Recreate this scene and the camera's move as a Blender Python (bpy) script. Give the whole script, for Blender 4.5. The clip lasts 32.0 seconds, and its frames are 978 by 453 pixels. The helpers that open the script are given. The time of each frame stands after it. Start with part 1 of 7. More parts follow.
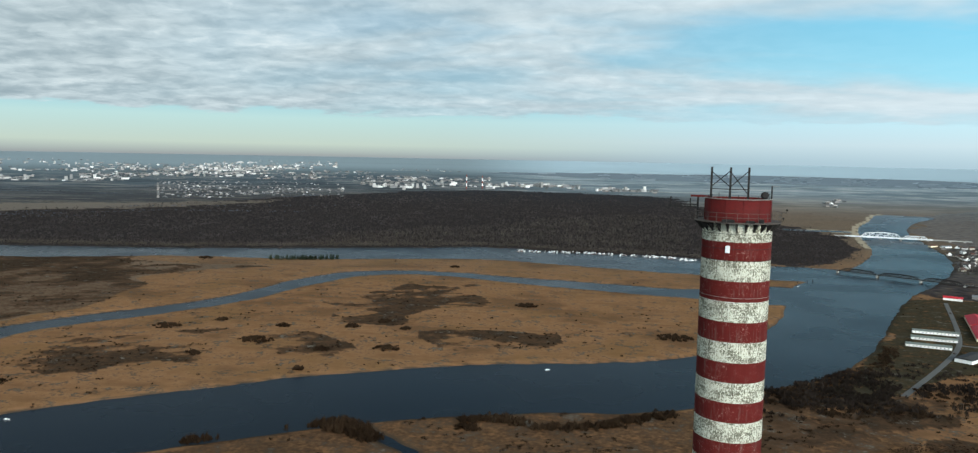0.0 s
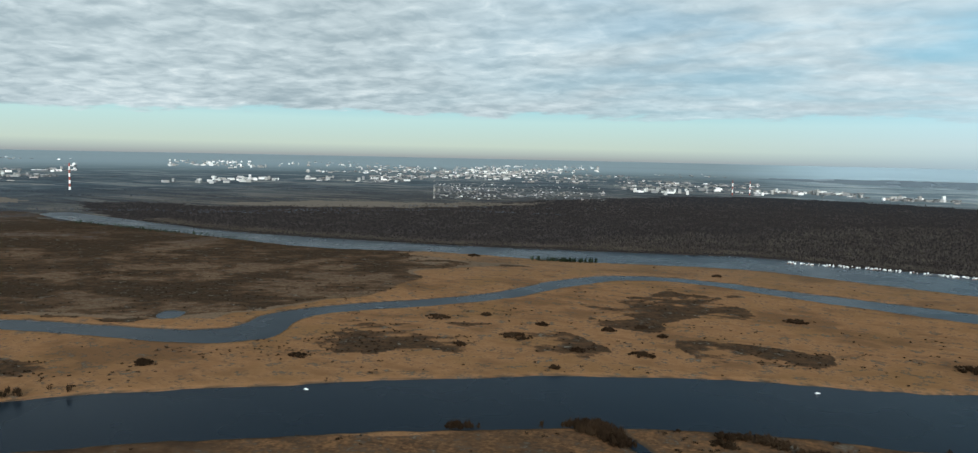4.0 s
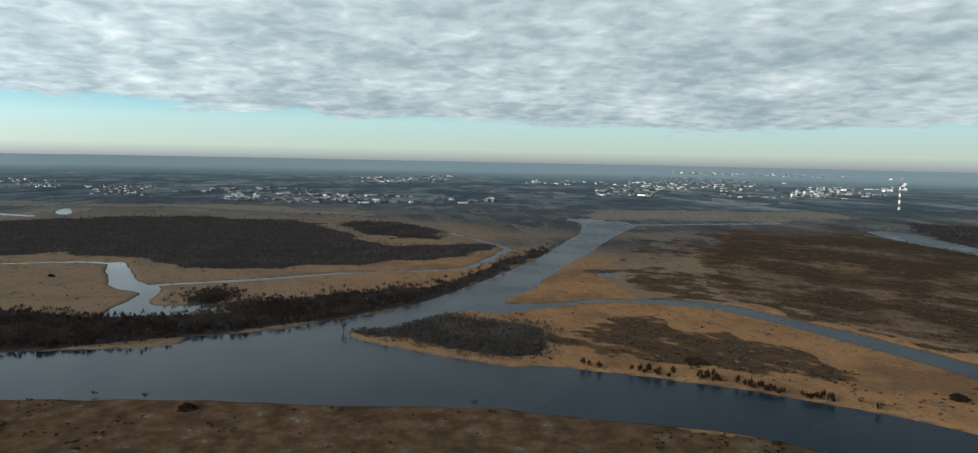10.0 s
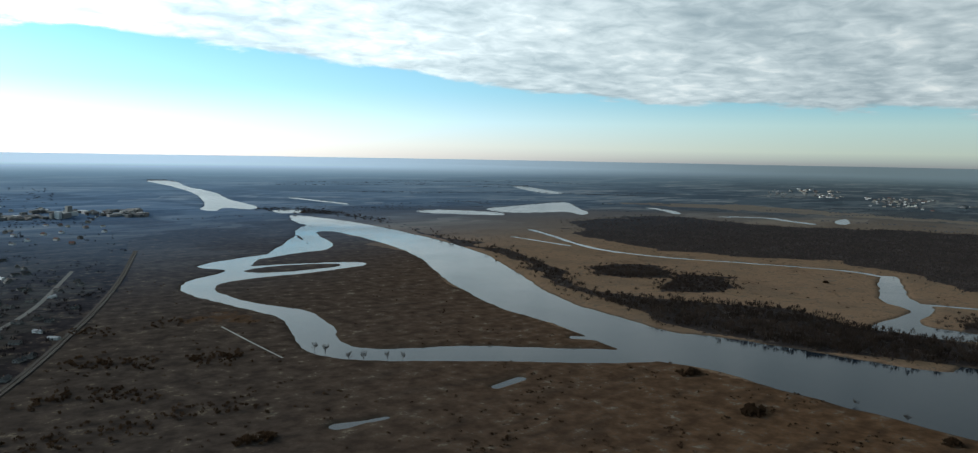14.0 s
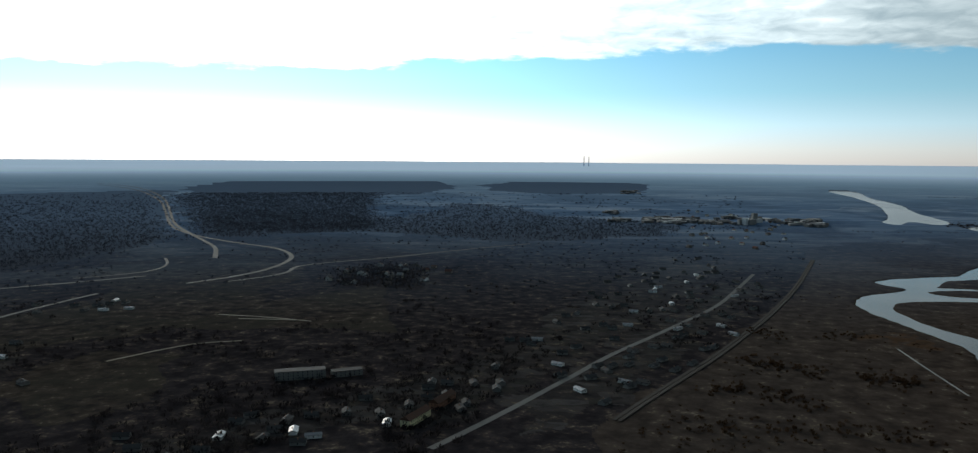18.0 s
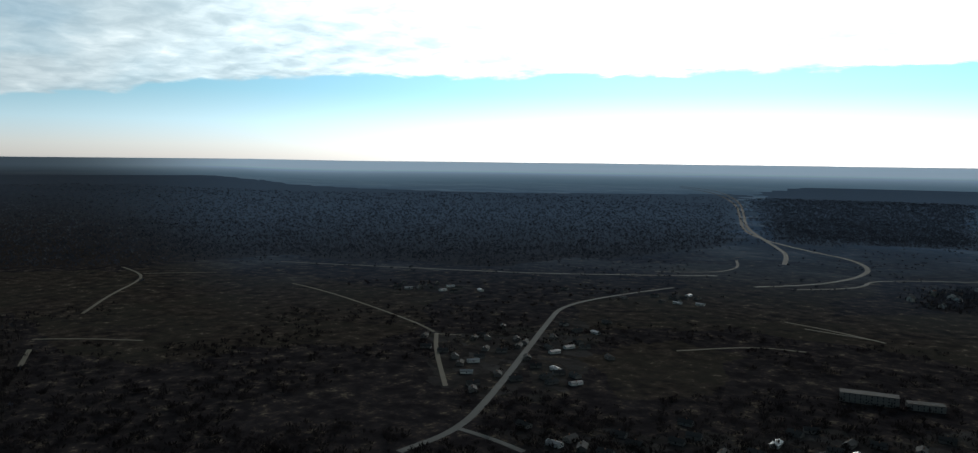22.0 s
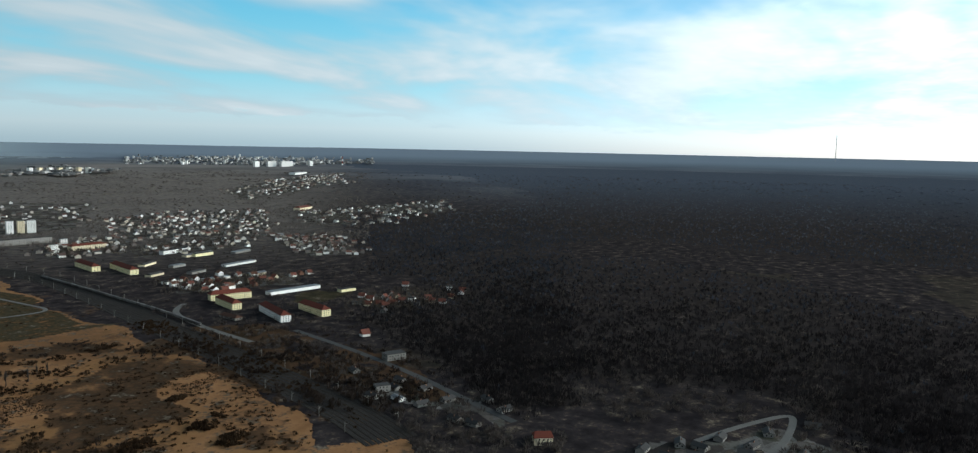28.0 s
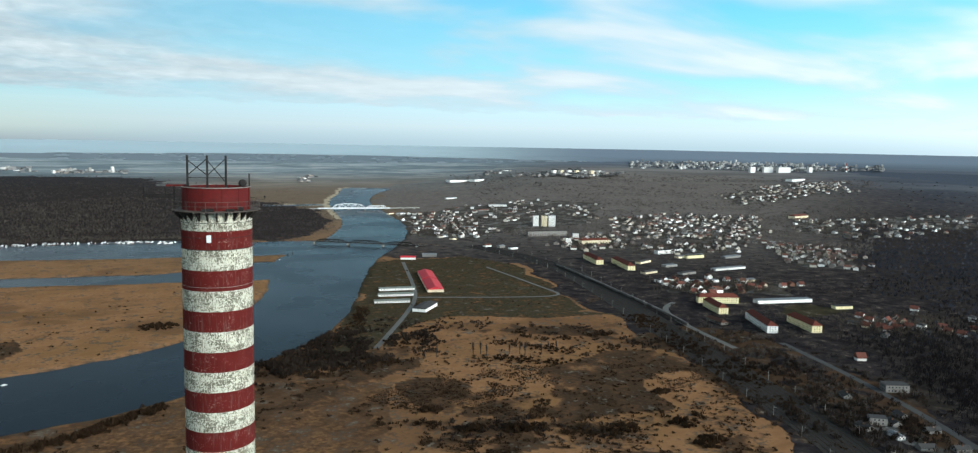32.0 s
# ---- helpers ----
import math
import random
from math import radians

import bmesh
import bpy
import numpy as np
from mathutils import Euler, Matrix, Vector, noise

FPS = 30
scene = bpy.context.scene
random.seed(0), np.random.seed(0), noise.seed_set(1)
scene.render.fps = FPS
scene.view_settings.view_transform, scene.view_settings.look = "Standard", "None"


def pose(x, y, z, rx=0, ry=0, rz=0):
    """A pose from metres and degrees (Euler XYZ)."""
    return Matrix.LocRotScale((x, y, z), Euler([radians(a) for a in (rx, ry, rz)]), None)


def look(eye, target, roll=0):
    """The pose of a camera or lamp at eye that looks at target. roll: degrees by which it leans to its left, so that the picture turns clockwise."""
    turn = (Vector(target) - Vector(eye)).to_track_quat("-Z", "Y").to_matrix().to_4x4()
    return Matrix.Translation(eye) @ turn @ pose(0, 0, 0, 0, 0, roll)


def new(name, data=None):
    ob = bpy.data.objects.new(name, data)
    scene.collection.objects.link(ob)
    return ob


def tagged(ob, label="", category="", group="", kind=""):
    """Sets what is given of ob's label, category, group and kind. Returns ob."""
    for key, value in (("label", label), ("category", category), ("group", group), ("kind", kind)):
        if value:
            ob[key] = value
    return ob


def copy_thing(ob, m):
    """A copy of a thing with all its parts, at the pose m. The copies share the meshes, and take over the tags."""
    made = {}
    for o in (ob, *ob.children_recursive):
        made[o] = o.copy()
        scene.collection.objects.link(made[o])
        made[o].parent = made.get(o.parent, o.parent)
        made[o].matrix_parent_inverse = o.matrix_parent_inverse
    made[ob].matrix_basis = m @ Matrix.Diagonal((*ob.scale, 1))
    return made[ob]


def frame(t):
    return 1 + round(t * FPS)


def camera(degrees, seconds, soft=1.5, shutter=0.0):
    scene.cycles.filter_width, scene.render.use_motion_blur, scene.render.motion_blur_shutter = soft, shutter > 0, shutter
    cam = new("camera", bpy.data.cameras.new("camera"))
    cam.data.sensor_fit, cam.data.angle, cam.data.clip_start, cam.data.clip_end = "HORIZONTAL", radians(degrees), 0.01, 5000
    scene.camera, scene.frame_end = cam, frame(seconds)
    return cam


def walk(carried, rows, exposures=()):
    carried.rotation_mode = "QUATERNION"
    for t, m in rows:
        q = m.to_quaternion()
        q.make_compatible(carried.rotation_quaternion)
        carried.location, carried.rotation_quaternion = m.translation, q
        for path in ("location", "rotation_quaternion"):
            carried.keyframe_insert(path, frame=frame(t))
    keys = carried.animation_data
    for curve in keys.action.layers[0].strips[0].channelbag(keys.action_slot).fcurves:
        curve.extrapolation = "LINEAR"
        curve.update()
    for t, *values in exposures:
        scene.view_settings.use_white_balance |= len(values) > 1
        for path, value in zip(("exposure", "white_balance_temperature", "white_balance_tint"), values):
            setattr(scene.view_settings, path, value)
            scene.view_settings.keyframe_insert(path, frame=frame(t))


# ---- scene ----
# The camera hovers beside a tall striped chimney and turns once round.
cam = camera(64.3, 32.0, soft=1.25)
EYE_Z = 240.0
TURN = [  # seconds, yaw to the left, pitch, roll
    (0.0, 7.59, -5.25, 1.11), (0.5, 9.59, -5.26, 1.10), (1.0, 11.66, -5.27, 1.06), (1.5, 13.66, -5.27, 1.20), (2.0, 15.75, -5.26, 1.22),
    (2.5, 18.15, -5.27, 1.24), (4.5, 30.19, -5.31, 1.20), (5.0, 34.16, -5.33, 1.22), (5.5, 38.09, -5.38, 1.27), (6.0, 42.66, -5.39, 1.27),
    (6.5, 47.23, -5.39, 1.23), (7.0, 52.24, -5.36, 1.25), (7.5, 56.91, -5.32, 1.27), (8.0, 61.96, -5.31, 1.19), (8.5, 67.02, -5.26, 1.20),
    (9.0, 72.46, -5.19, 1.16), (9.5, 77.49, -5.11, 1.14), (10.0, 82.76, -5.07, 1.17), (10.5, 89.34, -5.05, 1.20), (11.0, 96.88, -5.03, 1.23),
    (11.5, 103.66, -5.06, 1.31), (12.0, 110.68, -5.07, 1.23), (12.5, 117.03, -5.11, 1.22), (13.0, 123.79, -5.14, 1.08), (13.5, 129.69, -5.22, 0.97),
    (14.0, 135.99, -5.24, 1.01), (14.5, 141.77, -5.24, 0.93), (16.5, 165.64, -5.12, 0.45), (17.0, 171.75, -5.10, 0.44), (17.5, 177.32, -5.09, 0.43),
    (18.0, 183.33, -5.09, 0.44), (18.5, 188.68, -5.07, 0.36), (19.0, 194.23, -5.03, 0.37), (19.5, 199.25, -5.02, 0.39), (20.0, 204.62, -5.02, 0.35),
    (20.5, 209.74, -5.00, 0.50), (21.0, 214.73, -4.98, 0.53), (21.5, 219.15, -5.02, 0.58), (22.0, 223.84, -5.07, 0.65), (22.5, 228.06, -5.10, 0.67),
    (23.0, 232.60, -5.17, 0.71), (23.5, 236.75, -5.23, 0.77), (24.0, 241.28, -5.28, 0.83), (24.5, 245.47, -5.32, 0.93), (25.0, 250.81, -5.34, 0.82),
    (25.5, 256.72, -5.39, 0.85), (26.0, 267.42, -5.49, 0.88), (26.5, 275.75, -5.61, 0.92), (28.5, 300.41, -5.89, 1.22), (29.0, 304.86, -5.93, 1.17),
    (29.5, 309.02, -5.97, 1.14), (30.0, 313.54, -5.99, 1.14), (30.5, 317.67, -6.04, 1.21), (31.0, 322.12, -6.09, 1.15), (31.5, 326.16, -6.11, 1.13),
    (32.0, 330.47, -6.16, 1.10),
]


def eye_height(t):
    """The drone climbs by about a metre during its turn."""
    return EYE_Z + 1.1 * t / 32.0


EXPOSURES = [(0.0, 0.0), (6.0, 0.0), (9.0, -0.05), (11.0, -0.2), (13.0, -0.35), (14.5, -0.55), (16.5, -0.85), (19.0, -1.45), (23.0, -1.6),
             (25.5, -1.1), (26.5, -0.75), (28.5, -0.25), (30.0, 0.1), (32.0, 0.1)]
walk(cam, [(t, pose(0, 0, eye_height(t), 90 + pitch, 0, yaw) @ pose(0, 0, 0, 0, 0, roll)) for t, yaw, pitch, roll in TURN], EXPOSURES)

# ---- sky and sun ----
SUN_AZ, SUN_EL = radians(208), radians(19)      # azimuth counted to the left from +y
TO_SUN = Vector((-math.sin(SUN_AZ) * math.cos(SUN_EL), math.cos(SUN_AZ) * math.cos(SUN_EL), math.sin(SUN_EL)))
sun = new("sun", bpy.data.lights.new("sun", "SUN"))
sun.data.energy, sun.data.angle, sun.data.color = 2.3, radians(2.5), (1.0, 0.90, 0.77)
sun.matrix_world = look((0, 0, 900), Vector((0, 0, 900)) - TO_SUN)


class Nodes:
    """A short way to write node trees: sockets in, sockets out."""

    def __init__(self, tree):
        self.tree = tree

    def add(self, kind, out=0, props=(), **ins):
        node = self.tree.nodes.new(kind)
        for key, value in dict(props).items():
            setattr(node, key, value)
        for key, value in ins.items():
            slot = node.inputs[int(key[1:])] if key[0] == "i" and key[1:].isdigit() else node.inputs[key.replace("_", " ")]
            if isinstance(value, bpy.types.NodeSocket):
                self.tree.links.new(value, slot)
            else:
                slot.default_value = value
        return node.outputs[out]

    def math(self, op, a, b=0.0, c=0.0, clamp=False):
        return self.add("ShaderNodeMath", props={"operation": op, "use_clamp": clamp}, i0=a, i1=b, i2=c)

    def mix(self, fac, a, b, blend="MIX"):
        a = (*a, 1) if isinstance(a, tuple) and len(a) == 3 else a
        b = (*b, 1) if isinstance(b, tuple) and len(b) == 3 else b
        return self.add("ShaderNodeMix", out=2, props={"data_type": "RGBA", "blend_type": blend}, i0=fac, i6=a, i7=b)

    def step(self, x, lo, hi, a=0.0, b=1.0):
        return self.add("ShaderNodeMapRange", props={"interpolation_type": "SMOOTHSTEP"}, Value=x, From_Min=lo, From_Max=hi, To_Min=a, To_Max=b)

    def line(self, x, lo, hi, a=0.0, b=1.0):
        return self.add("ShaderNodeMapRange", Value=x, From_Min=lo, From_Max=hi, To_Min=a, To_Max=b)

    def noise(self, vector, scale, detail=3.0, rough=0.55, out=0, distort=0.0):
        return self.add("ShaderNodeTexNoise", out=out, Vector=vector, Scale=scale, Detail=detail, Roughness=rough, Distortion=distort)

    def ramp(self, x, stops):
        node = self.tree.nodes.new("ShaderNodeValToRGB")
        self.tree.links.new(x, node.inputs[0])
        el = node.color_ramp.elements
        while len(el) < len(stops):
            el.new(0.5)
        for e, (pos, col) in zip(el, stops):
            e.position = pos
            e.color = (*col, 1) if isinstance(col, tuple) else (col, col, col, 1)
        return node.outputs[0]


def sky():
    world = bpy.data.worlds.new("winter_sky")
    scene.world = world
    world.use_nodes = True
    world.node_tree.nodes.clear()
    n = Nodes(world.node_tree)
    way = n.add("ShaderNodeVectorMath", props={"operation": "NORMALIZE"}, i0=n.add("ShaderNodeTexCoord"))
    xyz = world.node_tree.nodes.new("ShaderNodeSeparateXYZ")
    world.node_tree.links.new(way, xyz.inputs[0])
    x, y, z = xyz.outputs
    el = n.math("MULTIPLY", n.math("ARCSINE", z), 57.2958)
    around = n.math("FRACT", n.math("ADD", n.math("DIVIDE", n.math("ARCTAN2", n.math("MULTIPLY", x, -1.0), y), 2 * math.pi), 1.0))
    to_sun = n.add("ShaderNodeVectorMath", out=1, props={"operation": "DOT_PRODUCT"}, i0=way, i1=TO_SUN)
    off = n.math("MULTIPLY", n.math("ARCCOSINE", to_sun), 57.2958)
    # the cloud layer seen in perspective, as a flat sheet overhead
    lift = n.math("MAXIMUM", n.math("ADD", z, 0.14), 0.05)
    flat = n.add("ShaderNodeCombineXYZ", X=n.math("DIVIDE", x, lift), Y=n.math("DIVIDE", y, lift))
    big = n.noise(flat, 1.1, 3.0, 0.5)
    cells = n.noise(flat, 7.5, 4.5, 0.56, distort=0.4)
    roll = n.noise(n.add("ShaderNodeMapping", Vector=flat, Rotation=(0, 0, 0.5), Scale=(0.55, 1.5, 1)), 2.6, 2.2, 0.5)
    streak = n.noise(n.add("ShaderNodeMapping", Vector=flat, Rotation=(0, 0, -0.42), Scale=(0.7, 1.15, 1)), 1.05, 4.0, 0.5, distort=0.3)
    # lower edge of the sheet round the horizon, in twentieths of degrees
    edge = n.math("MULTIPLY", n.ramp(around, [(0.0, 0.14), (0.12, 0.14), (0.19, 0.1), (0.25, 0.135), (0.30, 0.16), (0.35, 0.2), (0.40, 0.29), (0.44, 0.38), (0.485, 0.37),
                                              (0.55, 0.31), (0.63, 0.295), (0.68, 0.25), (0.73, 0.11), (0.78, 0.06), (0.84, 0.09), (0.93, 0.11), (1.0, 0.14)]), 20.0)
    ragged = n.math("ADD", el, n.math("MULTIPLY", n.math("SUBTRACT", n.noise(flat, 2.2, 5.0, 0.6), 0.5), 2.4))
    deck = n.step(ragged, n.math("SUBTRACT", edge, 0.12), n.math("ADD", edge, 0.3))
    # where the sheet breaks up into thin streaks
    loose = n.ramp(around, [(0.0, 0.45), (0.05, 0.2), (0.1, 0.0), (0.66, 0.0), (0.72, 0.4), (0.78, 0.8), (0.82, 0.95), (0.9, 1.0), (0.96, 0.7), (1.0, 0.45)])
    thin = n.step(streak, 0.36, 0.62)
    # the sheet ends overhead on the side away from the sun, where the upper sky is clear and blue
    roof = n.ramp(around, [(0.0, 0.33), (0.10, 0.36), (0.17, 0.42), (0.24, 0.75), (0.30, 1.0), (0.70, 1.0), (0.78, 0.6), (0.86, 0.4), (1.0, 0.33)])
    deck = n.math("MULTIPLY", deck, n.step(n.math("SUBTRACT", ragged, n.math("MULTIPLY", roof, 36.0)), -2.0, 4.0, 1.0, 0.12))
    cover = n.math("MULTIPLY", deck, n.mix(loose, (1, 1, 1), n.add("ShaderNodeCombineColor", Red=thin, Green=thin, Blue=thin)))
    # clear air: Nishita sky with the pale winter haze low down
    clear_air = n.add("ShaderNodeTexSky", props={"sky_type": "NISHITA", "sun_disc": False, "sun_elevation": SUN_EL, "sun_rotation": 2 * math.pi - SUN_AZ,
                                                "air_density": 1.0, "dust_density": 1.2, "altitude": 200})
    air = n.mix(1.0, clear_air, (0.036, 0.030, 0.024), "MULTIPLY")
    low = n.ramp(n.line(el, -1.0, 13.0), [(0.0, (0.30, 0.335, 0.345)), (0.05, (0.36, 0.395, 0.39)), (0.075, (0.47, 0.54, 0.49)), (0.11, (0.60, 0.71, 0.60)),
                                          (0.24, (0.56, 0.80, 0.76)), (0.36, (0.32, 0.68, 0.80)), (0.6, (0.18, 0.53, 0.77)), (1.0, (0.13, 0.43, 0.70))])
    bright_rim = n.ramp(n.line(el, -1.0, 13.0), [(0.0, (0.55, 0.56, 0.55)), (0.07, (0.70, 0.68, 0.62)), (0.12, (0.72, 0.75, 0.70)), (0.24, (0.62, 0.86, 0.93)), (0.4, (0.42, 0.78, 0.93)),
                                                 (0.65, (0.24, 0.58, 0.82)), (1.0, (0.13, 0.38, 0.64))])
    north_east = n.ramp(n.line(el, -1.0, 13.0), [(0.0, (0.36, 0.49, 0.56)), (0.07, (0.41, 0.55, 0.60)), (0.15, (0.54, 0.68, 0.71)), (0.24, (0.52, 0.74, 0.79)), (0.4, (0.32, 0.72, 0.84)), (0.7, (0.18, 0.60, 0.80)), (1.0, (0.11, 0.46, 0.74))])
    low = n.mix(n.step(loose, 0.15, 0.7), low, north_east)
    low = n.mix(n.step(off, 58.0, 100.0, 1.0, 0.0), low, bright_rim)
    clean = n.ramp(loose, [(0.3, 1.0), (0.9, 1.22)])
    air = n.mix(1.0, n.mix(n.step(el, 9.0, 20.0, 1.0, 0.15), air, low), clean, "MULTIPLY")
    glow = n.math("ADD", n.math("MULTIPLY", n.math("EXPONENT", n.math("MULTIPLY", n.math("POWER", n.math("DIVIDE", off, 26.0), 2.0), -1.0)), 5.0),
                  n.math("MULTIPLY", n.math("EXPONENT", n.math("MULTIPLY", n.math("POWER", n.math("DIVIDE", off, 57.0), 2.0), -1.0)), 3.5))
    # cloud: grey bellies and bright gaps, brighter towards the sun
    tone = n.math("ADD", n.math("MULTIPLY", cells, 0.48), n.math("ADD", n.math("MULTIPLY", roll, 0.30), n.math("MULTIPLY", big, 0.45)))
    puff = n.ramp(n.line(tone, 0.39, 0.82), [(0.0, (0.30, 0.40, 0.44)), (0.35, (0.43, 0.535, 0.565)), (0.7, (0.645, 0.755, 0.77)), (1.0, (0.93, 1.0, 0.97))])
    wisp = n.ramp(streak, [(0.35, (0.44, 0.62, 0.72)), (0.5, (0.58, 0.74, 0.80)), (0.68, (0.78, 0.90, 0.93))])
    puff = n.mix(loose, puff, wisp)
    lit = n.mix(1.0, puff, n.add("ShaderNodeCombineColor", Red=n.math("ADD", glow, 0.95), Green=n.math("ADD", glow, 0.95), Blue=n.math("ADD", glow, 0.95)), "MULTIPLY")
    bright_air = n.math("ADD", n.math("MULTIPLY", glow, n.step(el, 0.5, 5.0, 0.95, 0.58)), 0.95)
    air = n.mix(1.0, air, n.add("ShaderNodeCombineColor", Red=bright_air, Green=bright_air, Blue=bright_air), "MULTIPLY")
    shown = n.mix(1.0, n.mix(cover, air, lit), (0.985, 1.0, 1.035), "MULTIPLY")
    out = world.node_tree.nodes.new("ShaderNodeOutputWorld")
    world.node_tree.links.new(n.add("ShaderNodeBackground", Color=shown, Strength=1.0), out.inputs[0])


sky()

# ---- materials ----
def material(name, paint):
    """paint(n, at) gives colour, roughness and height (or None) for a surface; at: object coordinates in metres."""
    m = bpy.data.materials.new(name)
    m.use_nodes = True
    m.node_tree.nodes.clear()
    n = Nodes(m.node_tree)
    shader = m.node_tree.nodes.new("ShaderNodeBsdfPrincipled")
    at = n.add("ShaderNodeTexCoord", out=3)
    got = paint(n, at)
    colour, rough = got[0], got[1]
    for slot, value in (("Base Color", colour), ("Roughness", rough)):
        if isinstance(value, bpy.types.NodeSocket):
            m.node_tree.links.new(value, shader.inputs[slot])
        else:
            shader.inputs[slot].default_value = (*value, 1) if isinstance(value, tuple) else value
    if len(got) > 2 and got[2] is not None:
        height, strength, depth = got[2]
        m.node_tree.links.new(n.add("ShaderNodeBump", Height=height, Strength=strength, Distance=depth), shader.inputs["Normal"])
    for slot, value in (got[3] if len(got) > 3 else {}).items():
        if isinstance(value, bpy.types.NodeSocket):
            m.node_tree.links.new(value, shader.inputs[slot])
        else:
            shader.inputs[slot].default_value = value
    out = m.node_tree.nodes.new("ShaderNodeOutputMaterial")
    m.node_tree.links.new(shader.outputs[0], out.inputs[0])
    return m


def worn(name, base, rough=0.8, spread=0.25, fine=2.0, large=0.15, bump=0.02, metal=0.0, vary=0.0, dirt=(0.06, 0.055, 0.05), dirty=0.35):
    """A plain surface with grain, broad stains and some dirt; vary: how much one copy differs from the next."""
    def paint(n, at):
        a, b = n.noise(at, fine, 4.0), n.noise(at, large, 3.0)
        dark = tuple(c * (1 - spread) for c in base)
        pale = tuple(min(1, c * (1 + spread)) for c in base)
        col = n.mix(a, dark, pale)
        col = n.mix(n.step(b, 0.45, 0.8, 0.0, dirty), col, dirt)
        if vary:
            r = n.add("ShaderNodeObjectInfo", out=5)
            k = n.math("ADD", n.math("MULTIPLY", r, vary), 1 - vary / 2)
            col = n.mix(1.0, col, n.add("ShaderNodeCombineColor", Red=k, Green=k, Blue=k), "MULTIPLY")
        return col, n.line(a, 0.3, 0.7, rough - 0.08, rough + 0.08), (a, 0.4, bump), {"Metallic": metal, "Specular IOR Level": 0.5 if metal else 0.12}
    return material(name, paint)


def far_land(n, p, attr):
    """Colours of the far plain with the air's haze painted in: strips of winter fields and woods, bluer in the hills,
    paler by the lagoon. Also the distance.
    """
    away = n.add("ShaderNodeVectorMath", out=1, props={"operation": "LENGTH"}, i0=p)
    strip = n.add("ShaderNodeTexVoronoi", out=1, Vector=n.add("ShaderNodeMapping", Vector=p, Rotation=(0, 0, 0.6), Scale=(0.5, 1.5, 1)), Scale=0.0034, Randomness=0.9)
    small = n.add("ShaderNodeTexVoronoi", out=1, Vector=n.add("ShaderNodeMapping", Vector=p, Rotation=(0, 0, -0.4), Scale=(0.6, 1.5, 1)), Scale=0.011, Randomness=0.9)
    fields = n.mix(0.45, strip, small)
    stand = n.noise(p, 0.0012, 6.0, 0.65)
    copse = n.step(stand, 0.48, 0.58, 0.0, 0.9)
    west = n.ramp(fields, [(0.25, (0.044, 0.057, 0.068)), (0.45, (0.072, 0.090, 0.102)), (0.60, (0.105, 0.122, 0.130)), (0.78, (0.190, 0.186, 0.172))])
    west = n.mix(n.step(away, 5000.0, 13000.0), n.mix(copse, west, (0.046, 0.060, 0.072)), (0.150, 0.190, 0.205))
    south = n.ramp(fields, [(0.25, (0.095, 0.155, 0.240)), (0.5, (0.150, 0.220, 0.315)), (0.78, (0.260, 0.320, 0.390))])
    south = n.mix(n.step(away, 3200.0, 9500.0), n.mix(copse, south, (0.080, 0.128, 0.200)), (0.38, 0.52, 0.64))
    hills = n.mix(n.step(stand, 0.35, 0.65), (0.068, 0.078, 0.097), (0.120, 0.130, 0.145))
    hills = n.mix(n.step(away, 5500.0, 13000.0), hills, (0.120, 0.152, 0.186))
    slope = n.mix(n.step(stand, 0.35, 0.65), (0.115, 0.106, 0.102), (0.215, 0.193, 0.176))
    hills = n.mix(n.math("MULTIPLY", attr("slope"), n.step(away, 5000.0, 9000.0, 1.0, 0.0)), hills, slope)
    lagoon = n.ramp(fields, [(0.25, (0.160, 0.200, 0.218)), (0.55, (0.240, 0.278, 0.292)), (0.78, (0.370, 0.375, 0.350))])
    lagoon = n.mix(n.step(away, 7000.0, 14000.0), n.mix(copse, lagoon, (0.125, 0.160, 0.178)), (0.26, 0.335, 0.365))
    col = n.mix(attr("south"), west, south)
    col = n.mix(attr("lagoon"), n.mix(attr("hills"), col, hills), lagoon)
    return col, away


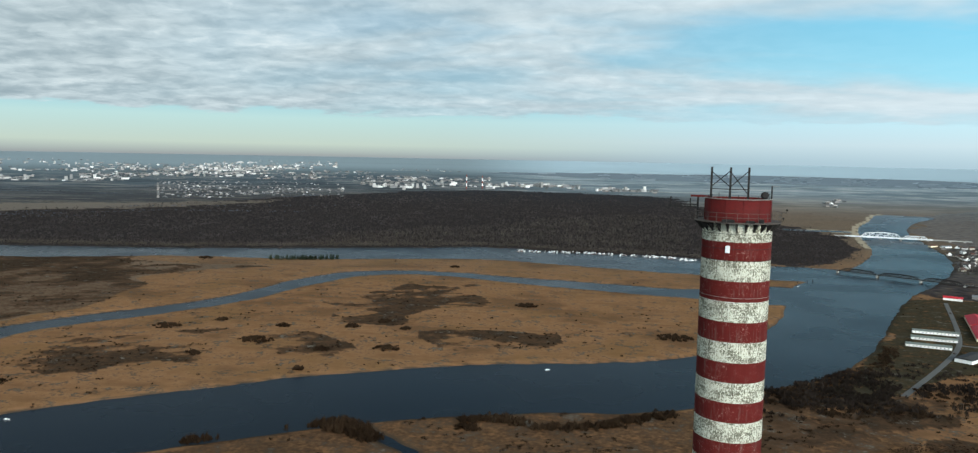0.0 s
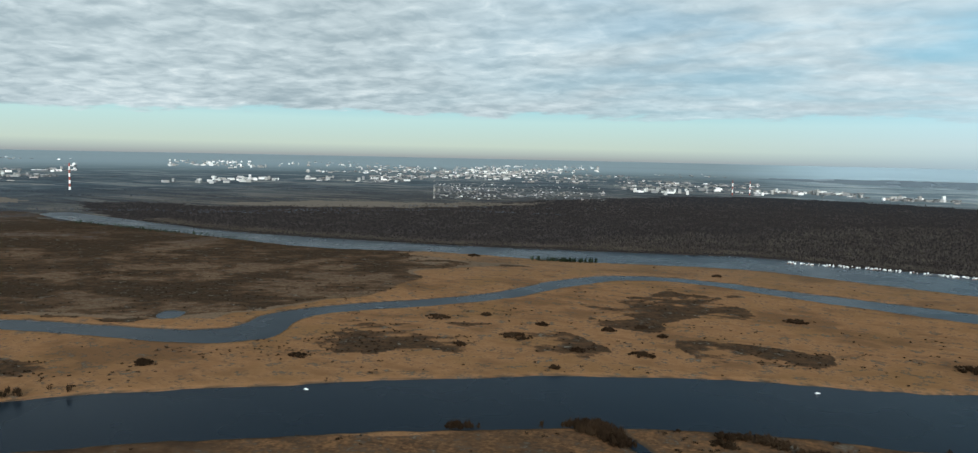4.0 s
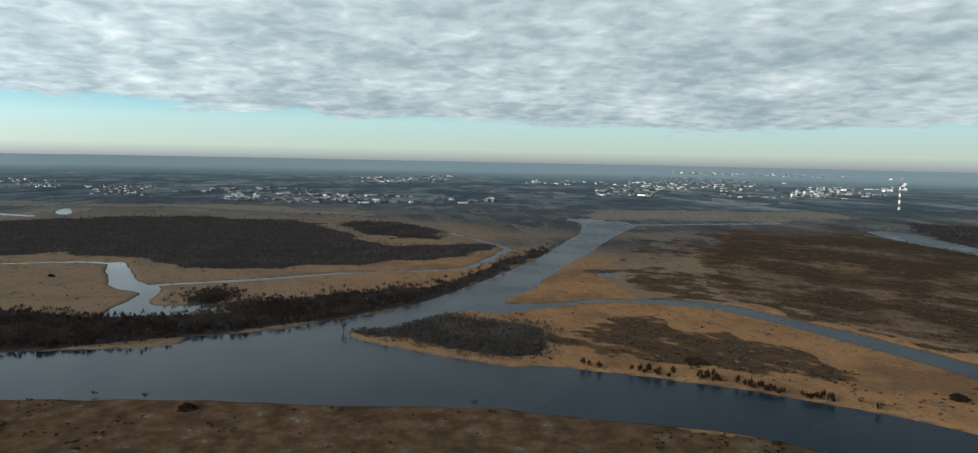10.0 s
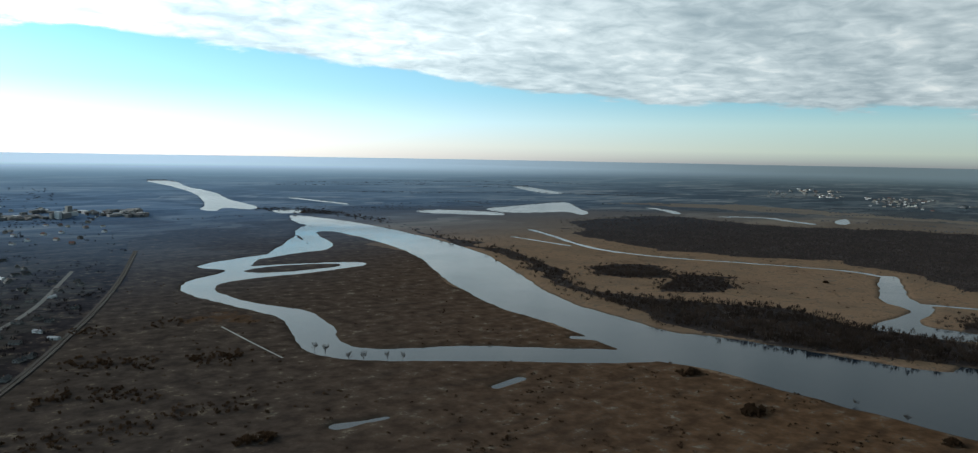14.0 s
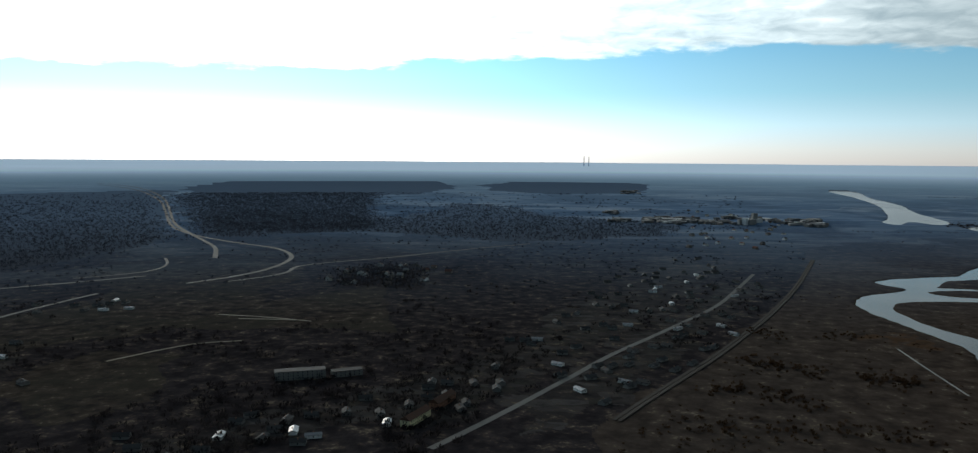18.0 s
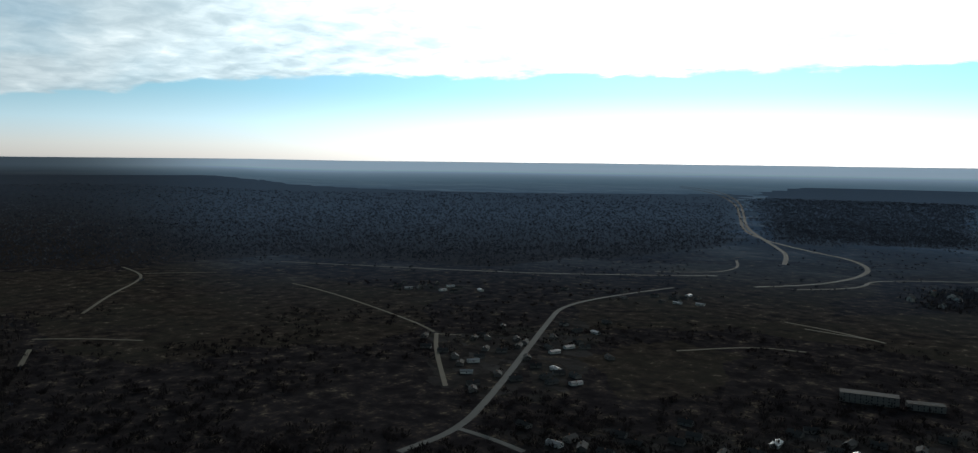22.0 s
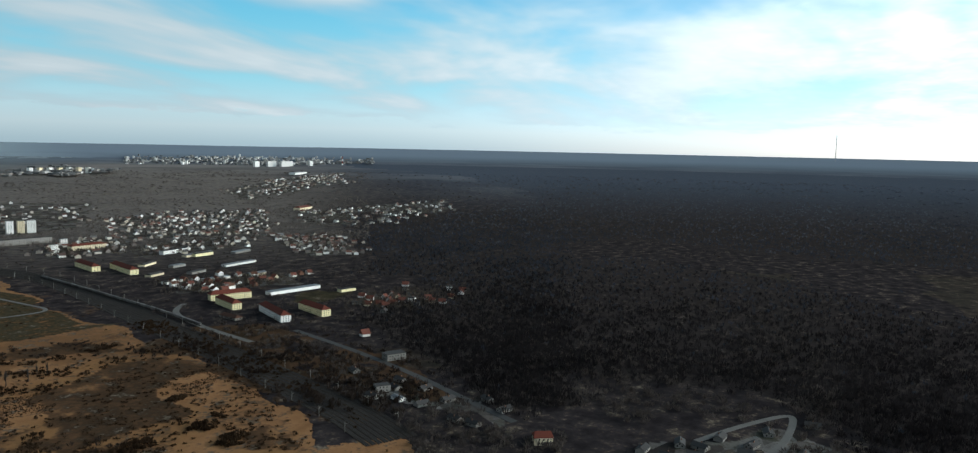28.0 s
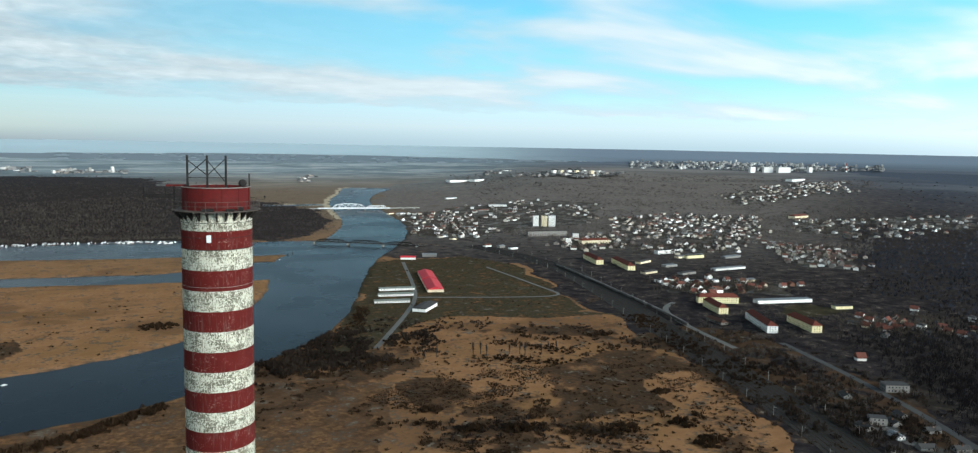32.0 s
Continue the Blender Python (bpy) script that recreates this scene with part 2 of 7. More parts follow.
def ground_paint(n, at):
    def attr(key):
        return n.add("ShaderNodeAttribute", out=2, props={"attribute_name": key})
    p = n.add("ShaderNodeAttribute", out=1, props={"attribute_name": "plan"})
    fine, mid, broad = n.noise(p, 0.22, 5.0, 0.62), n.noise(p, 0.045, 5.0, 0.62), n.noise(p, 0.008, 4.0)
    long = n.noise(n.add("ShaderNodeMapping", Vector=p, Rotation=(0, 0, 0.9), Scale=(0.3, 1.6, 1)), 0.03, 4.0)
    tuft = n.noise(p, 0.75, 3.0, 0.6)
    cell = n.add("ShaderNodeTexVoronoi", out=1, Vector=n.add("ShaderNodeMapping", Vector=p, Rotation=(0, 0, 0.35), Scale=(0.7, 1.3, 1)), Scale=0.05, Randomness=0.8)
    strip = n.add("ShaderNodeTexVoronoi", out=1, Vector=n.add("ShaderNodeMapping", Vector=p, Rotation=(0, 0, 0.6), Scale=(0.5, 1.6, 1)), Scale=0.009, Randomness=0.9)
    reed = n.mix(n.step(mid, 0.25, 0.75), (0.222, 0.112, 0.051), (0.300, 0.160, 0.080))
    reed = n.mix(n.step(long, 0.5, 0.72, 0.0, 0.6), reed, (0.165, 0.084, 0.039))
    reed = n.mix(n.step(broad, 0.48, 0.66, 0.0, 0.6), reed, (0.20, 0.108, 0.046))
    reed = n.mix(n.step(n.noise(p, 0.0055, 5.0, 0.6), 0.5, 0.62, 0.0, 0.75), reed, (0.135, 0.072, 0.037))
    reed = n.mix(n.step(fine, 0.55, 0.8, 0.0, 0.22), reed, (0.12, 0.066, 0.030))
    reed = n.mix(n.step(tuft, 0.5, 0.75, 0.0, 0.2), reed, (0.13, 0.075, 0.036))
    # reeds turn greyer with distance, and over the west and the scrub islands
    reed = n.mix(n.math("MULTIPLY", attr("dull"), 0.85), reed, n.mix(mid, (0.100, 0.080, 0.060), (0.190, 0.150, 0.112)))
    plain = n.mix(n.step(mid, 0.3, 0.7), n.ramp(strip, [(0.25, (0.038, 0.041, 0.045)), (0.5, (0.074, 0.072, 0.070)), (0.75, (0.150, 0.130, 0.108))]), (0.050, 0.052, 0.055))
    reed = n.mix(attr("plain"), reed, plain)
    brush = n.mix(mid, (0.052, 0.031, 0.019), (0.112, 0.063, 0.035))
    scrub = n.mix(fine, (0.020, 0.014, 0.010), (0.060, 0.040, 0.025))
    # darker cover of the near banks: the reeds' backlit tone as base colour
    marsh = n.mix(n.step(mid, 0.3, 0.7), (0.054, 0.031, 0.018), (0.120, 0.069, 0.038))
    marsh = n.mix(n.step(long, 0.48, 0.7, 0.0, 0.4), marsh, (0.022, 0.018, 0.015))
    wood = n.mix(n.step(fine, 0.2, 0.8), (0.027, 0.022, 0.021), (0.042, 0.035, 0.033))
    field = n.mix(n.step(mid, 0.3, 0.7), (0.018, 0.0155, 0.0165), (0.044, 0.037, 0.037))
    yards = n.ramp(cell, [(0.2, (0.032, 0.028, 0.026)), (0.4, (0.070, 0.063, 0.057)), (0.5, (0.12, 0.112, 0.104)), (0.6, (0.060, 0.062, 0.044)), (0.75, (0.20, 0.19, 0.18)), (0.9, (0.10, 0.083, 0.070))])
    yards = n.mix(n.step(fine, 0.4, 0.7, 0.0, 0.5), yards, (0.022, 0.019, 0.017))
    # yards towards the sun have the back light's shade mixed into their colour
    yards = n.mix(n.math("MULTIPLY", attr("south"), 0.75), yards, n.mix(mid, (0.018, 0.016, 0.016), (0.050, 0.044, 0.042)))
    meadow = n.mix(n.step(mid, 0.3, 0.7), (0.026, 0.021, 0.018), (0.062, 0.050, 0.041))
    meadow = n.mix(n.step(broad, 0.42, 0.6, 0.0, 0.7), meadow, (0.040, 0.036, 0.029))
    meadow = n.mix(n.step(fine, 0.55, 0.75, 0.0, 0.6), meadow, (0.02, 0.017, 0.014))
    green = n.mix(n.step(mid, 0.3, 0.7), (0.032, 0.028, 0.017), (0.056, 0.046, 0.028))
    green = n.mix(n.step(fine, 0.5, 0.8, 0.0, 0.7), green, (0.04, 0.03, 0.018))
    # far land and far woods: haze is mixed into the base colour
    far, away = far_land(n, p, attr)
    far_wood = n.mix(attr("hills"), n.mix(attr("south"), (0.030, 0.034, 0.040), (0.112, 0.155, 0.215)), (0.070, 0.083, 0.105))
    sand = n.mix(mid, (0.30, 0.24, 0.165), (0.42, 0.35, 0.25))
    mud = n.mix(fine, (0.028, 0.022, 0.017), (0.080, 0.062, 0.044))
    jag = n.math("SUBTRACT", n.math("ADD", mid, n.math("MULTIPLY", fine, 0.8)), 0.9)
    def over(col, key, other, width=0.28, strength=1.0):
        k = n.step(n.math("ADD", attr(key), n.math("MULTIPLY", jag, 2.0)), 0.5 - width, 0.5 + width, 0.0, strength)
        return n.mix(k, col, other)
    # towards the sun the marsh colour is darkened further for back light
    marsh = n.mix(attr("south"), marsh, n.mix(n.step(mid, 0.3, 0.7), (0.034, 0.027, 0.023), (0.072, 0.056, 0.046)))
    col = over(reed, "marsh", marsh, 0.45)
    # slope fields are lightened with distance in the base colour
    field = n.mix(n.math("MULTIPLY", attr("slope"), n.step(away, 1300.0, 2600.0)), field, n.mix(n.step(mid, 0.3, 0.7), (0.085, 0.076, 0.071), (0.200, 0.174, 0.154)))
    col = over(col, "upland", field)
    col = over(col, "town", yards, 0.4, 0.9)
    col = over(col, "meadow", meadow, 0.45)
    bushy = n.math("ADD", attr("scrub"), n.math("MULTIPLY", jag, 1.5))
    col = n.mix(n.step(bushy, 0.02, 0.75, 0.0, 0.92), col, brush)
    bushy = n.math("ADD", attr("scrub"), n.math("MULTIPLY", jag, 3.0))
    col = n.mix(n.step(bushy, 0.55, 1.5, 0.0, 0.92), col, scrub)
    col = over(col, "green", green, 0.45)
    col = over(col, "sand", sand, 0.2)
    col = over(col, "wood", wood, 0.4)
    # the hazed colour takes over as the far layer grows
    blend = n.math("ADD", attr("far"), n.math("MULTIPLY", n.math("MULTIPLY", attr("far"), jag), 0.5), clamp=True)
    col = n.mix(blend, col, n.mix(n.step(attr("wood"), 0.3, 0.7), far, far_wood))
    col = over(col, "pale", n.mix(mid, (0.13, 0.105, 0.082), (0.20, 0.165, 0.13)), 0.4, 0.85)
    col = n.mix(n.step(attr("bank"), 0.1, 0.9), col, mud)
    return col, n.line(fine, 0.3, 0.7, 0.82, 0.98), (n.math("ADD", fine, mid), 0.7, 0.8), {"Specular IOR Level": 0.0}


def water_paint(n, at):
    ripple = n.noise(n.add("ShaderNodeMapping", Vector=at, Rotation=(0, 0, 0.4), Scale=(1, 0.5, 1)), 0.35, 3.0)
    calm = n.noise(at, 0.006, 3.0)
    col = n.mix(calm, (0.006, 0.011, 0.017), (0.009, 0.015, 0.022))
    # the southern reaches lie calm, the main river is ruffled by the wind
    parts = n.tree.nodes.new("ShaderNodeSeparateXYZ")
    n.tree.links.new(at, parts.inputs[0])
    windy = n.math("ADD", n.line(calm, 0.35, 0.65, 0.07, 0.15), n.step(parts.outputs[1], -450.0, 250.0, 0.0, 0.16))
    # far water is lightened in its base colour for haze and low sky reflection
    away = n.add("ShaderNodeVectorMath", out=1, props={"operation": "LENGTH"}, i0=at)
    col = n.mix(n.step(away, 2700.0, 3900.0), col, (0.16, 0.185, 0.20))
    # weaker specular to the north darkens the main river's sky reflection
    return col, windy, (ripple, 0.12, 0.5), {"IOR": 1.21, "Specular IOR Level": n.step(parts.outputs[1], -650.0, 50.0, 0.5, 0.24)}


def twig_paint(name, dark, pale, grey=1.35):
    """Bare twigs: half of the light goes on through the crown."""
    m = bpy.data.materials.new(name)
    m.use_nodes = True
    m.node_tree.nodes.clear()
    n = Nodes(m.node_tree)
    at = n.add("ShaderNodeTexCoord", out=3)
    r = n.add("ShaderNodeNewGeometry", out=8)
    patch, lump = n.noise(at, 0.010, 4.0, 0.6), n.noise(at, 0.07, 3.0)
    col = n.mix(n.math("ADD", n.math("MULTIPLY", r, 0.35), n.math("MULTIPLY", lump, 0.65)), dark, pale)
    col = n.mix(n.step(patch, 0.42, 0.68, 0.0, 0.8), col, tuple(c * grey for c in pale))
    a = n.add("ShaderNodeBsdfDiffuse", Color=col)
    b = n.add("ShaderNodeBsdfTranslucent", Color=col)
    out = m.node_tree.nodes.new("ShaderNodeOutputMaterial")
    m.node_tree.links.new(n.add("ShaderNodeMixShader", i0=0.45, i1=a, i2=b), out.inputs[0])
    return m


def peeling(name, paint_a, paint_b, under, amount):
    """Old paint on concrete: flaking patches, shutter joints, rust runs. UV in metres round and up the shaft."""
    def paint(n, at):
        uv = n.add("ShaderNodeTexCoord", out=2)
        flake = n.noise(uv, 5.2, 6.0, 0.74, distort=0.5)
        patch = n.noise(uv, 0.8, 3.0)
        run = n.noise(n.add("ShaderNodeMapping", Vector=uv, Scale=(2.6, 0.22, 1)), 1.6, 4.0)
        joint = n.add("ShaderNodeTexBrick", out=1, props={"offset": 0.0}, Vector=uv, Scale=1.0, Mortar_Size=0.035, Mortar_Smooth=0.4, Brick_Width=1.1, Row_Height=0.72)
        col = n.mix(patch, paint_a, paint_b)
        grain = n.noise(n.add("ShaderNodeMapping", Vector=uv, Scale=(2.4, 0.8, 1)), 3.4, 5.0, 0.7)
        lack = n.math("ADD", n.math("ADD", n.math("MULTIPLY", flake, 0.6), n.math("MULTIPLY", grain, 0.4)), n.math("MULTIPLY", n.math("SUBTRACT", patch, 0.5), 0.3))
        bare = n.step(lack, amount, amount + 0.05)
        col = n.mix(n.math("MULTIPLY", bare, 0.9), col, n.mix(flake, under, tuple(c * 2.4 for c in under)))
        col = n.mix(n.step(run, 0.52, 0.75, 0.0, 0.55), col, tuple(c * 0.8 for c in under))
        col = n.mix(n.math("MULTIPLY", joint, 0.35), col, paint_b)
        return col, 0.85, (n.math("SUBTRACT", flake, joint), 0.5, 0.02), {"Specular IOR Level": 0.08}
    return material(name, paint)


def distance_paint(n, at):
    """The last plain before the horizon, with the bright winter haze put in as emission."""
    def attr(key):
        return n.add("ShaderNodeAttribute", out=2, props={"attribute_name": key})
    p = n.add("ShaderNodeAttribute", out=1, props={"attribute_name": "plan"})
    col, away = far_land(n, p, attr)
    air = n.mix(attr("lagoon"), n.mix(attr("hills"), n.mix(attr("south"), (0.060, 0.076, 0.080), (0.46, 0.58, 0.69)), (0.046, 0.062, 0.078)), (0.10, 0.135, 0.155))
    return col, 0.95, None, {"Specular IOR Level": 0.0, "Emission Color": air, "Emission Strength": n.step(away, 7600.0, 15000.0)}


DISTANCE = material("hazy_far_plain", distance_paint)
GROUND = material("river_flats", ground_paint)
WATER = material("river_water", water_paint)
TWIGS = twig_paint("bare_twigs", (0.042, 0.035, 0.032), (0.080, 0.067, 0.059))
# cloud shadow and back light are put into this twig colour
SHADED_TWIGS = twig_paint("shaded_hill_twigs", (0.010, 0.009, 0.0095), (0.021, 0.018, 0.0185))
BRUSH = twig_paint("brown_brush", (0.018, 0.011, 0.007), (0.052, 0.032, 0.019))
# lighter twig copy: sunlight on the front-lit northern woods is in its colour
LIT_TWIGS = twig_paint("sunlit_twigs", (0.036, 0.029, 0.028), (0.066, 0.054, 0.050), 1.45)
BELT_TWIGS = twig_paint("dark_bank_twigs", (0.019, 0.014, 0.0115), (0.042, 0.031, 0.025))
PALE_TWIGS = twig_paint("pale_bank_twigs", (0.060, 0.049, 0.042), (0.105, 0.087, 0.071), 1.2)
# three twig tones with distance haze put into the base colour
HAZED_TWIGS = twig_paint("hazed_bare_twigs", (0.060, 0.065, 0.076), (0.095, 0.103, 0.119))
HAZE_BLUE_TWIGS = twig_paint("haze_blue_twigs", (0.038, 0.047, 0.064), (0.052, 0.064, 0.086))
HALF_HAZED_TWIGS = twig_paint("half_hazed_twigs", (0.022, 0.026, 0.034), (0.040, 0.046, 0.060))
SLOPE_TWIGS = twig_paint("pale_slope_twigs", (0.095, 0.083, 0.076), (0.165, 0.143, 0.126))
PINES = twig_paint("pine_needles", (0.016, 0.024, 0.015), (0.040, 0.052, 0.032))
WHITE_PAINT = peeling("flaking_white_paint", (0.44, 0.43, 0.34), (0.64, 0.63, 0.53), (0.050, 0.047, 0.032), 0.475)
RED_PAINT = peeling("flaking_red_paint", (0.070, 0.009, 0.008), (0.110, 0.014, 0.012), (0.15, 0.10, 0.085), 0.575)
RED_STEEL = worn("red_sheet_steel", (0.085, 0.009, 0.008), 0.7, 0.35, 3.0, 0.6, 0.004, dirt=(0.03, 0.010, 0.008), dirty=0.6)
CONCRETE = worn("weathered_concrete", (0.27, 0.26, 0.24), 0.9, 0.3, 2.5, 0.4)
DARK_STEEL = worn("dark_steel", (0.018, 0.016, 0.015), 0.75, 0.3, 6.0, 1.0, 0.003)
RUSTY_STEEL = worn("rusty_gallery_steel", (0.085, 0.070, 0.060), 0.8, 0.4, 6.0, 1.0, 0.003)
# haze is put into the colour of the far stacks and mast
HAZY_STACK = worn("hazed_far_concrete", (0.30, 0.33, 0.36), 0.9)
GREY_STEEL = worn("galvanised_steel", (0.24, 0.23, 0.21), 0.65, 0.25, 6.0, 1.0, 0.003)
WHITE_STEEL = worn("white_bridge_steel", (0.68, 0.69, 0.70), 0.55, 0.15, 1.0, 0.05, 0.01)
BOX_WHITE = worn("white_enamel", (0.70, 0.71, 0.71), 0.4, 0.08, 4.0, 1.0, 0.002, dirty=0.1)
ASPHALT = worn("asphalt", (0.06, 0.059, 0.058), 0.9, 0.25, 0.8, 0.03)
LANE = worn("pale_concrete_lane", (0.125, 0.12, 0.112), 0.9, 0.25, 0.6, 0.04)
TRACK = worn("sandy_track", (0.17, 0.145, 0.11), 0.95, 0.3, 0.6, 0.05)
BALLAST = worn("railway_ballast", (0.05, 0.041, 0.034), 0.95, 0.35, 1.5, 0.05)
HOUSE_WALLS = [worn("white_render", (0.76, 0.75, 0.72), 0.85, 0.10, 1.5, 0.3, 0.01, vary=0.35, dirty=0.15), worn("cream_render", (0.70, 0.60, 0.42), 0.85, 0.15, 1.5, 0.3, 0.01, vary=0.4),
               worn("grey_render", (0.22, 0.21, 0.195), 0.9, 0.2, 1.5, 0.3, 0.01, vary=0.4), worn("old_brick", (0.23, 0.12, 0.08), 0.9, 0.3, 3.0, 0.4, 0.01, vary=0.4)]
HOUSE_ROOFS = [worn("red_tiles", (0.125, 0.045, 0.032), 0.85, 0.3, 2.0, 0.3, 0.02, vary=0.5), worn("brown_tiles", (0.10, 0.05, 0.034), 0.85, 0.3, 2.0, 0.3, 0.02, vary=0.5),
               worn("dark_felt_roof", (0.045, 0.043, 0.042), 0.8, 0.3, 2.0, 0.3, 0.01, vary=0.5), worn("pale_metal_roof", (0.17, 0.173, 0.176), 0.45, 0.2, 1.0, 0.3, 0.01, metal=0.3, vary=0.4)]
YELLOW_WALL = worn("pale_yellow_render", (0.78, 0.70, 0.42), 0.85, 0.12, 1.5, 0.3, 0.01)
BRIGHT_RED = worn("bright_red_sheet_roof", (0.50, 0.035, 0.045), 0.55, 0.12, 0.6, 0.2, 0.01, dirty=0.12)
RED_TILE = worn("red_roof_tiles", (0.13, 0.036, 0.024), 0.85, 0.25, 1.2, 0.2, 0.03, dirty=0.2)
PANE = worn("dark_window_glass", (0.02, 0.022, 0.025), 0.15, 0.2, 2.0, 0.5, 0.001, dirty=0.0)
LAMP_RED = worn("red_band_paint", (0.22, 0.06, 0.05), 0.8)
GREEN_SHED = worn("pale_green_sheet", (0.15, 0.17, 0.15), 0.6, 0.15, 1.0, 0.3, 0.01)
WAGON = worn("wagon_paint", (0.11, 0.105, 0.10), 0.7, 0.3, 2.0, 0.4, 0.01, vary=0.9)


def city_paint(n, at):
    r = n.add("ShaderNodeNewGeometry", out=8)
    col = n.ramp(r, [(0.0, (0.04, 0.044, 0.048)), (0.45, (0.085, 0.088, 0.09)), (0.68, (0.15, 0.145, 0.14)), (0.82, (0.26, 0.22, 0.19)), (0.93, (0.42, 0.41, 0.40)), (1.0, (0.75, 0.74, 0.72))])
    return n.mix(n.step(n.noise(at, 0.08, 3.0), 0.4, 0.7, 0.0, 0.4), col, (0.3, 0.29, 0.28)), 0.8


def roofs_paint(n, at):
    r = n.add("ShaderNodeNewGeometry", out=8)
    col = n.ramp(r, [(0.0, (0.15, 0.05, 0.032)), (0.35, (0.085, 0.042, 0.030)), (0.65, (0.04, 0.036, 0.034)), (0.9, (0.06, 0.058, 0.056)), (1.0, (0.25, 0.245, 0.24))])
    return n.mix(n.step(n.noise(at, 0.3, 3.0), 0.4, 0.7, 0.0, 0.4), col, (0.08, 0.07, 0.06)), 0.85


def house_wall_paint(n, at):
    r = n.add("ShaderNodeNewGeometry", out=8)
    col = n.ramp(r, [(0.0, (0.12, 0.10, 0.09)), (0.25, (0.25, 0.22, 0.19)), (0.45, (0.45, 0.40, 0.32)), (0.7, (0.66, 0.64, 0.60)), (1.0, (0.85, 0.84, 0.82))])
    return n.mix(n.step(n.noise(at, 0.4, 3.0), 0.4, 0.75, 0.0, 0.3), col, (0.3, 0.28, 0.26)), 0.85


def slab_paint(n, at):
    r = n.add("ShaderNodeNewGeometry", out=8)
    col = n.ramp(r, [(0.0, (0.14, 0.145, 0.15)), (0.4, (0.27, 0.26, 0.24)), (0.7, (0.44, 0.43, 0.41)), (1.0, (0.78, 0.77, 0.74))])
    return n.mix(n.step(n.noise(at, 0.3, 3.0), 0.4, 0.7, 0.0, 0.35), col, (0.24, 0.24, 0.24)), 0.8


SLAB_WALLS = material("pale_estate_walls", slab_paint)
TOWN_WALLS = material("mixed_house_walls", house_wall_paint)
CITY_WALLS = material("mixed_city_walls", city_paint)
TOWN_ROOFS = material("mixed_roofs", roofs_paint)

# ---- plan ----
# Metres before shrinking, from the point under the camera, traced through its view onto flat land: x, y, width for
# waters; x, y for edges of woods and roads.
FAR_FROM, FAR_TO = 2600.0, 4850.0


def shrink(r):
    """Beyond FAR_FROM the land is drawn in towards the eye, so that the horizon fits into five kilometres."""
    return np.where(r > FAR_FROM, (FAR_FROM + (FAR_TO - FAR_FROM) * (1 - FAR_FROM / np.maximum(r, 1))) / np.maximum(r, 1), 1.0)


def placed(x, y, z):
    s = shrink(np.hypot(x, y))
    return x * s, y * s, EYE_Z + (z - EYE_Z) * s


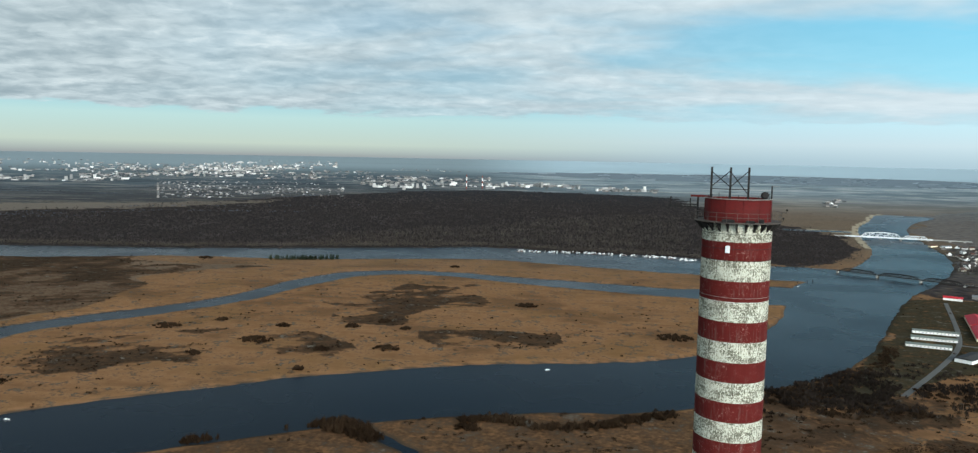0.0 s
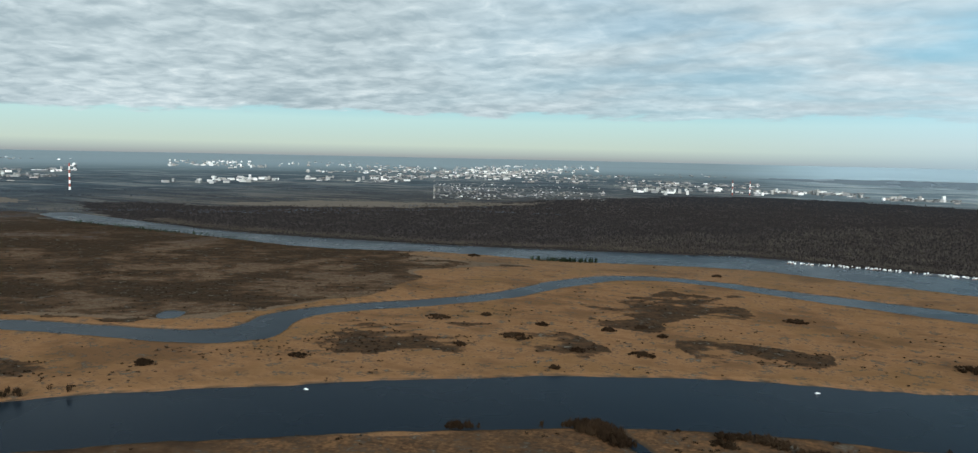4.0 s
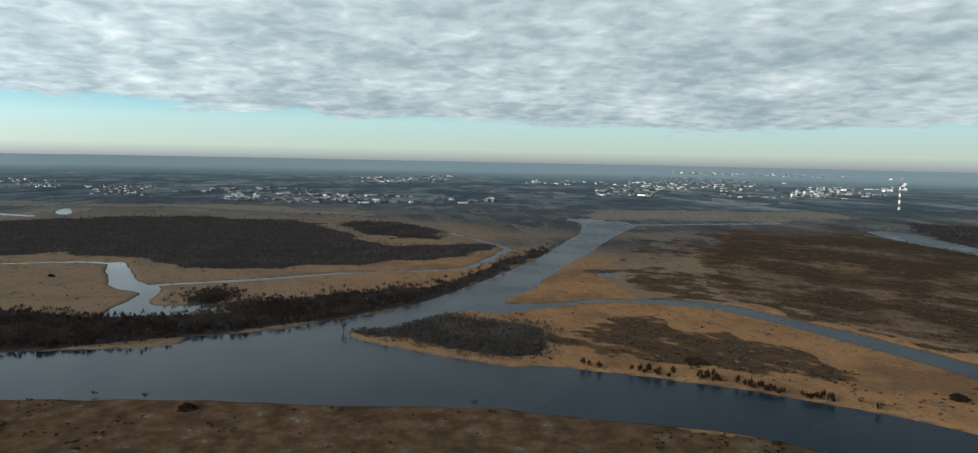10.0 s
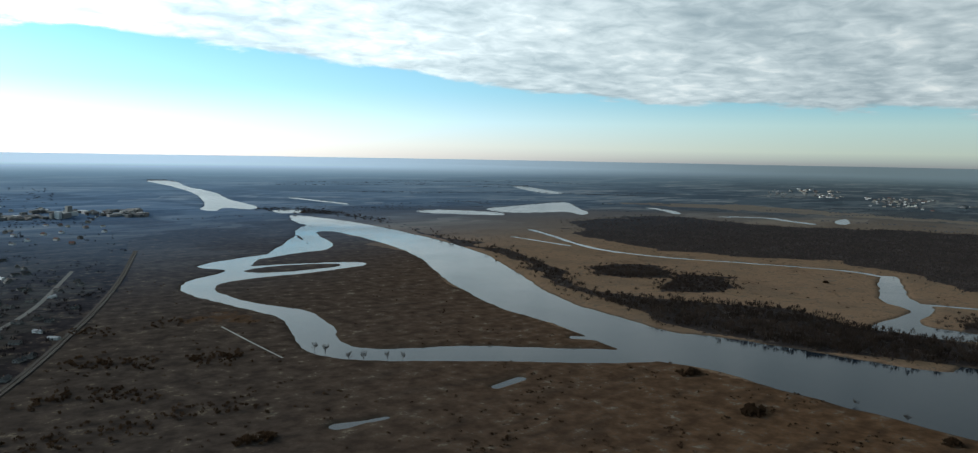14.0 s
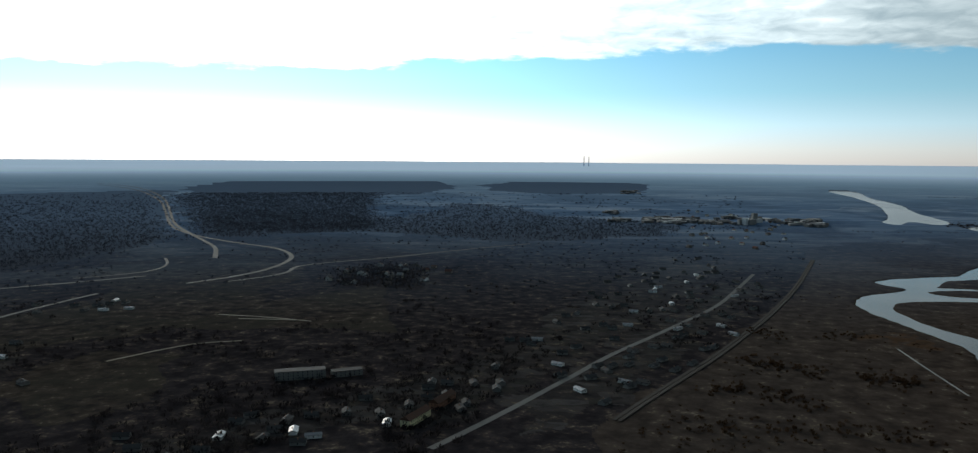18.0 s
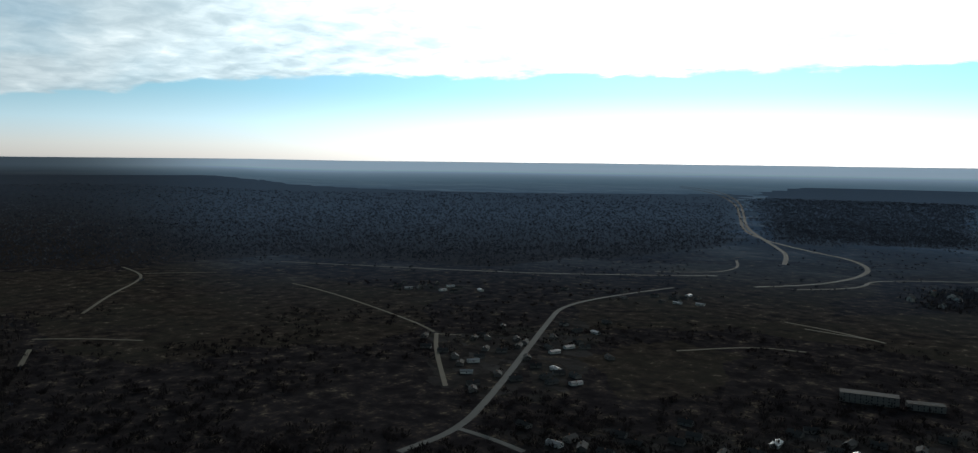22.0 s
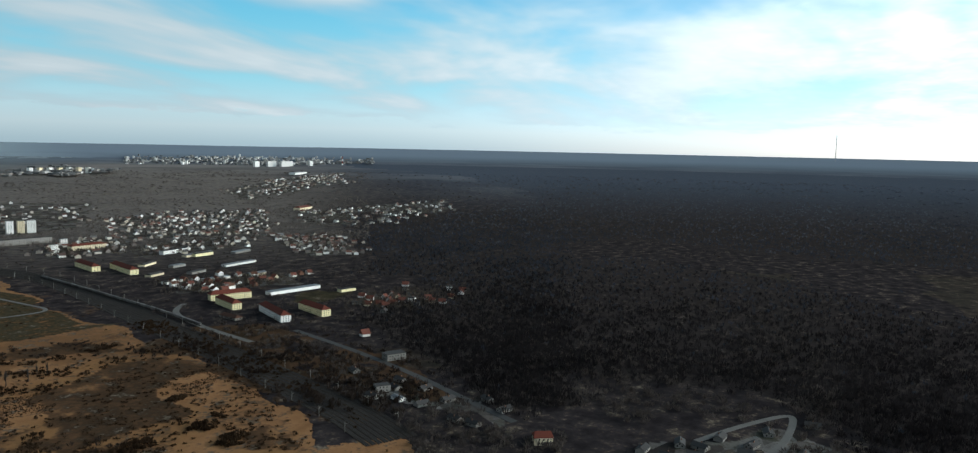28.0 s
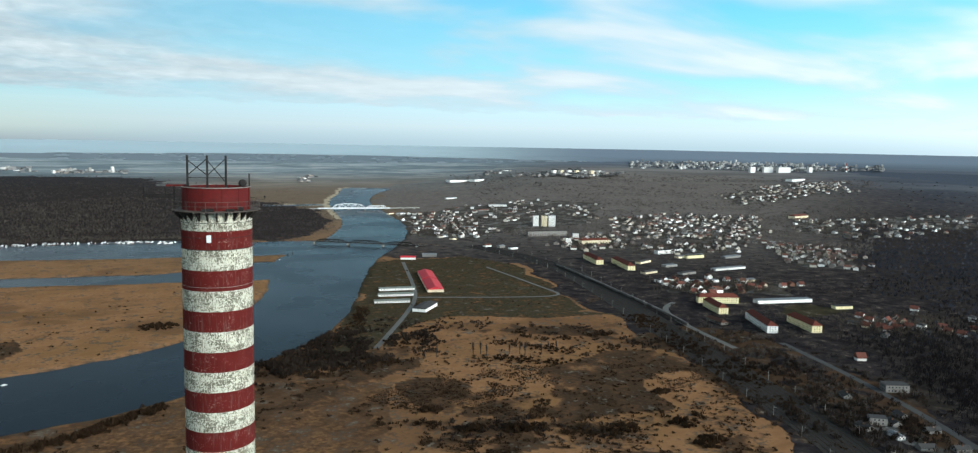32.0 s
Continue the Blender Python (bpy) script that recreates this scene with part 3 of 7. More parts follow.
WATERS = {
    "main_river": [(1367, 3651, 240), (1204, 3348, 155), (1002, 2888, 152), (907, 2488, 165), (821, 2120, 174), (708, 1859, 189), (600, 1682, 186),
        (453, 1470, 200), (384, 1262, 149), (321, 1101, 139), (224, 949, 144), (117, 860, 141), (38, 816, 183), (-96, 786, 169), (-231, 729, 164),
        (-369, 642, 155), (-630, 432, 139), (-705, 342, 140), (-737, 274, 161), (-786, 170, 171)],
    "west_river": [(-894, -167, 264), (-874, -313, 198), (-880, -473, 165), (-863, -514, 172), (-851, -550, 148),
        (-880, -663, 111), (-929, -880, 130), (-1059, -1115, 165), (-1240, -1412, 171), (-1351, -1757, 171), (-1411, -2068, 199),
        (-1458, -2375, 183), (-1510, -2620, 40)],
    "east_arm": [(-1101, -25, 74), (-1213, 68, 76), (-1380, 188, 124), (-1592, 286, 93), (-1850, 411, 95), (-2244, 580, 113), (-2479, 684, 122),
        (-2859, 826, 224), (-2994, 756, 135)],
    "middle_channel": [(339, 1425, 205), (186, 1403, 88), (61, 1432, 88), (-115, 1473, 76), (-310, 1539, 48), (-438, 1505, 62), (-495, 1445, 57),
        (-532, 1346, 68), (-532, 1342, 55), (-569, 1168, 59), (-663, 1037, 58), (-738, 943, 55), (-764, 871, 63), (-739, 802, 66), (-728, 739, 95),
        (-812, 689, 58), (-994, 643, 51), (-1153, 582, 45), (-1242, 538, 56), (-1267, 457, 44), (-1286, 368, 31), (-1237, 252, 30), (-1221, 165, 88)],
    "north_channel": [(488, 1707, 229), (339, 1736, 219), (213, 1789, 282), (75, 1812, 271), (-100, 1837, 206), (-226, 1893, 244), (-446, 1827, 213),
        (-657, 1759, 219), (-922, 1712, 142), (-1091, 1669, 171), (-1253, 1620, 207), (-1472, 1616, 159), (-1727, 1625, 110), (-2026, 1663, 135),
        (-2347, 1700, 160), (-2571, 1760, 125)],
    "side_basin": [(687, 2829, 60), (769, 2814, 60), (853, 2798, 60)],
    "creek": [(-208, 659, 14), (-187, 637, 14), (-165, 617, 14), (-138, 594, 14)],
    "pond_b": [(-558, -562, 10), (-599, -566, 10)],
    "pond_c": [(-368, -569, 8), (-416, -560, 8)],
    "inlet": [(-795, -653, 12), (-808, -632, 12)],
    "lagoon": [(-700, 10500, 1500), (1461, 10400, 4300), (3591, 9867, 4600), (5600, 8900, 2500)],
    "polder_ditch": [(-1441, -418, 20), (-1459, -387, 20), (-1487, -300, 20), (-1531, -208, 20), (-1588, -106, 20), (-1618, 9, 20), (-1632, 133, 20),
        (-1726, 201, 20), (-2023, 312, 20)],
    "polder_cut": [(-2023, 312, 14), (-2197, 265, 14), (-2503, 166, 14), (-2811, 59, 14)],
    "polder_creek": [(-1862, -1730, 20), (-1776, -1561, 20), (-1682, -1408, 20), (-1600, -1234, 20), (-1612, -1047, 20), (-1675, -906, 20),
        (-1726, -763, 20), (-1754, -649, 20), (-1723, -590, 20)],
    "polder_side": [(-1652, -1609, 14), (-1633, -1482, 14), (-1610, -1348, 14)],
    "far_channel": [(-2787, 846, 55), (-2831, 1062, 55), (-2878, 1295, 55), (-2931, 1523, 55)],
    "old_channel": [(-2968, -1657, 50), (-3099, -1541, 50), (-3002, -1391, 50), (-2940, -1273, 50)],
    "old_cut": [(-3158, -2149, 50), (-3100, -2020, 50), (-2952, -1873, 50)],
    "far_cut": [(-2077, -3635, 45), (-2071, -3388, 45), (-2060, -3106, 45)],
}
# Lakes, bends and pools by their banks.
POOLS = {
    "meander": [(-1471, -2385), (-1354, -2270), (-1252, -2165), (-1146, -1993), (-1073, -1795), (-1008, -1684), (-911, -1650), (-791, -1620),
        (-673, -1583), (-674, -1520), (-702, -1492), (-678, -1453), (-587, -1408), (-548, -1342), (-527, -1261), (-541, -1192), (-551, -1082),
        (-559, -1005), (-526, -928), (-492, -853), (-480, -799), (-496, -759), (-527, -726), (-571, -686), (-623, -641), (-682, -579), (-738, -530),
        (-785, -507), (-805, -554), (-771, -592), (-696, -672), (-633, -726), (-586, -747), (-559, -769), (-539, -794), (-544, -834), (-571, -888),
        (-593, -933), (-615, -1019), (-603, -1077), (-578, -1136), (-577, -1199), (-578, -1274), (-617, -1335)],
    "meander_bend": [(-586, -1305), (-620, -1341), (-691, -1362), (-810, -1350), (-937, -1367), (-984, -1393), (-981, -1433), (-931, -1462),
        (-828, -1497), (-749, -1504), (-741, -1540), (-778, -1592), (-838, -1596), (-969, -1645), (-1034, -1650), (-1089, -1699), (-1137, -1789),
        (-1199, -1945), (-1255, -2063), (-1306, -2027), (-1456, -2263), (-1352, -2231), (-1237, -2131), (-1149, -1978), (-1066, -1771),
        (-1020, -1705), (-800, -1639), (-685, -1591), (-714, -1499), (-658, -1424), (-576, -1388)],
    "far_reach": [(-2241, -6219), (-2465, -6100), (-2099, -5027), (-1985, -4336), (-1736, -3660), (-1667, -3312), (-1600, -3056), (-1508, -2993),
        (-1481, -3167), (-1342, -2937), (-1339, -3102), (-1443, -3243), (-1755, -4029), (-1889, -4474), (-2114, -5405)],
    "far_narrows": [(-1560, -2927), (-1681, -2890), (-1619, -2717), (-1509, -2723)],
    "basin": [(-1740, -601), (-1756, -567), (-1572, -500), (-1452, -443), (-1433, -403), (-1349, -386), (-1289, -387), (-1244, -368), (-1255, -307),
        (-1251, -259), (-1208, -255), (-1172, -314), (-1179, -363), (-1162, -406), (-1211, -424), (-1335, -412), (-1379, -426), (-1409, -483),
        (-1585, -550)],
    "lake_wide": [(-2412, -2544), (-2686, -2596), (-3053, -2685), (-3161, -2671), (-2816, -2314), (-2632, -2100), (-2491, -2033), (-2621, -2210),
        (-2470, -2241), (-2320, -2277), (-2339, -2404)],
    "lake_strip": [(-2060, -2598), (-2233, -2593), (-2326, -2319), (-2216, -2191), (-2104, -2335), (-2023, -2495)],
    "lake_far": [(-4481, -4398), (-4433, -4152), (-4042, -3543), (-3907, -3317), (-3732, -3334), (-4057, -3872)],
    "lake_end": [(-3213, -1293), (-3364, -1306), (-3053, -1168), (-3004, -1213)],
    "pool_a": [(-1584, 420), (-1605, 458), (-1581, 489), (-1544, 491), (-1526, 445)],
    "confluence": [(-1032, -276), (-1046, -213), (-1079, -148), (-1141, -77), (-1208, 7), (-1319, 87), (-1519, 195), (-1321, 204), (-1223, 177), (-1167, 68), (-1117, -6), (-1069, -53), (-1027, -53), (-965, 5), (-901, 88), (-852, 180), (-837, 268), (-695, 223), (-718, 146), (-732, 60), (-735, -13), (-746, -78), (-770, -208)],
    "pool_c": [(-924, 773), (-933, 809), (-895, 809), (-879, 772), (-895, 755)],
}
ISLET = [(-725, -1465), (-806, -1482), (-909, -1448), (-930, -1413), (-889, -1394), (-761, -1399), (-717, -1434)]
COVER = {
    "upland": [(-661, -1881), (-449, -1376), (-244, -980), (-124, -784), (-75, -698), (-60, -300), (530, 322), (612, 499), (675, 661), (803, 1009),
        (876, 1396), (865, 1620), (1401, 2573), (1904, 3626), (4000, 9000), (30000, 9000), (30000, -30000), (-4000, -30000), (-1500, -6000)],
    "wood_shore": [(183, 756), (201, 851), (288, 905), (365, 957), (452, 913), (438, 806), (364, 722), (266, 700)],
    "wood_hill": [(6318, -1574), (3676, -3824), (2488, -5186), (1066, -2213), (1012, -1955), (1174, -1224), (1660, -1001), (1728, -630),
        (1909, -436), (1913, -140), (1929, 168), (2056, 520), (1751, 666), (1520, 778), (1338, 866), (1643, 1136), (2440, 1246), (3083, 1092),
        (4268, 2175), (4837, 2892), (5090, 3501), (6718, 5107), (12736, 4830), (29989, 759), (20928, -4662), (8642, -4272)],
    "wood_low": [(1442, 738), (1694, 428), (1568, 136), (1330, -99), (1261, -311), (974, -250), (766, -170), (679, -55), (815, 69), (772, 195),
        (779, 298), (834, 429), (933, 381)],
    "wood_ridge": [(1931, -4303), (2650, -6759), (1864, -8965), (529, -2590), (725, -2312), (1048, -2439)],
    "wood_mid": [(410, -1579), (310, -1716), (235, -1579), (219, -1393), (345, -1414)],
    "scrub_island": [(-1604, 428), (-1299, 413), (-1228, 598), (-1020, 700), (-806, 767), (-835, 875), (-776, 1024), (-860, 1341), (-689, 1549),
        (-1031, 1550), (-1483, 1407), (-2284, 1567), (-2911, 1553), (-2384, 829)],
    "scrub_meadow": [(178, 671), (266, 700), (403, 815), (550, 817), (648, 786), (588, 575), (552, 449), (508, 385), (374, 467), (260, 559)],
    "green_field": [(638, 1362), (751, 1197), (699, 1004), (533, 1076), (576, 1207)],
    "green_field2": [(519, 1047), (666, 894), (682, 856), (500, 920), (441, 943)],
    "barracks_yard": [(532, 1435), (616, 1422), (513, 1152), (447, 1169)],
    "meadow_a": [(1797, -132), (1829, -418), (1642, -624), (1688, -848), (873, -447), (880, -341), (983, -305), (1316, -324), (1341, -153)],
    "meadow_b": [(1623, -559), (1338, -877), (1007, -917), (817, -744), (762, -589), (868, -478), (946, -396), (1255, -404)],
    "meadow_c": [(547, -728), (517, -921), (432, -892), (363, -713), (418, -628)],
    "meadow_d": [(783, -988), (743, -1206), (525, -1121), (289, -1445), (199, -1015), (351, -1022), (536, -1043), (637, -875)],
    "meadow_e": [(1065, -1870), (955, -2302), (52, -2523), (-101, -2160), (339, -1879), (539, -1715), (407, -1197), (556, -967)],
    "meadow_f": [(778, -2403), (431, -2427), (59, -2163), (185, -1833), (559, -1719)],
    "meadow_g": [(763, 486), (834, 424), (821, 330), (749, 343), (710, 428)],
    "meadow_h": [(5359, 2356), (5155, 1868), (4149, 1611), (3410, 1590)],
    "meadow_i": [(1557, 393), (1662, 117), (1534, 96), (1445, 341)],
    "sports_field": [(905, 776), (932, 732), (1020, 745), (1005, 797)],
    "scrub_west": [(-2657, 1159), (-2825, 1675), (-2302, 1633), (-1383, 1554), (-1082, 1586), (-806, 1416), (-764, 1085), (-787, 858), (-861, 766),
        (-1013, 728), (-1194, 653), (-1289, 558)],
    "wood_east": [(2252, 1619), (2419, 1307), (3537, 1282), (685, 233), (627, 274), (771, 434), (851, 556), (867, 605), (1073, 609), (1195, 704),
        (1170, 821), (1403, 884), (1570, 1107)],
    "shed_green": [(524, 1406), (624, 1454), (753, 1438), (816, 1343), (737, 1053), (677, 902), (493, 942), (432, 929), (344, 839), (293, 783),
        (273, 839), (385, 1048)],
    "riverside_ground": [(623, 1555), (982, 2240), (1124, 2944), (1601, 3968), (2271, 4336), (2691, 3376), (982, 1226), (816, 1343), (753, 1438),
        (645, 1471)],
    "rail_ground": [(902, 1485), (737, 1053), (672, 865), (639, 696), (580, 536), (482, 376), (531, 341), (684, 614), (826, 933), (1019, 1361)],
    "brown_marsh": [(-1517, -2648), (-1274, -2032), (-1166, -1440), (-924, -1032), (-857, -814), (-792, -559), (-777, -462), (-774, -357),
        (-780, -178), (-738, -15), (-699, 153), (-637, 309), (-447, 491), (-204, 646), (-83, 695), (100, 740), (200, 830), (300, 700), (100, 300),
        (0, -300), (95, -738), (46, -824), (-74, -1020), (-279, -1416), (-491, -1921), (-500, -3200), (-1350, -3200)],
    "brown_meadow": [(111, 665), (154, 748), (204, 849), (254, 837), (398, 820), (612, 909), (725, 824), (643, 630), (575, 453), (511, 338)],
    "wood_north": [(-3023, 2143), (-2844, 2294), (-2514, 2382), (-2191, 2643), (-2125, 2738), (-1964, 2846), (-1779, 3227), (-1647, 3714), (-1369, 4258), (-1206, 4755), (-691, 5149), (-209, 5145), (192, 5021), (480, 4789), (503, 4072), (672, 3018), (780, 2696), (820, 2512), (715, 2236), (548, 1878), (431, 1795), (248, 1964), (-250, 2091), (-548, 1911), (-989, 1790), (-1385, 1780), (-1540, 1716), (-1853, 1701), (-2159, 1743), (-2504, 1834)],
    "wood_west": [(-2118, -1847), (-2401, -1854), (-2747, -1853), (-2739, -1543), (-2669, -1287), (-2900, -1029), (-2941, -804), (-2963, -760),
        (-2873, -519), (-2861, -326), (-2618, -190), (-2191, -82), (-2077, 13), (-2091, 122), (-2104, 254), (-2003, 257), (-1805, 175), (-1792, 51),
        (-1713, -77), (-1729, -175), (-1649, -223), (-1627, -328), (-1642, -415), (-1607, -397), (-1749, -501), (-1828, -599), (-1899, -753),
        (-1744, -980), (-1713, -1153), (-1838, -1418)],
    "wood_belt": [(-1565, -2144), (-1446, -1654), (-1387, -1404), (-1232, -1117), (-1107, -852), (-1136, -737), (-1186, -639), (-1212, -533),
        (-1170, -419), (-1179, -334), (-1217, -243), (-1300, -297), (-1294, -220), (-1318, -134), (-1341, -51), (-1405, 29), (-1486, 121),
        (-1665, 214), (-1990, 352), (-2081, 437), (-2168, 510), (-1857, 374), (-1535, 197), (-1343, 89), (-1222, 7), (-1162, -78), (-1098, -150),
        (-1057, -215), (-1038, -236), (-995, -346), (-970, -425), (-961, -516), (-988, -658), (-1028, -791), (-1084, -921), (-1218, -1176),
        (-1339, -1419), (-1412, -1690)],
    "wood_cape": [(-1066, -53), (-1122, -11), (-1153, 50), (-1140, 111), (-1116, 180), (-1065, 216), (-972, 206), (-913, 178), (-926, 120),
        (-955, 63), (-1000, 5), (-1027, -40)],
    "wood_polder": [(-2851, -167), (-2760, 58), (-2462, 163), (-2245, 131), (-2292, 14), (-2547, -95)],
    "wood_copse_a": [(-1296, -1016), (-1403, -1011), (-1431, -921), (-1351, -846), (-1236, -952)],
    "wood_copse_b": [(-1257, -830), (-1405, -864), (-1463, -798), (-1336, -714), (-1191, -773)],
    "wood_copse_c": [(-1315, -323), (-1410, -294), (-1370, -256), (-1294, -259), (-1266, -301)],
    "wood_south": [(18570, -4644), (7577, -3212), (5059, -3324), (3737, -3888), (3061, -3842), (2535, -3753), (1962, -3771), (1600, -3164),
        (1049, -2099), (1017, -1797), (1054, -1567), (1301, -1509), (1268, -1322), (1452, -1199), (1773, -981), (1872, -866), (1938, -476)],
    "wood_motorway": [(2597, -5724), (2839, -7238), (2499, -8830), (1894, -8903), (551, -2635), (724, -2310), (832, -2231), (1002, -2286),
        (1446, -3080), (1738, -3663)],
    "wood_plain": [(932, -2305), (1156, -2594), (1447, -3252), (983, -3233), (567, -2914), (426, -3584), (389, -4058), (130, -3800), (-41, -3191),
        (-428, -2950), (-553, -3169), (-418, -2391), (-177, -2313), (78, -2244), (376, -2387), (677, -2523)],
    "wood_plain_far": [(2644, -5962), (2499, -7387), (1804, -7841), (1058, -7927), (581, -6071), (766, -4900), (1357, -4474), (1882, -4238)],
    "wood_plain_east": [(429, -6607), (22, -8266), (-622, -8121), (-1015, -7022), (-791, -5466), (-186, -5079), (274, -5532)],
    "wood_narrows": [(-1584, -3013), (-1734, -2882), (-1664, -2383), (-1565, -2144), (-1665, -2568), (-1556, -2706)],
    "scrub_a": [(-429, 1148), (-406, 1266), (-370, 1374), (-282, 1397), (-199, 1317), (-166, 1265), (-202, 1202), (-295, 1170), (-331, 1122),
        (-394, 1107)],
    "scrub_b": [(-590, 752), (-624, 828), (-619, 877), (-547, 910), (-478, 907), (-441, 867), (-441, 823), (-416, 788), (-468, 777), (-511, 732)],
    "scrub_c": [(-433, 934), (-419, 982), (-377, 965), (-334, 939), (-303, 896), (-347, 887), (-405, 875)],
    "scrub_d": [(-247, 1052), (-200, 1084), (-39, 1099), (31, 1074), (13, 997), (-72, 946), (-188, 937)],
    "scrub_e": [(-622, 770), (-645, 853), (-586, 919), (-520, 993), (-497, 934), (-517, 814), (-553, 709)],
    "scrub_near": [(-1155, 306), (-1137, 417), (-999, 513), (-878, 536), (-813, 558), (-809, 493), (-846, 411), (-911, 300), (-955, 252)],
    "scrub_cape": [(-1063, 225), (-1102, 289), (-1048, 397), (-969, 470), (-902, 519), (-851, 517), (-818, 398), (-872, 291), (-965, 237)],
    "scrub_near_east": [(-514, -1169), (-542, -1122), (-547, -1002), (-503, -896), (-468, -941), (-454, -1035)],
    "pale_fields": [(-2637, 2497), (-2429, 2978), (-1778, 3281), (-1481, 3635), (-1672, 3032), (-2151, 2638)],
    "pale_fields_west": [(-3514, 948), (-3672, 1360), (-3576, 2149), (-3244, 2119), (-2985, 1538), (-3031, 1121), (-3041, 819)],
    "pale_polder": [(-3264, -2521), (-3431, -1863), (-3523, -965), (-3224, -421), (-2943, -91), (-3184, -100), (-3663, -603), (-3672, -1306),
        (-3831, -2081)],
}
WAYS = {
    "village_street": [(83, -617), (42, -684), (-40, -832), (-92, -933), (-136, -1002), (-221, -1139), (-300, -1269), (-369, -1428), (-458, -1638)],
    "valley_street": [(476, -393), (480, -464), (523, -547), (598, -675), (719, -879), (777, -980), (778, -1121), (748, -1280)],
    "street_fork": [(482, -466), (443, -469), (405, -466)],
    "motorway_a": [(3595, -6202), (2924, -5611), (2126, -4353), (1552, -3232), (1259, -2635), (1022, -2266), (884, -2060), (812, -1939),
        (742, -1759)],
    "motorway_b": [(3430, -5937), (2769, -5268), (2013, -4085), (1478, -3044), (1186, -2468), (964, -2202), (803, -2068), (659, -1969), (580, -1836),
        (556, -1724), (557, -1601), (582, -1506), (647, -1402)],
    "cross_road": [(1542, -930), (1348, -1043), (1123, -1170), (949, -1299), (764, -1480)],
    "cross_road2": [(584, -1428), (496, -1538), (524, -1667), (329, -1821), (200, -1981), (10, -2157)],
    "ramp_small": [(854, -1746), (789, -1629), (786, -1521), (886, -1436)],
    "track_a": [(773, -704), (710, -645), (584, -545)],
    "track_a2": [(770, -701), (741, -721)],
    "track_b": [(1687, -640), (1551, -628), (1466, -580), (1378, -505), (1229, -406)],
    "track_b2": [(1566, -634), (1528, -694), (1486, -749)],
    "track_c": [(1045, -284), (969, -253)],
    "hill_street": [(639, 107), (692, 81), (749, 44), (735, 37), (664, 41), (633, 52)],
    "field_lane": [(493, -855), (435, -949), (376, -970)],
    "field_lane2": [(473, -1130), (399, -1120), (321, -1095)],
    "shore_road": [(605, 1411), (524, 1176), (477, 1061), (395, 934), (322, 829)],
    "yard_road": [(487, 1082), (585, 1038), (675, 1003), (709, 1010), (713, 1060), (731, 1297)],
    "embankment": [(829, 884), (787, 859), (757, 811), (729, 728), (709, 646)],
    "main_street": [(782, 640), (734, 508), (691, 410), (639, 316), (609, 258)],
    "rail_line": [(-661, -1881), (-449, -1376), (-244, -980), (-124, -784), (-75, -698)],
    "rail_yard": [(862, 1583), (891, 1281), (803, 1009), (716, 781), (675, 661), (612, 499), (570, 392), (530, 322)],
    "boardwalk": [(-463, -999), (-445, -802)],
    "north_bank": [(337, 1870), (232, 1956), (81, 1988), (-108, 1985), (-246, 2057), (-481, 1970), (-709, 1900), (-1000, 1811), (-971, 1801),
        (-1140, 1773), (-1337, 1755), (-1558, 1735), (-1822, 1727), (-2144, 1787)],
    "train_line": [(865, 1252), (825, 1083), (795, 962), (768, 857), (732, 743)],
    "marina_quay": [(-182, 1963), (-107, 1958), (-28, 1968), (80, 1949), (170, 1938), (251, 1890)],
    "bank_trees": [(-850, 229), (-835, 252), (-828, 284), (-815, 310), (-803, 349), (-779, 365), (-768, 387), (-751, 395), (-729, 430), (-714, 432),
        (-703, 451), (-687, 468)],
    "track_d": [(1264, -786), (1162, -786), (964, -753), (838, -727), (781, -707)],
    "track_e": [(1101, -303), (1065, -350), (999, -402)],
    "farm_lane": [(432, -1104), (389, -1104), (331, -1101)],
}
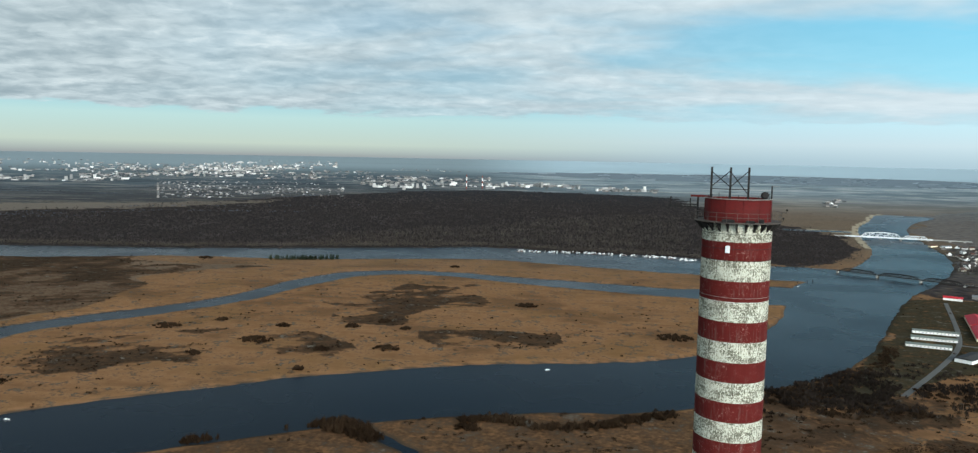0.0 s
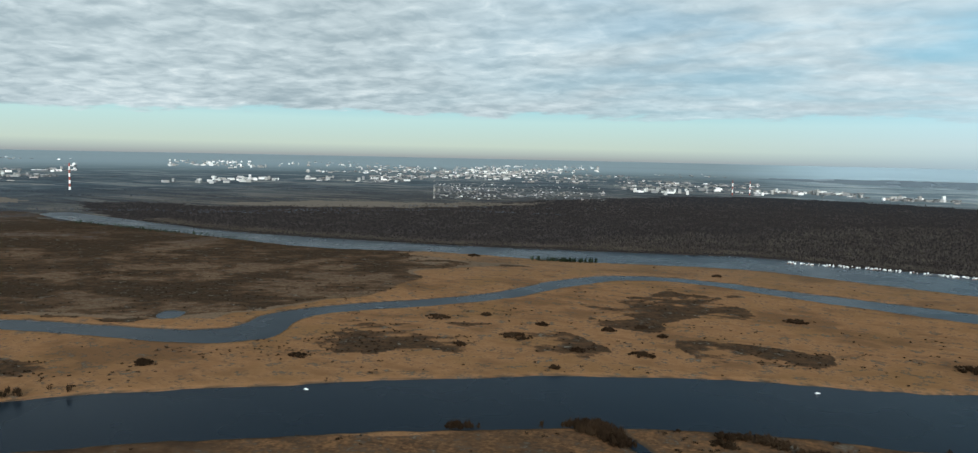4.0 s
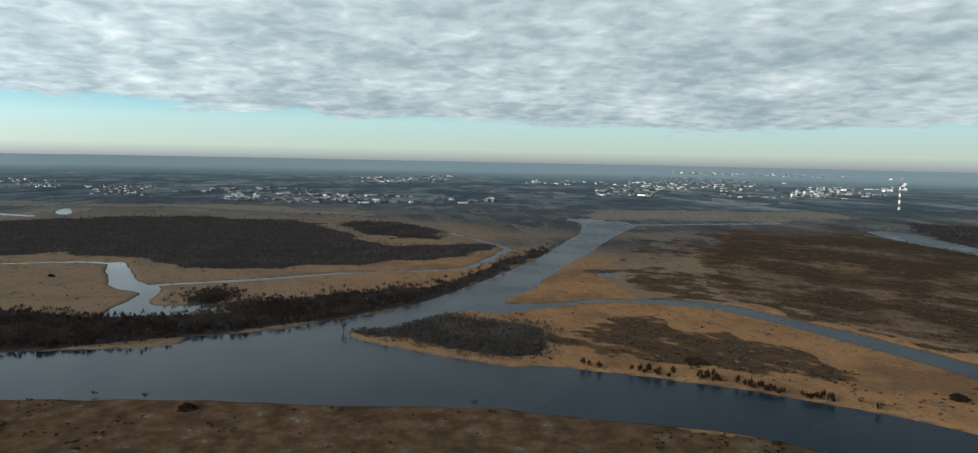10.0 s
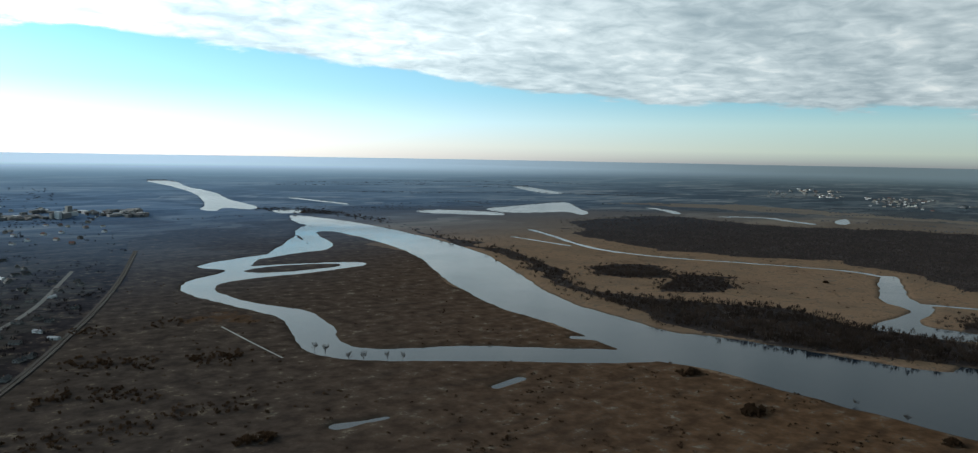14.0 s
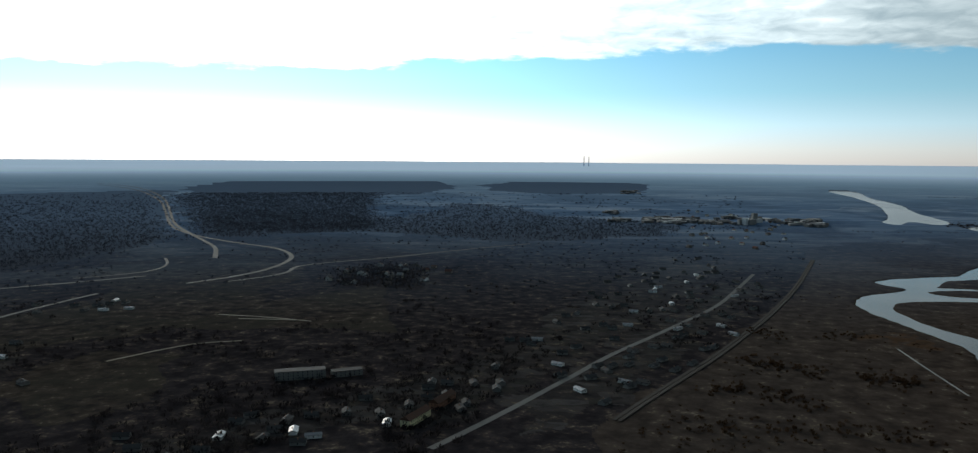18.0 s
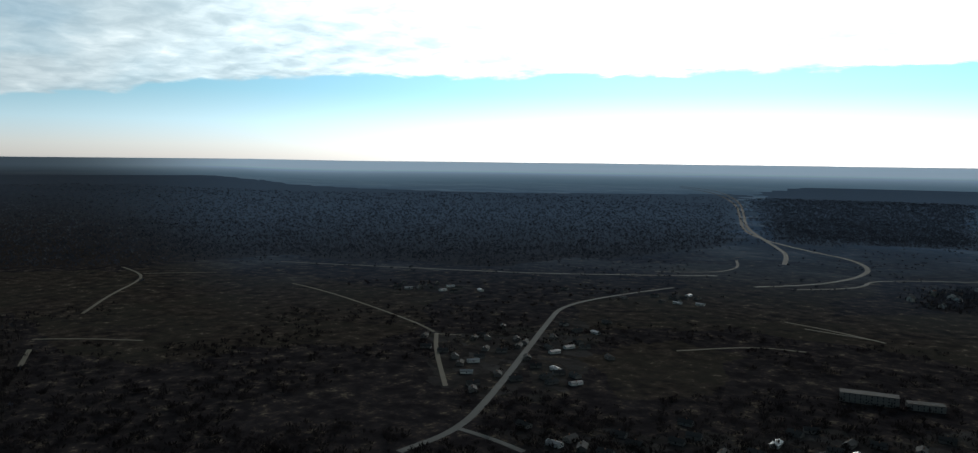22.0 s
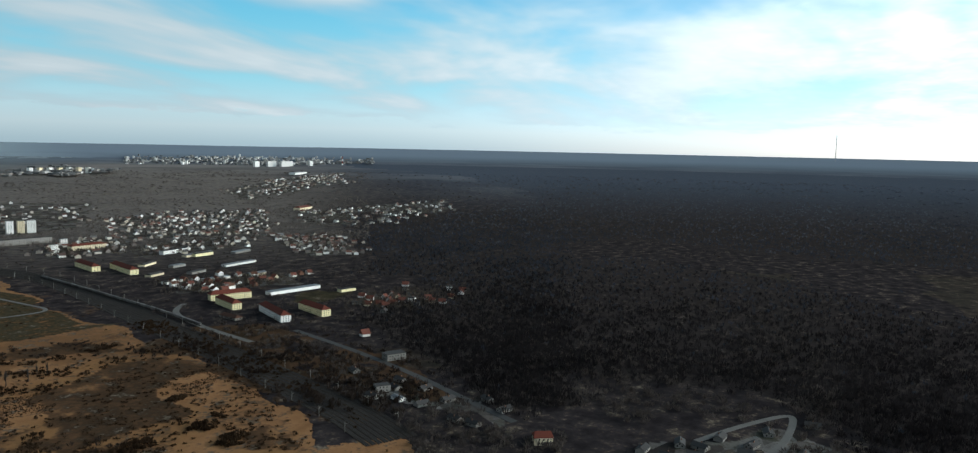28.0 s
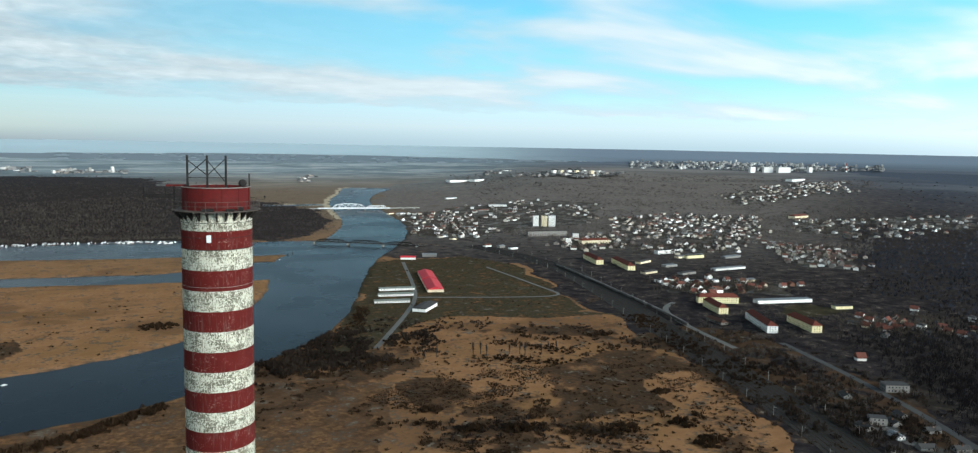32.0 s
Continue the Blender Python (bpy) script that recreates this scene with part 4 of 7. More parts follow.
QUARTERS = {
    "town_mid": [(984, 2330), (1400, 2590), (1723, 2655), (1883, 2450), (1422, 1877), (1117, 1812), (907, 1674), (815, 1846)],
    "town_slope": [(1604, 2017), (1939, 2023), (2093, 1856), (1597, 1412), (1421, 1479), (1308, 1591)],
    "town_upper": [(2512, 2436), (4067, 2967), (3147, 2260), (2335, 2166)],
    "town_edge": [(1576, 1353), (1657, 1198), (1408, 1001), (1333, 1032)],
    "town_wood": [(2131, 1733), (2881, 1547), (2453, 1330), (1913, 1292), (1837, 1470)],
    "red_roofs": [(947, 1044), (1125, 933), (1038, 866), (886, 945)],
    "road_houses": [(976, 703), (1122, 615), (997, 540), (936, 640)],
    "works": [(1201, 1436), (1549, 1430), (1364, 1258), (1112, 1307)],
    "station": [(1113, 1596), (1338, 1654), (1151, 1398), (1014, 1452)],
    "riverside": [(929, 2200), (1180, 2268), (937, 1730), (799, 1809)],
    "lane_houses": [(682, 462), (646, 297), (585, 286), (633, 399)],
    "hill_lane": [(636, 133), (713, 1), (609, 5), (591, 129)],
    "village": [(18, -758), (-435, -1610), (-438, -1476), (-253, -1071), (-95, -795), (-15, -665), (20, -635)],
    "village_upper": [(191, -713), (36, -955), (-94, -1305), (-365, -1969), (-421, -1662), (-149, -1094), (-20, -860), (48, -695), (158, -673)],
    "village_far": [(-690, -3723), (-1014, -3064), (-675, -1983), (-397, -1963)],
    "valley_houses": [(778, -686), (724, -797), (702, -865), (515, -566), (552, -538)],
    "valley_side": [(702, -865), (698, -984), (465, -603), (487, -562)],
    "valley_end": [(1127, -951), (1004, -1004), (958, -958), (1065, -899)],
    "valley_road": [(788, -1130), (679, -1256), (625, -1178), (735, -1093)],
    "hamlet": [(424, -1597), (250, -1734), (158, -1431), (346, -1432)],
    "foot_houses": [(445, -506), (291, -639), (149, -724), (30, -899), (23, -749), (402, -472)],
    "far_village": [(-5468, -2011), (-5394, -1592), (-4221, -1245), (-4331, -1574)],
    "far_village_b": [(-6286, -2969), (-6333, -2493), (-5100, -2008), (-5085, -2358)],
    "far_works": [(-8282, -303), (-8947, 725), (-7080, 576), (-6531, -186)],
    "far_suburb": [(-8391, 1388), (-8054, 3790), (-5848, 2757), (-5840, 1625)],
}
HOMES = {'town_mid': 120, 'town_slope': 210, 'town_upper': 150, 'town_edge': 90, 'town_wood': 110, 'red_roofs': 28, 'road_houses': 26, 'works': 34, 'station': 50, 'riverside': 55, 'lane_houses': 12, 'hill_lane': 16, 'village': 46, 'village_upper': 54, 'village_far': 34, 'valley_houses': 24, 'valley_side': 16, 'valley_end': 14, 'valley_road': 12, 'hamlet': 26, 'foot_houses': 36, 'far_village': 40, 'far_village_b': 30, 'far_works': 26, 'far_suburb': 60}
# azimuths, dips below the horizon, count and kind: 0 low and mixed, 1 dense town, 2 tall pale slabs, 3 small garden houses
CITY = [
    (39.73, 47.51, 0.97, 1.46, 45, 2), (41.99, 51.12, 1.71, 2.4, 34, 2), (18.76, 39.73, 0.79, 1.4, 150, 1), (20.27, 35.17, 1.41, 2.15, 110, 0), (18.27, 30.69, 2.18, 3.27, 420, 3),
    (54.67, 61.48, 1.2, 2.3, 80, 1), (61.49, 74.83, 1.23, 2.58, 90, 0), (30.81, 39.76, 1.38, 2.19, 70, 1), (20.47, 30.79, 0.93, 1.88, 210, 1), (21.33, 27.62, 0.92, 1.52, 40, 2),
    (7.65, 20.47, 1.28, 2.46, 150, 0), (7.64, 16.03, 2.15, 2.56, 25, 2), (-4.4, 7.65, 2.04, 2.58, 80, 1), (85.34, 93.7, 1.48, 2.09, 60, 0), (56.18, 72.53, 1.38, 2.09, 90, 0),
    (50.12, 69.53, 0.75, 0.95, 90, 1), (82.69, 104.66, 2.52, 3.56, 60, 0), (40.41, 48.93, 0.89, 1.33, 40, 2), (78.2, 80.01, 1.77, 1.96, 6, 2), (106.2, 109.62, 2.4, 2.97, 110, 3),
    (111.8, 116.27, 2.04, 2.57, 40, 3), (99.38, 101.32, 2.98, 3.19, 8, 2), (91.61, 101.34, 2.51, 3.33, 40, 0), (303.82, 320.2, 1.31, 1.95, 300, 1), (306.0, 318.5, 1.34, 1.80, 120, 2),
    (320.18, 324.67, 2.69, 3.19, 40, 0), (323.78, 330.7, 2.16, 3.27, 60, 0), (342.7, 344.06, 2.58, 3.25, 12, 0), (160.12, 161.47, 3.66, 4.43, 20, 0), (160.12, 171.76, 4.18, 4.64, 60, 0),
    (163.7, 165.06, 4.41, 4.59, 5, 2), (172.36, 174.8, 1.65, 4.6, 20, 0),
]


# ---- land ----
def lattice(ix, iy, seed):
    h = (ix.astype(np.int64) * 374761393 + iy.astype(np.int64) * 668265263 + seed * 974711) & 0xFFFFFFFF
    h = ((h ^ (h >> 13)) * 1274126177) & 0xFFFFFFFF
    return ((h ^ (h >> 16)) & 0xFFFF) / 65535.0


def rough(x, y, size, seed=0):
    """Smooth value noise, 0 to 1, with lumps of about that size in metres."""
    u, v = x / size, y / size
    ix, iy = np.floor(u), np.floor(v)
    fu, fv = u - ix, v - iy
    fu, fv = fu * fu * (3 - 2 * fu), fv * fv * (3 - 2 * fv)
    a, b = lattice(ix, iy, seed), lattice(ix + 1, iy, seed)
    c, d = lattice(ix, iy + 1, seed), lattice(ix + 1, iy + 1, seed)
    return (a * (1 - fu) + b * fu) * (1 - fv) + (c * (1 - fu) + d * fu) * fv


def off_line(x, y, rows, reach=400.0):
    """Distance from a band of changing width, negative inside it; reach where it is far off."""
    out = np.full(x.shape, reach)
    for (ax, ay, aw), (bx, by, bw) in zip(rows, rows[1:]):
        pad = max(aw, bw) / 2 + reach
        near = (x > min(ax, bx) - pad) & (x < max(ax, bx) + pad) & (y > min(ay, by) - pad) & (y < max(ay, by) + pad)
        if not near.any():
            continue
        px, py = x[near] - ax, y[near] - ay
        dx, dy = bx - ax, by - ay
        k = np.clip((px * dx + py * dy) / (dx * dx + dy * dy + 1e-9), 0, 1)
        d = np.hypot(px - k * dx, py - k * dy) - (aw + (bw - aw) * k) / 2
        out[near] = np.minimum(out[near], d)
    return out


def within(x, y, ring):
    """True inside a closed outline."""
    ring = np.array(ring, float)
    lo, hi = ring.min(0), ring.max(0)
    near = (x > lo[0]) & (x < hi[0]) & (y > lo[1]) & (y < hi[1])
    px, py = x[near], y[near]
    inside = np.zeros(px.shape, bool)
    for (ax, ay), (bx, by) in zip(ring, np.roll(ring, -1, 0)):
        cross = (ay > py) != (by > py)
        inside ^= cross & (px < (bx - ax) * (py - ay) / (by - ay + 1e-12) + ax)
    out = np.zeros(x.shape, bool)
    out[near] = inside
    return out


def smooth(x, lo, hi):
    k = np.clip((x - lo) / (hi - lo), 0, 1)
    return k * k * (3 - 2 * k)


def rounded(rows, times=2):
    """Cut the corners of a line of control points."""
    p = np.array(rows, float)
    for _ in range(times):
        q = np.empty((2 * len(p), p.shape[1]))
        q[0], q[-1] = p[0], p[-1]
        q[1:-1:2], q[2:-1:2] = 0.75 * p[:-1] + 0.25 * p[1:], 0.25 * p[:-1] + 0.75 * p[1:]
        p = q
    return p


def closed(ring):
    """A closed outline with its corners cut once."""
    p = np.array(ring, float)
    q = np.roll(p, -1, 0)
    return np.stack([0.75 * p + 0.25 * q, 0.25 * p + 0.75 * q], 1).reshape(-1, 2)


def off_ring(x, y, ring, reach=250.0):
    """Distance from a closed outline, negative inside it."""
    rows = np.concatenate([ring, ring[:1]])
    d = np.maximum(off_line(x, y, [(u, v, 0.0) for u, v in rows], reach), 0)
    return np.where(within(x, y, ring), -d, d)


WATER_LINES = {k: rounded(v, 1) for k, v in WATERS.items()}
POOL_LINES = {k: closed(v) for k, v in POOLS.items()}
ISLET_LINE = closed(ISLET)


def shore(x, y):
    """Distance to the nearest water's edge, negative in the water, with small bays and spits."""
    d = np.full(x.shape, 400.0)
    for rows in WATER_LINES.values():
        d = np.minimum(d, off_line(x, y, rows))
    for ring in POOL_LINES.values():
        d = np.minimum(d, off_ring(x, y, ring))
    d = np.maximum(d, -off_ring(x, y, ISLET_LINE, 60.0))
    wave = (rough(x, y, 60, 3) - 0.5) * 7 + (rough(x, y, 17, 4) - 0.5) * 4
    return d + wave * np.clip(1 - np.abs(d) / 120, 0, 1)


def relief(x, y):
    """Height of the land without its waters: flats by the river, wooded hills to the east."""
    r = np.hypot(x, y)
    az = np.degrees(np.arctan2(-x, y)) % 360
    hills = smooth(az, 232, 262) * (1 - smooth(az, 282, 312))
    far = smooth(r, 2300, 9000)
    z = 206 * hills * far * (0.92 + 0.16 * rough(x, y, 1700, 6))
    z = z + 70 * smooth(az, 290, 308) * (1 - smooth(az, 322, 338)) * smooth(r, 2600, 4600) * (1 - 0.6 * smooth(r, 5200, 8000))
    z = z + 16 * smooth(r, 5000, 9000) * rough(x, y, 2600, 7)
    return z + 1.3 + 0.7 * rough(x, y, 90, 5)


def height(x, y, d=None):
    d = shore(x, y) if d is None else d
    return np.where(d > 0, np.minimum(relief(x, y), 0.1 + d * 0.22), np.maximum(-2.6, d * 0.25))


def mesh_of(name, verts, faces, mats, smooth_faces=False, uvs=None):
    """A mesh from arrays, quick for large counts."""
    verts, faces = np.asarray(verts, np.float32), np.asarray(faces, np.int32)
    me = bpy.data.meshes.new(name)
    side = faces.shape[1]
    me.vertices.add(len(verts)), me.loops.add(faces.size), me.polygons.add(len(faces))
    me.vertices.foreach_set("co", verts.ravel())
    me.loops.foreach_set("vertex_index", faces.ravel())
    me.polygons.foreach_set("loop_start", np.arange(0, faces.size, side, dtype=np.int32))
    if smooth_faces:
        me.polygons.foreach_set("use_smooth", np.ones(len(faces), bool))
    else:
        me.polygons.foreach_set("use_smooth", np.zeros(len(faces), bool))
    if uvs is not None:
        me.uv_layers.new(name="UVMap").data.foreach_set("uv", np.asarray(uvs, np.float32).ravel())
    for m in mats if isinstance(mats, (list, tuple)) else [mats]:
        me.materials.append(m)
    me.update(calc_edges=True)
    return me


def polar(angles, reaches):
    """Points and quads of a round sheet: rings of the given reaches."""
    a, r = np.meshgrid(angles, reaches)
    n, m = len(reaches), len(angles)
    i, j = np.meshgrid(np.arange(n - 1), np.arange(m), indexing="ij")
    k = (j + 1) % m
    quads = np.stack([i * m + j, (i + 1) * m + j, (i + 1) * m + k, i * m + k], -1).reshape(-1, 4)
    return (-np.sin(a) * r).ravel(), (np.cos(a) * r).ravel(), quads


DIPS = np.concatenate([np.arange(24.0, 13.0, -0.12), np.arange(13.0, 0.3, -0.05)])
REACHES = np.concatenate([[0.0, 60, 130, 200, 280, 360, 440, 500], EYE_Z / np.tan(np.radians(DIPS))])


def cover_of(x, y, keys, wander=1.0):
    """1 inside any of the named outlines, whose edges wander a little."""
    r = np.hypot(x, y)
    amp = np.clip(r / 30, 22, 90) * wander
    wx = x + (rough(x, y, 70, 11) - 0.5) * amp + (rough(x, y, 260, 12) - 0.5) * amp
    wy = y + (rough(x, y, 70, 13) - 0.5) * amp + (rough(x, y, 260, 14) - 0.5) * amp
    out = np.zeros(x.shape, bool)
    for key in keys:
        out |= within(wx, wy, COVER[key])
    return out


ALDER_STAND = [(-735, 1970), (-701, 2183), (-489, 2414), (-335, 2512), (-117, 2954), (127, 3241), (340, 3360), (256, 2030), (-82, 2112), (-254, 2121), (-556, 1937)]
# Bushy ground by the near shore, the railway and the meadow's edge: outline, count, height.
SHRUBS = [
    ([(193, 846), (252, 897), (317, 907), (383, 905), (418, 867), (378, 800), (314, 774), (256, 771), (204, 749), (169, 731)], 2400, 6.0),
    ([(613, 738), (629, 666), (592, 537), (546, 431), (578, 366), (634, 338), (732, 430), (752, 511), (779, 595), (775, 708), (719, 764)], 2600, 6.0),
    ([(247, 581), (296, 540), (368, 520), (407, 485), (406, 517), (364, 552), (302, 575)], 260, 4.5),
    ([(335, 957), (405, 957), (517, 881), (608, 823), (613, 738), (572, 774), (493, 839), (376, 849)], 420, 4.5),
]
SHORE_THICKET_A = [(-327, 578, 14), (-309, 606, 20), (-282, 632, 22), (-242, 649, 24), (-206, 633, 22), (-173, 607, 16)]
SHORE_THICKET_B = [(-113, 667, 10), (-78, 680, 12), (-32, 663, 12), (11, 675, 12), (39, 696, 14), (84, 725, 18)]
WOODS = [k for k in COVER if k.startswith("wood") and k != "wood_shore"]
MEADOWS = [k for k in COVER if k.startswith("meadow")]
SCRUBS = [k for k in COVER if k.startswith("scrub")]


def lumpy(x, y):
    """Uneven growth at several sizes, drawn out along the old river bends."""
    u, v = 0.8 * x + 0.6 * y, 1.7 * (0.8 * y - 0.6 * x)
    return 0.22 * rough(u, v, 11, 19) + 0.28 * rough(u, v, 24, 20) + 0.28 * rough(u, v, 62, 21) + 0.22 * rough(u, v, 160, 22)


def quarters_of_sky(x, y):
    """How far the painted haze is that of the southern plain towards the sun, the wooded hills or the lagoon shores."""
    az = np.degrees(np.arctan2(-x, y)) % 360
    return {"south": smooth(az, 108, 165) * (1 - smooth(az, 240, 258)), "hills": smooth(az, 240, 258) * (1 - smooth(az, 322, 336)), "slope": smooth(az, 300, 314),
            "lagoon": np.where(az > 180, smooth(az, 322, 337), 1 - smooth(az, 1, 11))}


def cover_ring(x, y, ring):
    amp = np.clip(np.hypot(x, y) / 45, 10, 60)
    wx = x + (rough(x, y, 70, 11) - 0.5) * amp + (rough(x, y, 260, 12) - 0.5) * amp
    wy = y + (rough(x, y, 70, 13) - 0.5) * amp + (rough(x, y, 260, 14) - 0.5) * amp
    return within(wx, wy, ring)


def build_ground():
    x, y, quads = polar(np.radians(np.arange(0, 360, 0.2)), REACHES[REACHES < 7600])
    d = shore(x, y)
    z = height(x, y, d)
    r = np.hypot(x, y)
    wood = cover_of(x, y, WOODS)
    scrub = cover_of(x, y, SCRUBS, 2.6)
    scrub &= ~(within(x, y, COVER["scrub_meadow"]) & (rough(x, y, 80, 57) < 0.62))
    for ring, _, _ in SHRUBS:
        scrub |= cover_ring(x, y, np.array(ring, float))
    heath = cover_of(x, y, ["scrub_west"], 1.5)
    me = mesh_of("ground", np.stack(placed(x, y, z), -1), quads, GROUND, True)
    az = np.degrees(np.arctan2(-x, y)) % 360
    patches = lumpy(x, y)
    broad = 0.25 * rough(x, y, 45, 23) + 0.4 * rough(x, y, 130, 24) + 0.35 * rough(x, y, 330, 25)
    flats = smooth(patches, 0.57, 0.74) * 0.32 * ~within(x, y, COVER["upland"]) * ~within(x, y, COVER["brown_marsh"])
    wood |= off_line(x, y, [(u, v, 150) for u, v in WAYS["north_bank"]]) < 0
    town = np.zeros(x.shape, bool)
    for ring in QUARTERS.values():
        town |= within(x + (rough(x, y, 50, 33) - 0.5) * 60, y + (rough(x, y, 50, 34) - 0.5) * 60, ring)
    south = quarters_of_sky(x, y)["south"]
    north = np.where(az > 180, smooth(az, 290, 320), 1 - smooth(az, 35, 65))
    polder = 1400 * smooth(az, 78, 98) * (az < 180)
    layers = {
        "wood": wood * 1.0,
        "scrub": np.maximum(np.maximum(scrub * 1.2 * smooth(0.5 * patches + 0.5 * broad, 0.42, 0.57), heath * (0.45 + 1.05 * smooth(0.55 * broad + 0.45 * patches, 0.39, 0.56))), flats),
        "town": town * 0.9,
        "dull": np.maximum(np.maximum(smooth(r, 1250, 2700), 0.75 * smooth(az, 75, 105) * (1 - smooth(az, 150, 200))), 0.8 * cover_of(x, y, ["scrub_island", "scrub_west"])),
        "upland": 1.6 * within(x + (rough(x, y, 60, 31) - 0.5) * 50, y + (rough(x, y, 60, 32) - 0.5) * 50, COVER["upland"]) + cover_of(x, y, ["riverside_ground", "rail_ground"]) * 1.6,
        "marsh": cover_of(x, y, ["brown_marsh"]) * 1.35 * np.maximum(0.55 * (r < 800), smooth(az, 25, 60) * (1 - smooth(az, 255, 305))) + cover_of(x, y, ["brown_meadow"]) * (0.02 + 0.3 * smooth(patches, 0.46, 0.64)),
        "meadow": cover_of(x, y, MEADOWS) * (0.65 + 0.6 * smooth(patches, 0.35, 0.6)),
        "green": cover_of(x, y, ["green_field", "green_field2", "barracks_yard", "sports_field", "shed_green"]) * 0.9,
        # share of painted haze, rising with distance, sooner towards the sun
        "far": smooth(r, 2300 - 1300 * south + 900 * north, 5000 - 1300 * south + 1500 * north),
        "plain": 0.95 * smooth(r + (rough(x, y, 300, 18) - 0.5) * 700, 1900 + polder, 2600 + polder) * np.where(az > 180, smooth(az, 346, 356), 1 - smooth(az, 150, 178)),
        "pale": cover_of(x, y, ["pale_fields", "pale_fields_west", "pale_polder"]) * 1.0,
        "sand": ((r > 2200) & (np.degrees(np.arctan2(-x, y)) % 360 > 340) & (d < 20) & (rough(x, y, 260, 17) > 0.5)) * 1.0,
        "bank": np.clip(1 - np.abs(d - 1.0) / 5.0, 0, 1) * 0.8,
    }
    layers.update(quarters_of_sky(x, y))
    for key, values in layers.items():
        me.attributes.new(key, "FLOAT", "POINT").data.foreach_set("value", np.asarray(values * (d > -8), np.float32))
    me.attributes.new("plan", "FLOAT_VECTOR", "POINT").data.foreach_set("vector", np.stack([x, y, z], -1).astype(np.float32).ravel())
    tagged(new("ground", me), "flat riverside land of dry tan reeds, brown scrub and dark winter woods", "ground", kind="structure")
    # the last plain before the horizon, its haze given by glow
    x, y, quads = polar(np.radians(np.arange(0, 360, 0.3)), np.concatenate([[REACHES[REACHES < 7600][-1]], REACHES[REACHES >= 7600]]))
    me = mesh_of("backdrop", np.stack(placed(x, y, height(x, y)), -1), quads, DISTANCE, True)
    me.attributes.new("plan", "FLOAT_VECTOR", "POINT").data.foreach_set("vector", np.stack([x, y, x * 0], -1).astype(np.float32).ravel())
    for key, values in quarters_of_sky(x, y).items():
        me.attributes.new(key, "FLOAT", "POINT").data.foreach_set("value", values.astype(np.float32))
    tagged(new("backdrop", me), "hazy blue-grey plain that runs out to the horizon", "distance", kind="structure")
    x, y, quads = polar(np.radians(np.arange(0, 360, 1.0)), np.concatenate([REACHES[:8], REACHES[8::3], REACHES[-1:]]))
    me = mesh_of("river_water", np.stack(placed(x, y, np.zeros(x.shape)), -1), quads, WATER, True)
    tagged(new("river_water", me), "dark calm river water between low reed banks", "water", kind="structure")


build_ground()


def twig_mesh(name, x, y, z, tall, wide, blades, mat, rng, lean=0.5, low=0.1, fat=1.0):
    """Bare crowns: each plant is a spray of slender blades that rise from its foot."""
    n = len(x)
    a = rng.uniform(0, 2 * np.pi, (n, blades))
    out = np.sqrt(rng.uniform(0.02, 1, (n, blades)))
    up = (1 - (1 - lean) * out ** 2) * rng.uniform(0.72, 1.05, (n, blades))
    foot = rng.uniform(low, 0.5, (n, blades))
    s = shrink(np.hypot(x, y))
    px, py, pz = placed(x, y, z)
    t, w = (tall * s)[:, None], (wide * s)[:, None]
    root = np.stack([px[:, None] + np.cos(a) * out * w * 0.35, py[:, None] + np.sin(a) * out * w * 0.35, pz[:, None] + up * t * foot - 0.4], -1)
    tip = np.stack([px[:, None] + np.cos(a) * out * w, py[:, None] + np.sin(a) * out * w, pz[:, None] + up * t], -1)
    turn = rng.uniform(0, 2 * np.pi, (n, blades))
    half = w * rng.uniform(0.06, 0.16, (n, blades)) * fat
    side = np.stack([np.cos(turn) * half, np.sin(turn) * half, rng.uniform(-0.3, 0.3, (n, blades)) * half], -1)
    mid = root * 0.4 + tip * 0.6
    verts = np.stack([root, mid + side, tip, mid - side * 0.8], 2).reshape(-1, 3)
    quads = np.arange(len(verts)).reshape(-1, 4)
    return mesh_of(name, verts, quads, mat)


def scatter(rng, count, ring, keep=None, pad=0.0):
    """Points spread over an outline evenly as the eye sees them: denser near, sparser far."""
    ring = np.array(ring, float)
    az, r = np.unwrap(np.arctan2(-ring[:, 0], ring[:, 1])), np.hypot(ring[:, 0], ring[:, 1])
    dip = 1 / r
    a = rng.uniform(az.min(), az.max(), count)
    q = 1 / rng.uniform(dip.min(), dip.max(), count)
    x, y = -np.sin(a) * q, np.cos(a) * q
    ok = cover_ring(x, y, ring)
    x, y = x + rng.normal(0, 9 + q / 150), y + rng.normal(0, 9 + q / 150)
    if keep is not None:
        ok &= keep(x, y)
    return x[ok], y[ok]


def woodland(name, x, y, tall, wide, blades, mat, label, rng, lean=0.5, cat="woods", fat=1.0, bank=3.0):
    d = shore(x, y)
    ok = d > bank
    x, y, d = x[ok], y[ok], d[ok]
    r = np.hypot(x, y)
    grow = np.clip(r / 2200, 1, 4)
    t = tall * rng.uniform(0.7, 1.25, len(x))
    w = wide * grow * rng.uniform(0.7, 1.2, len(x))
    return tagged(new(name, twig_mesh(name, x, y, height(x, y, d), t, w, blades, mat, rng, lean, fat=fat)), label, cat, kind="stuff")


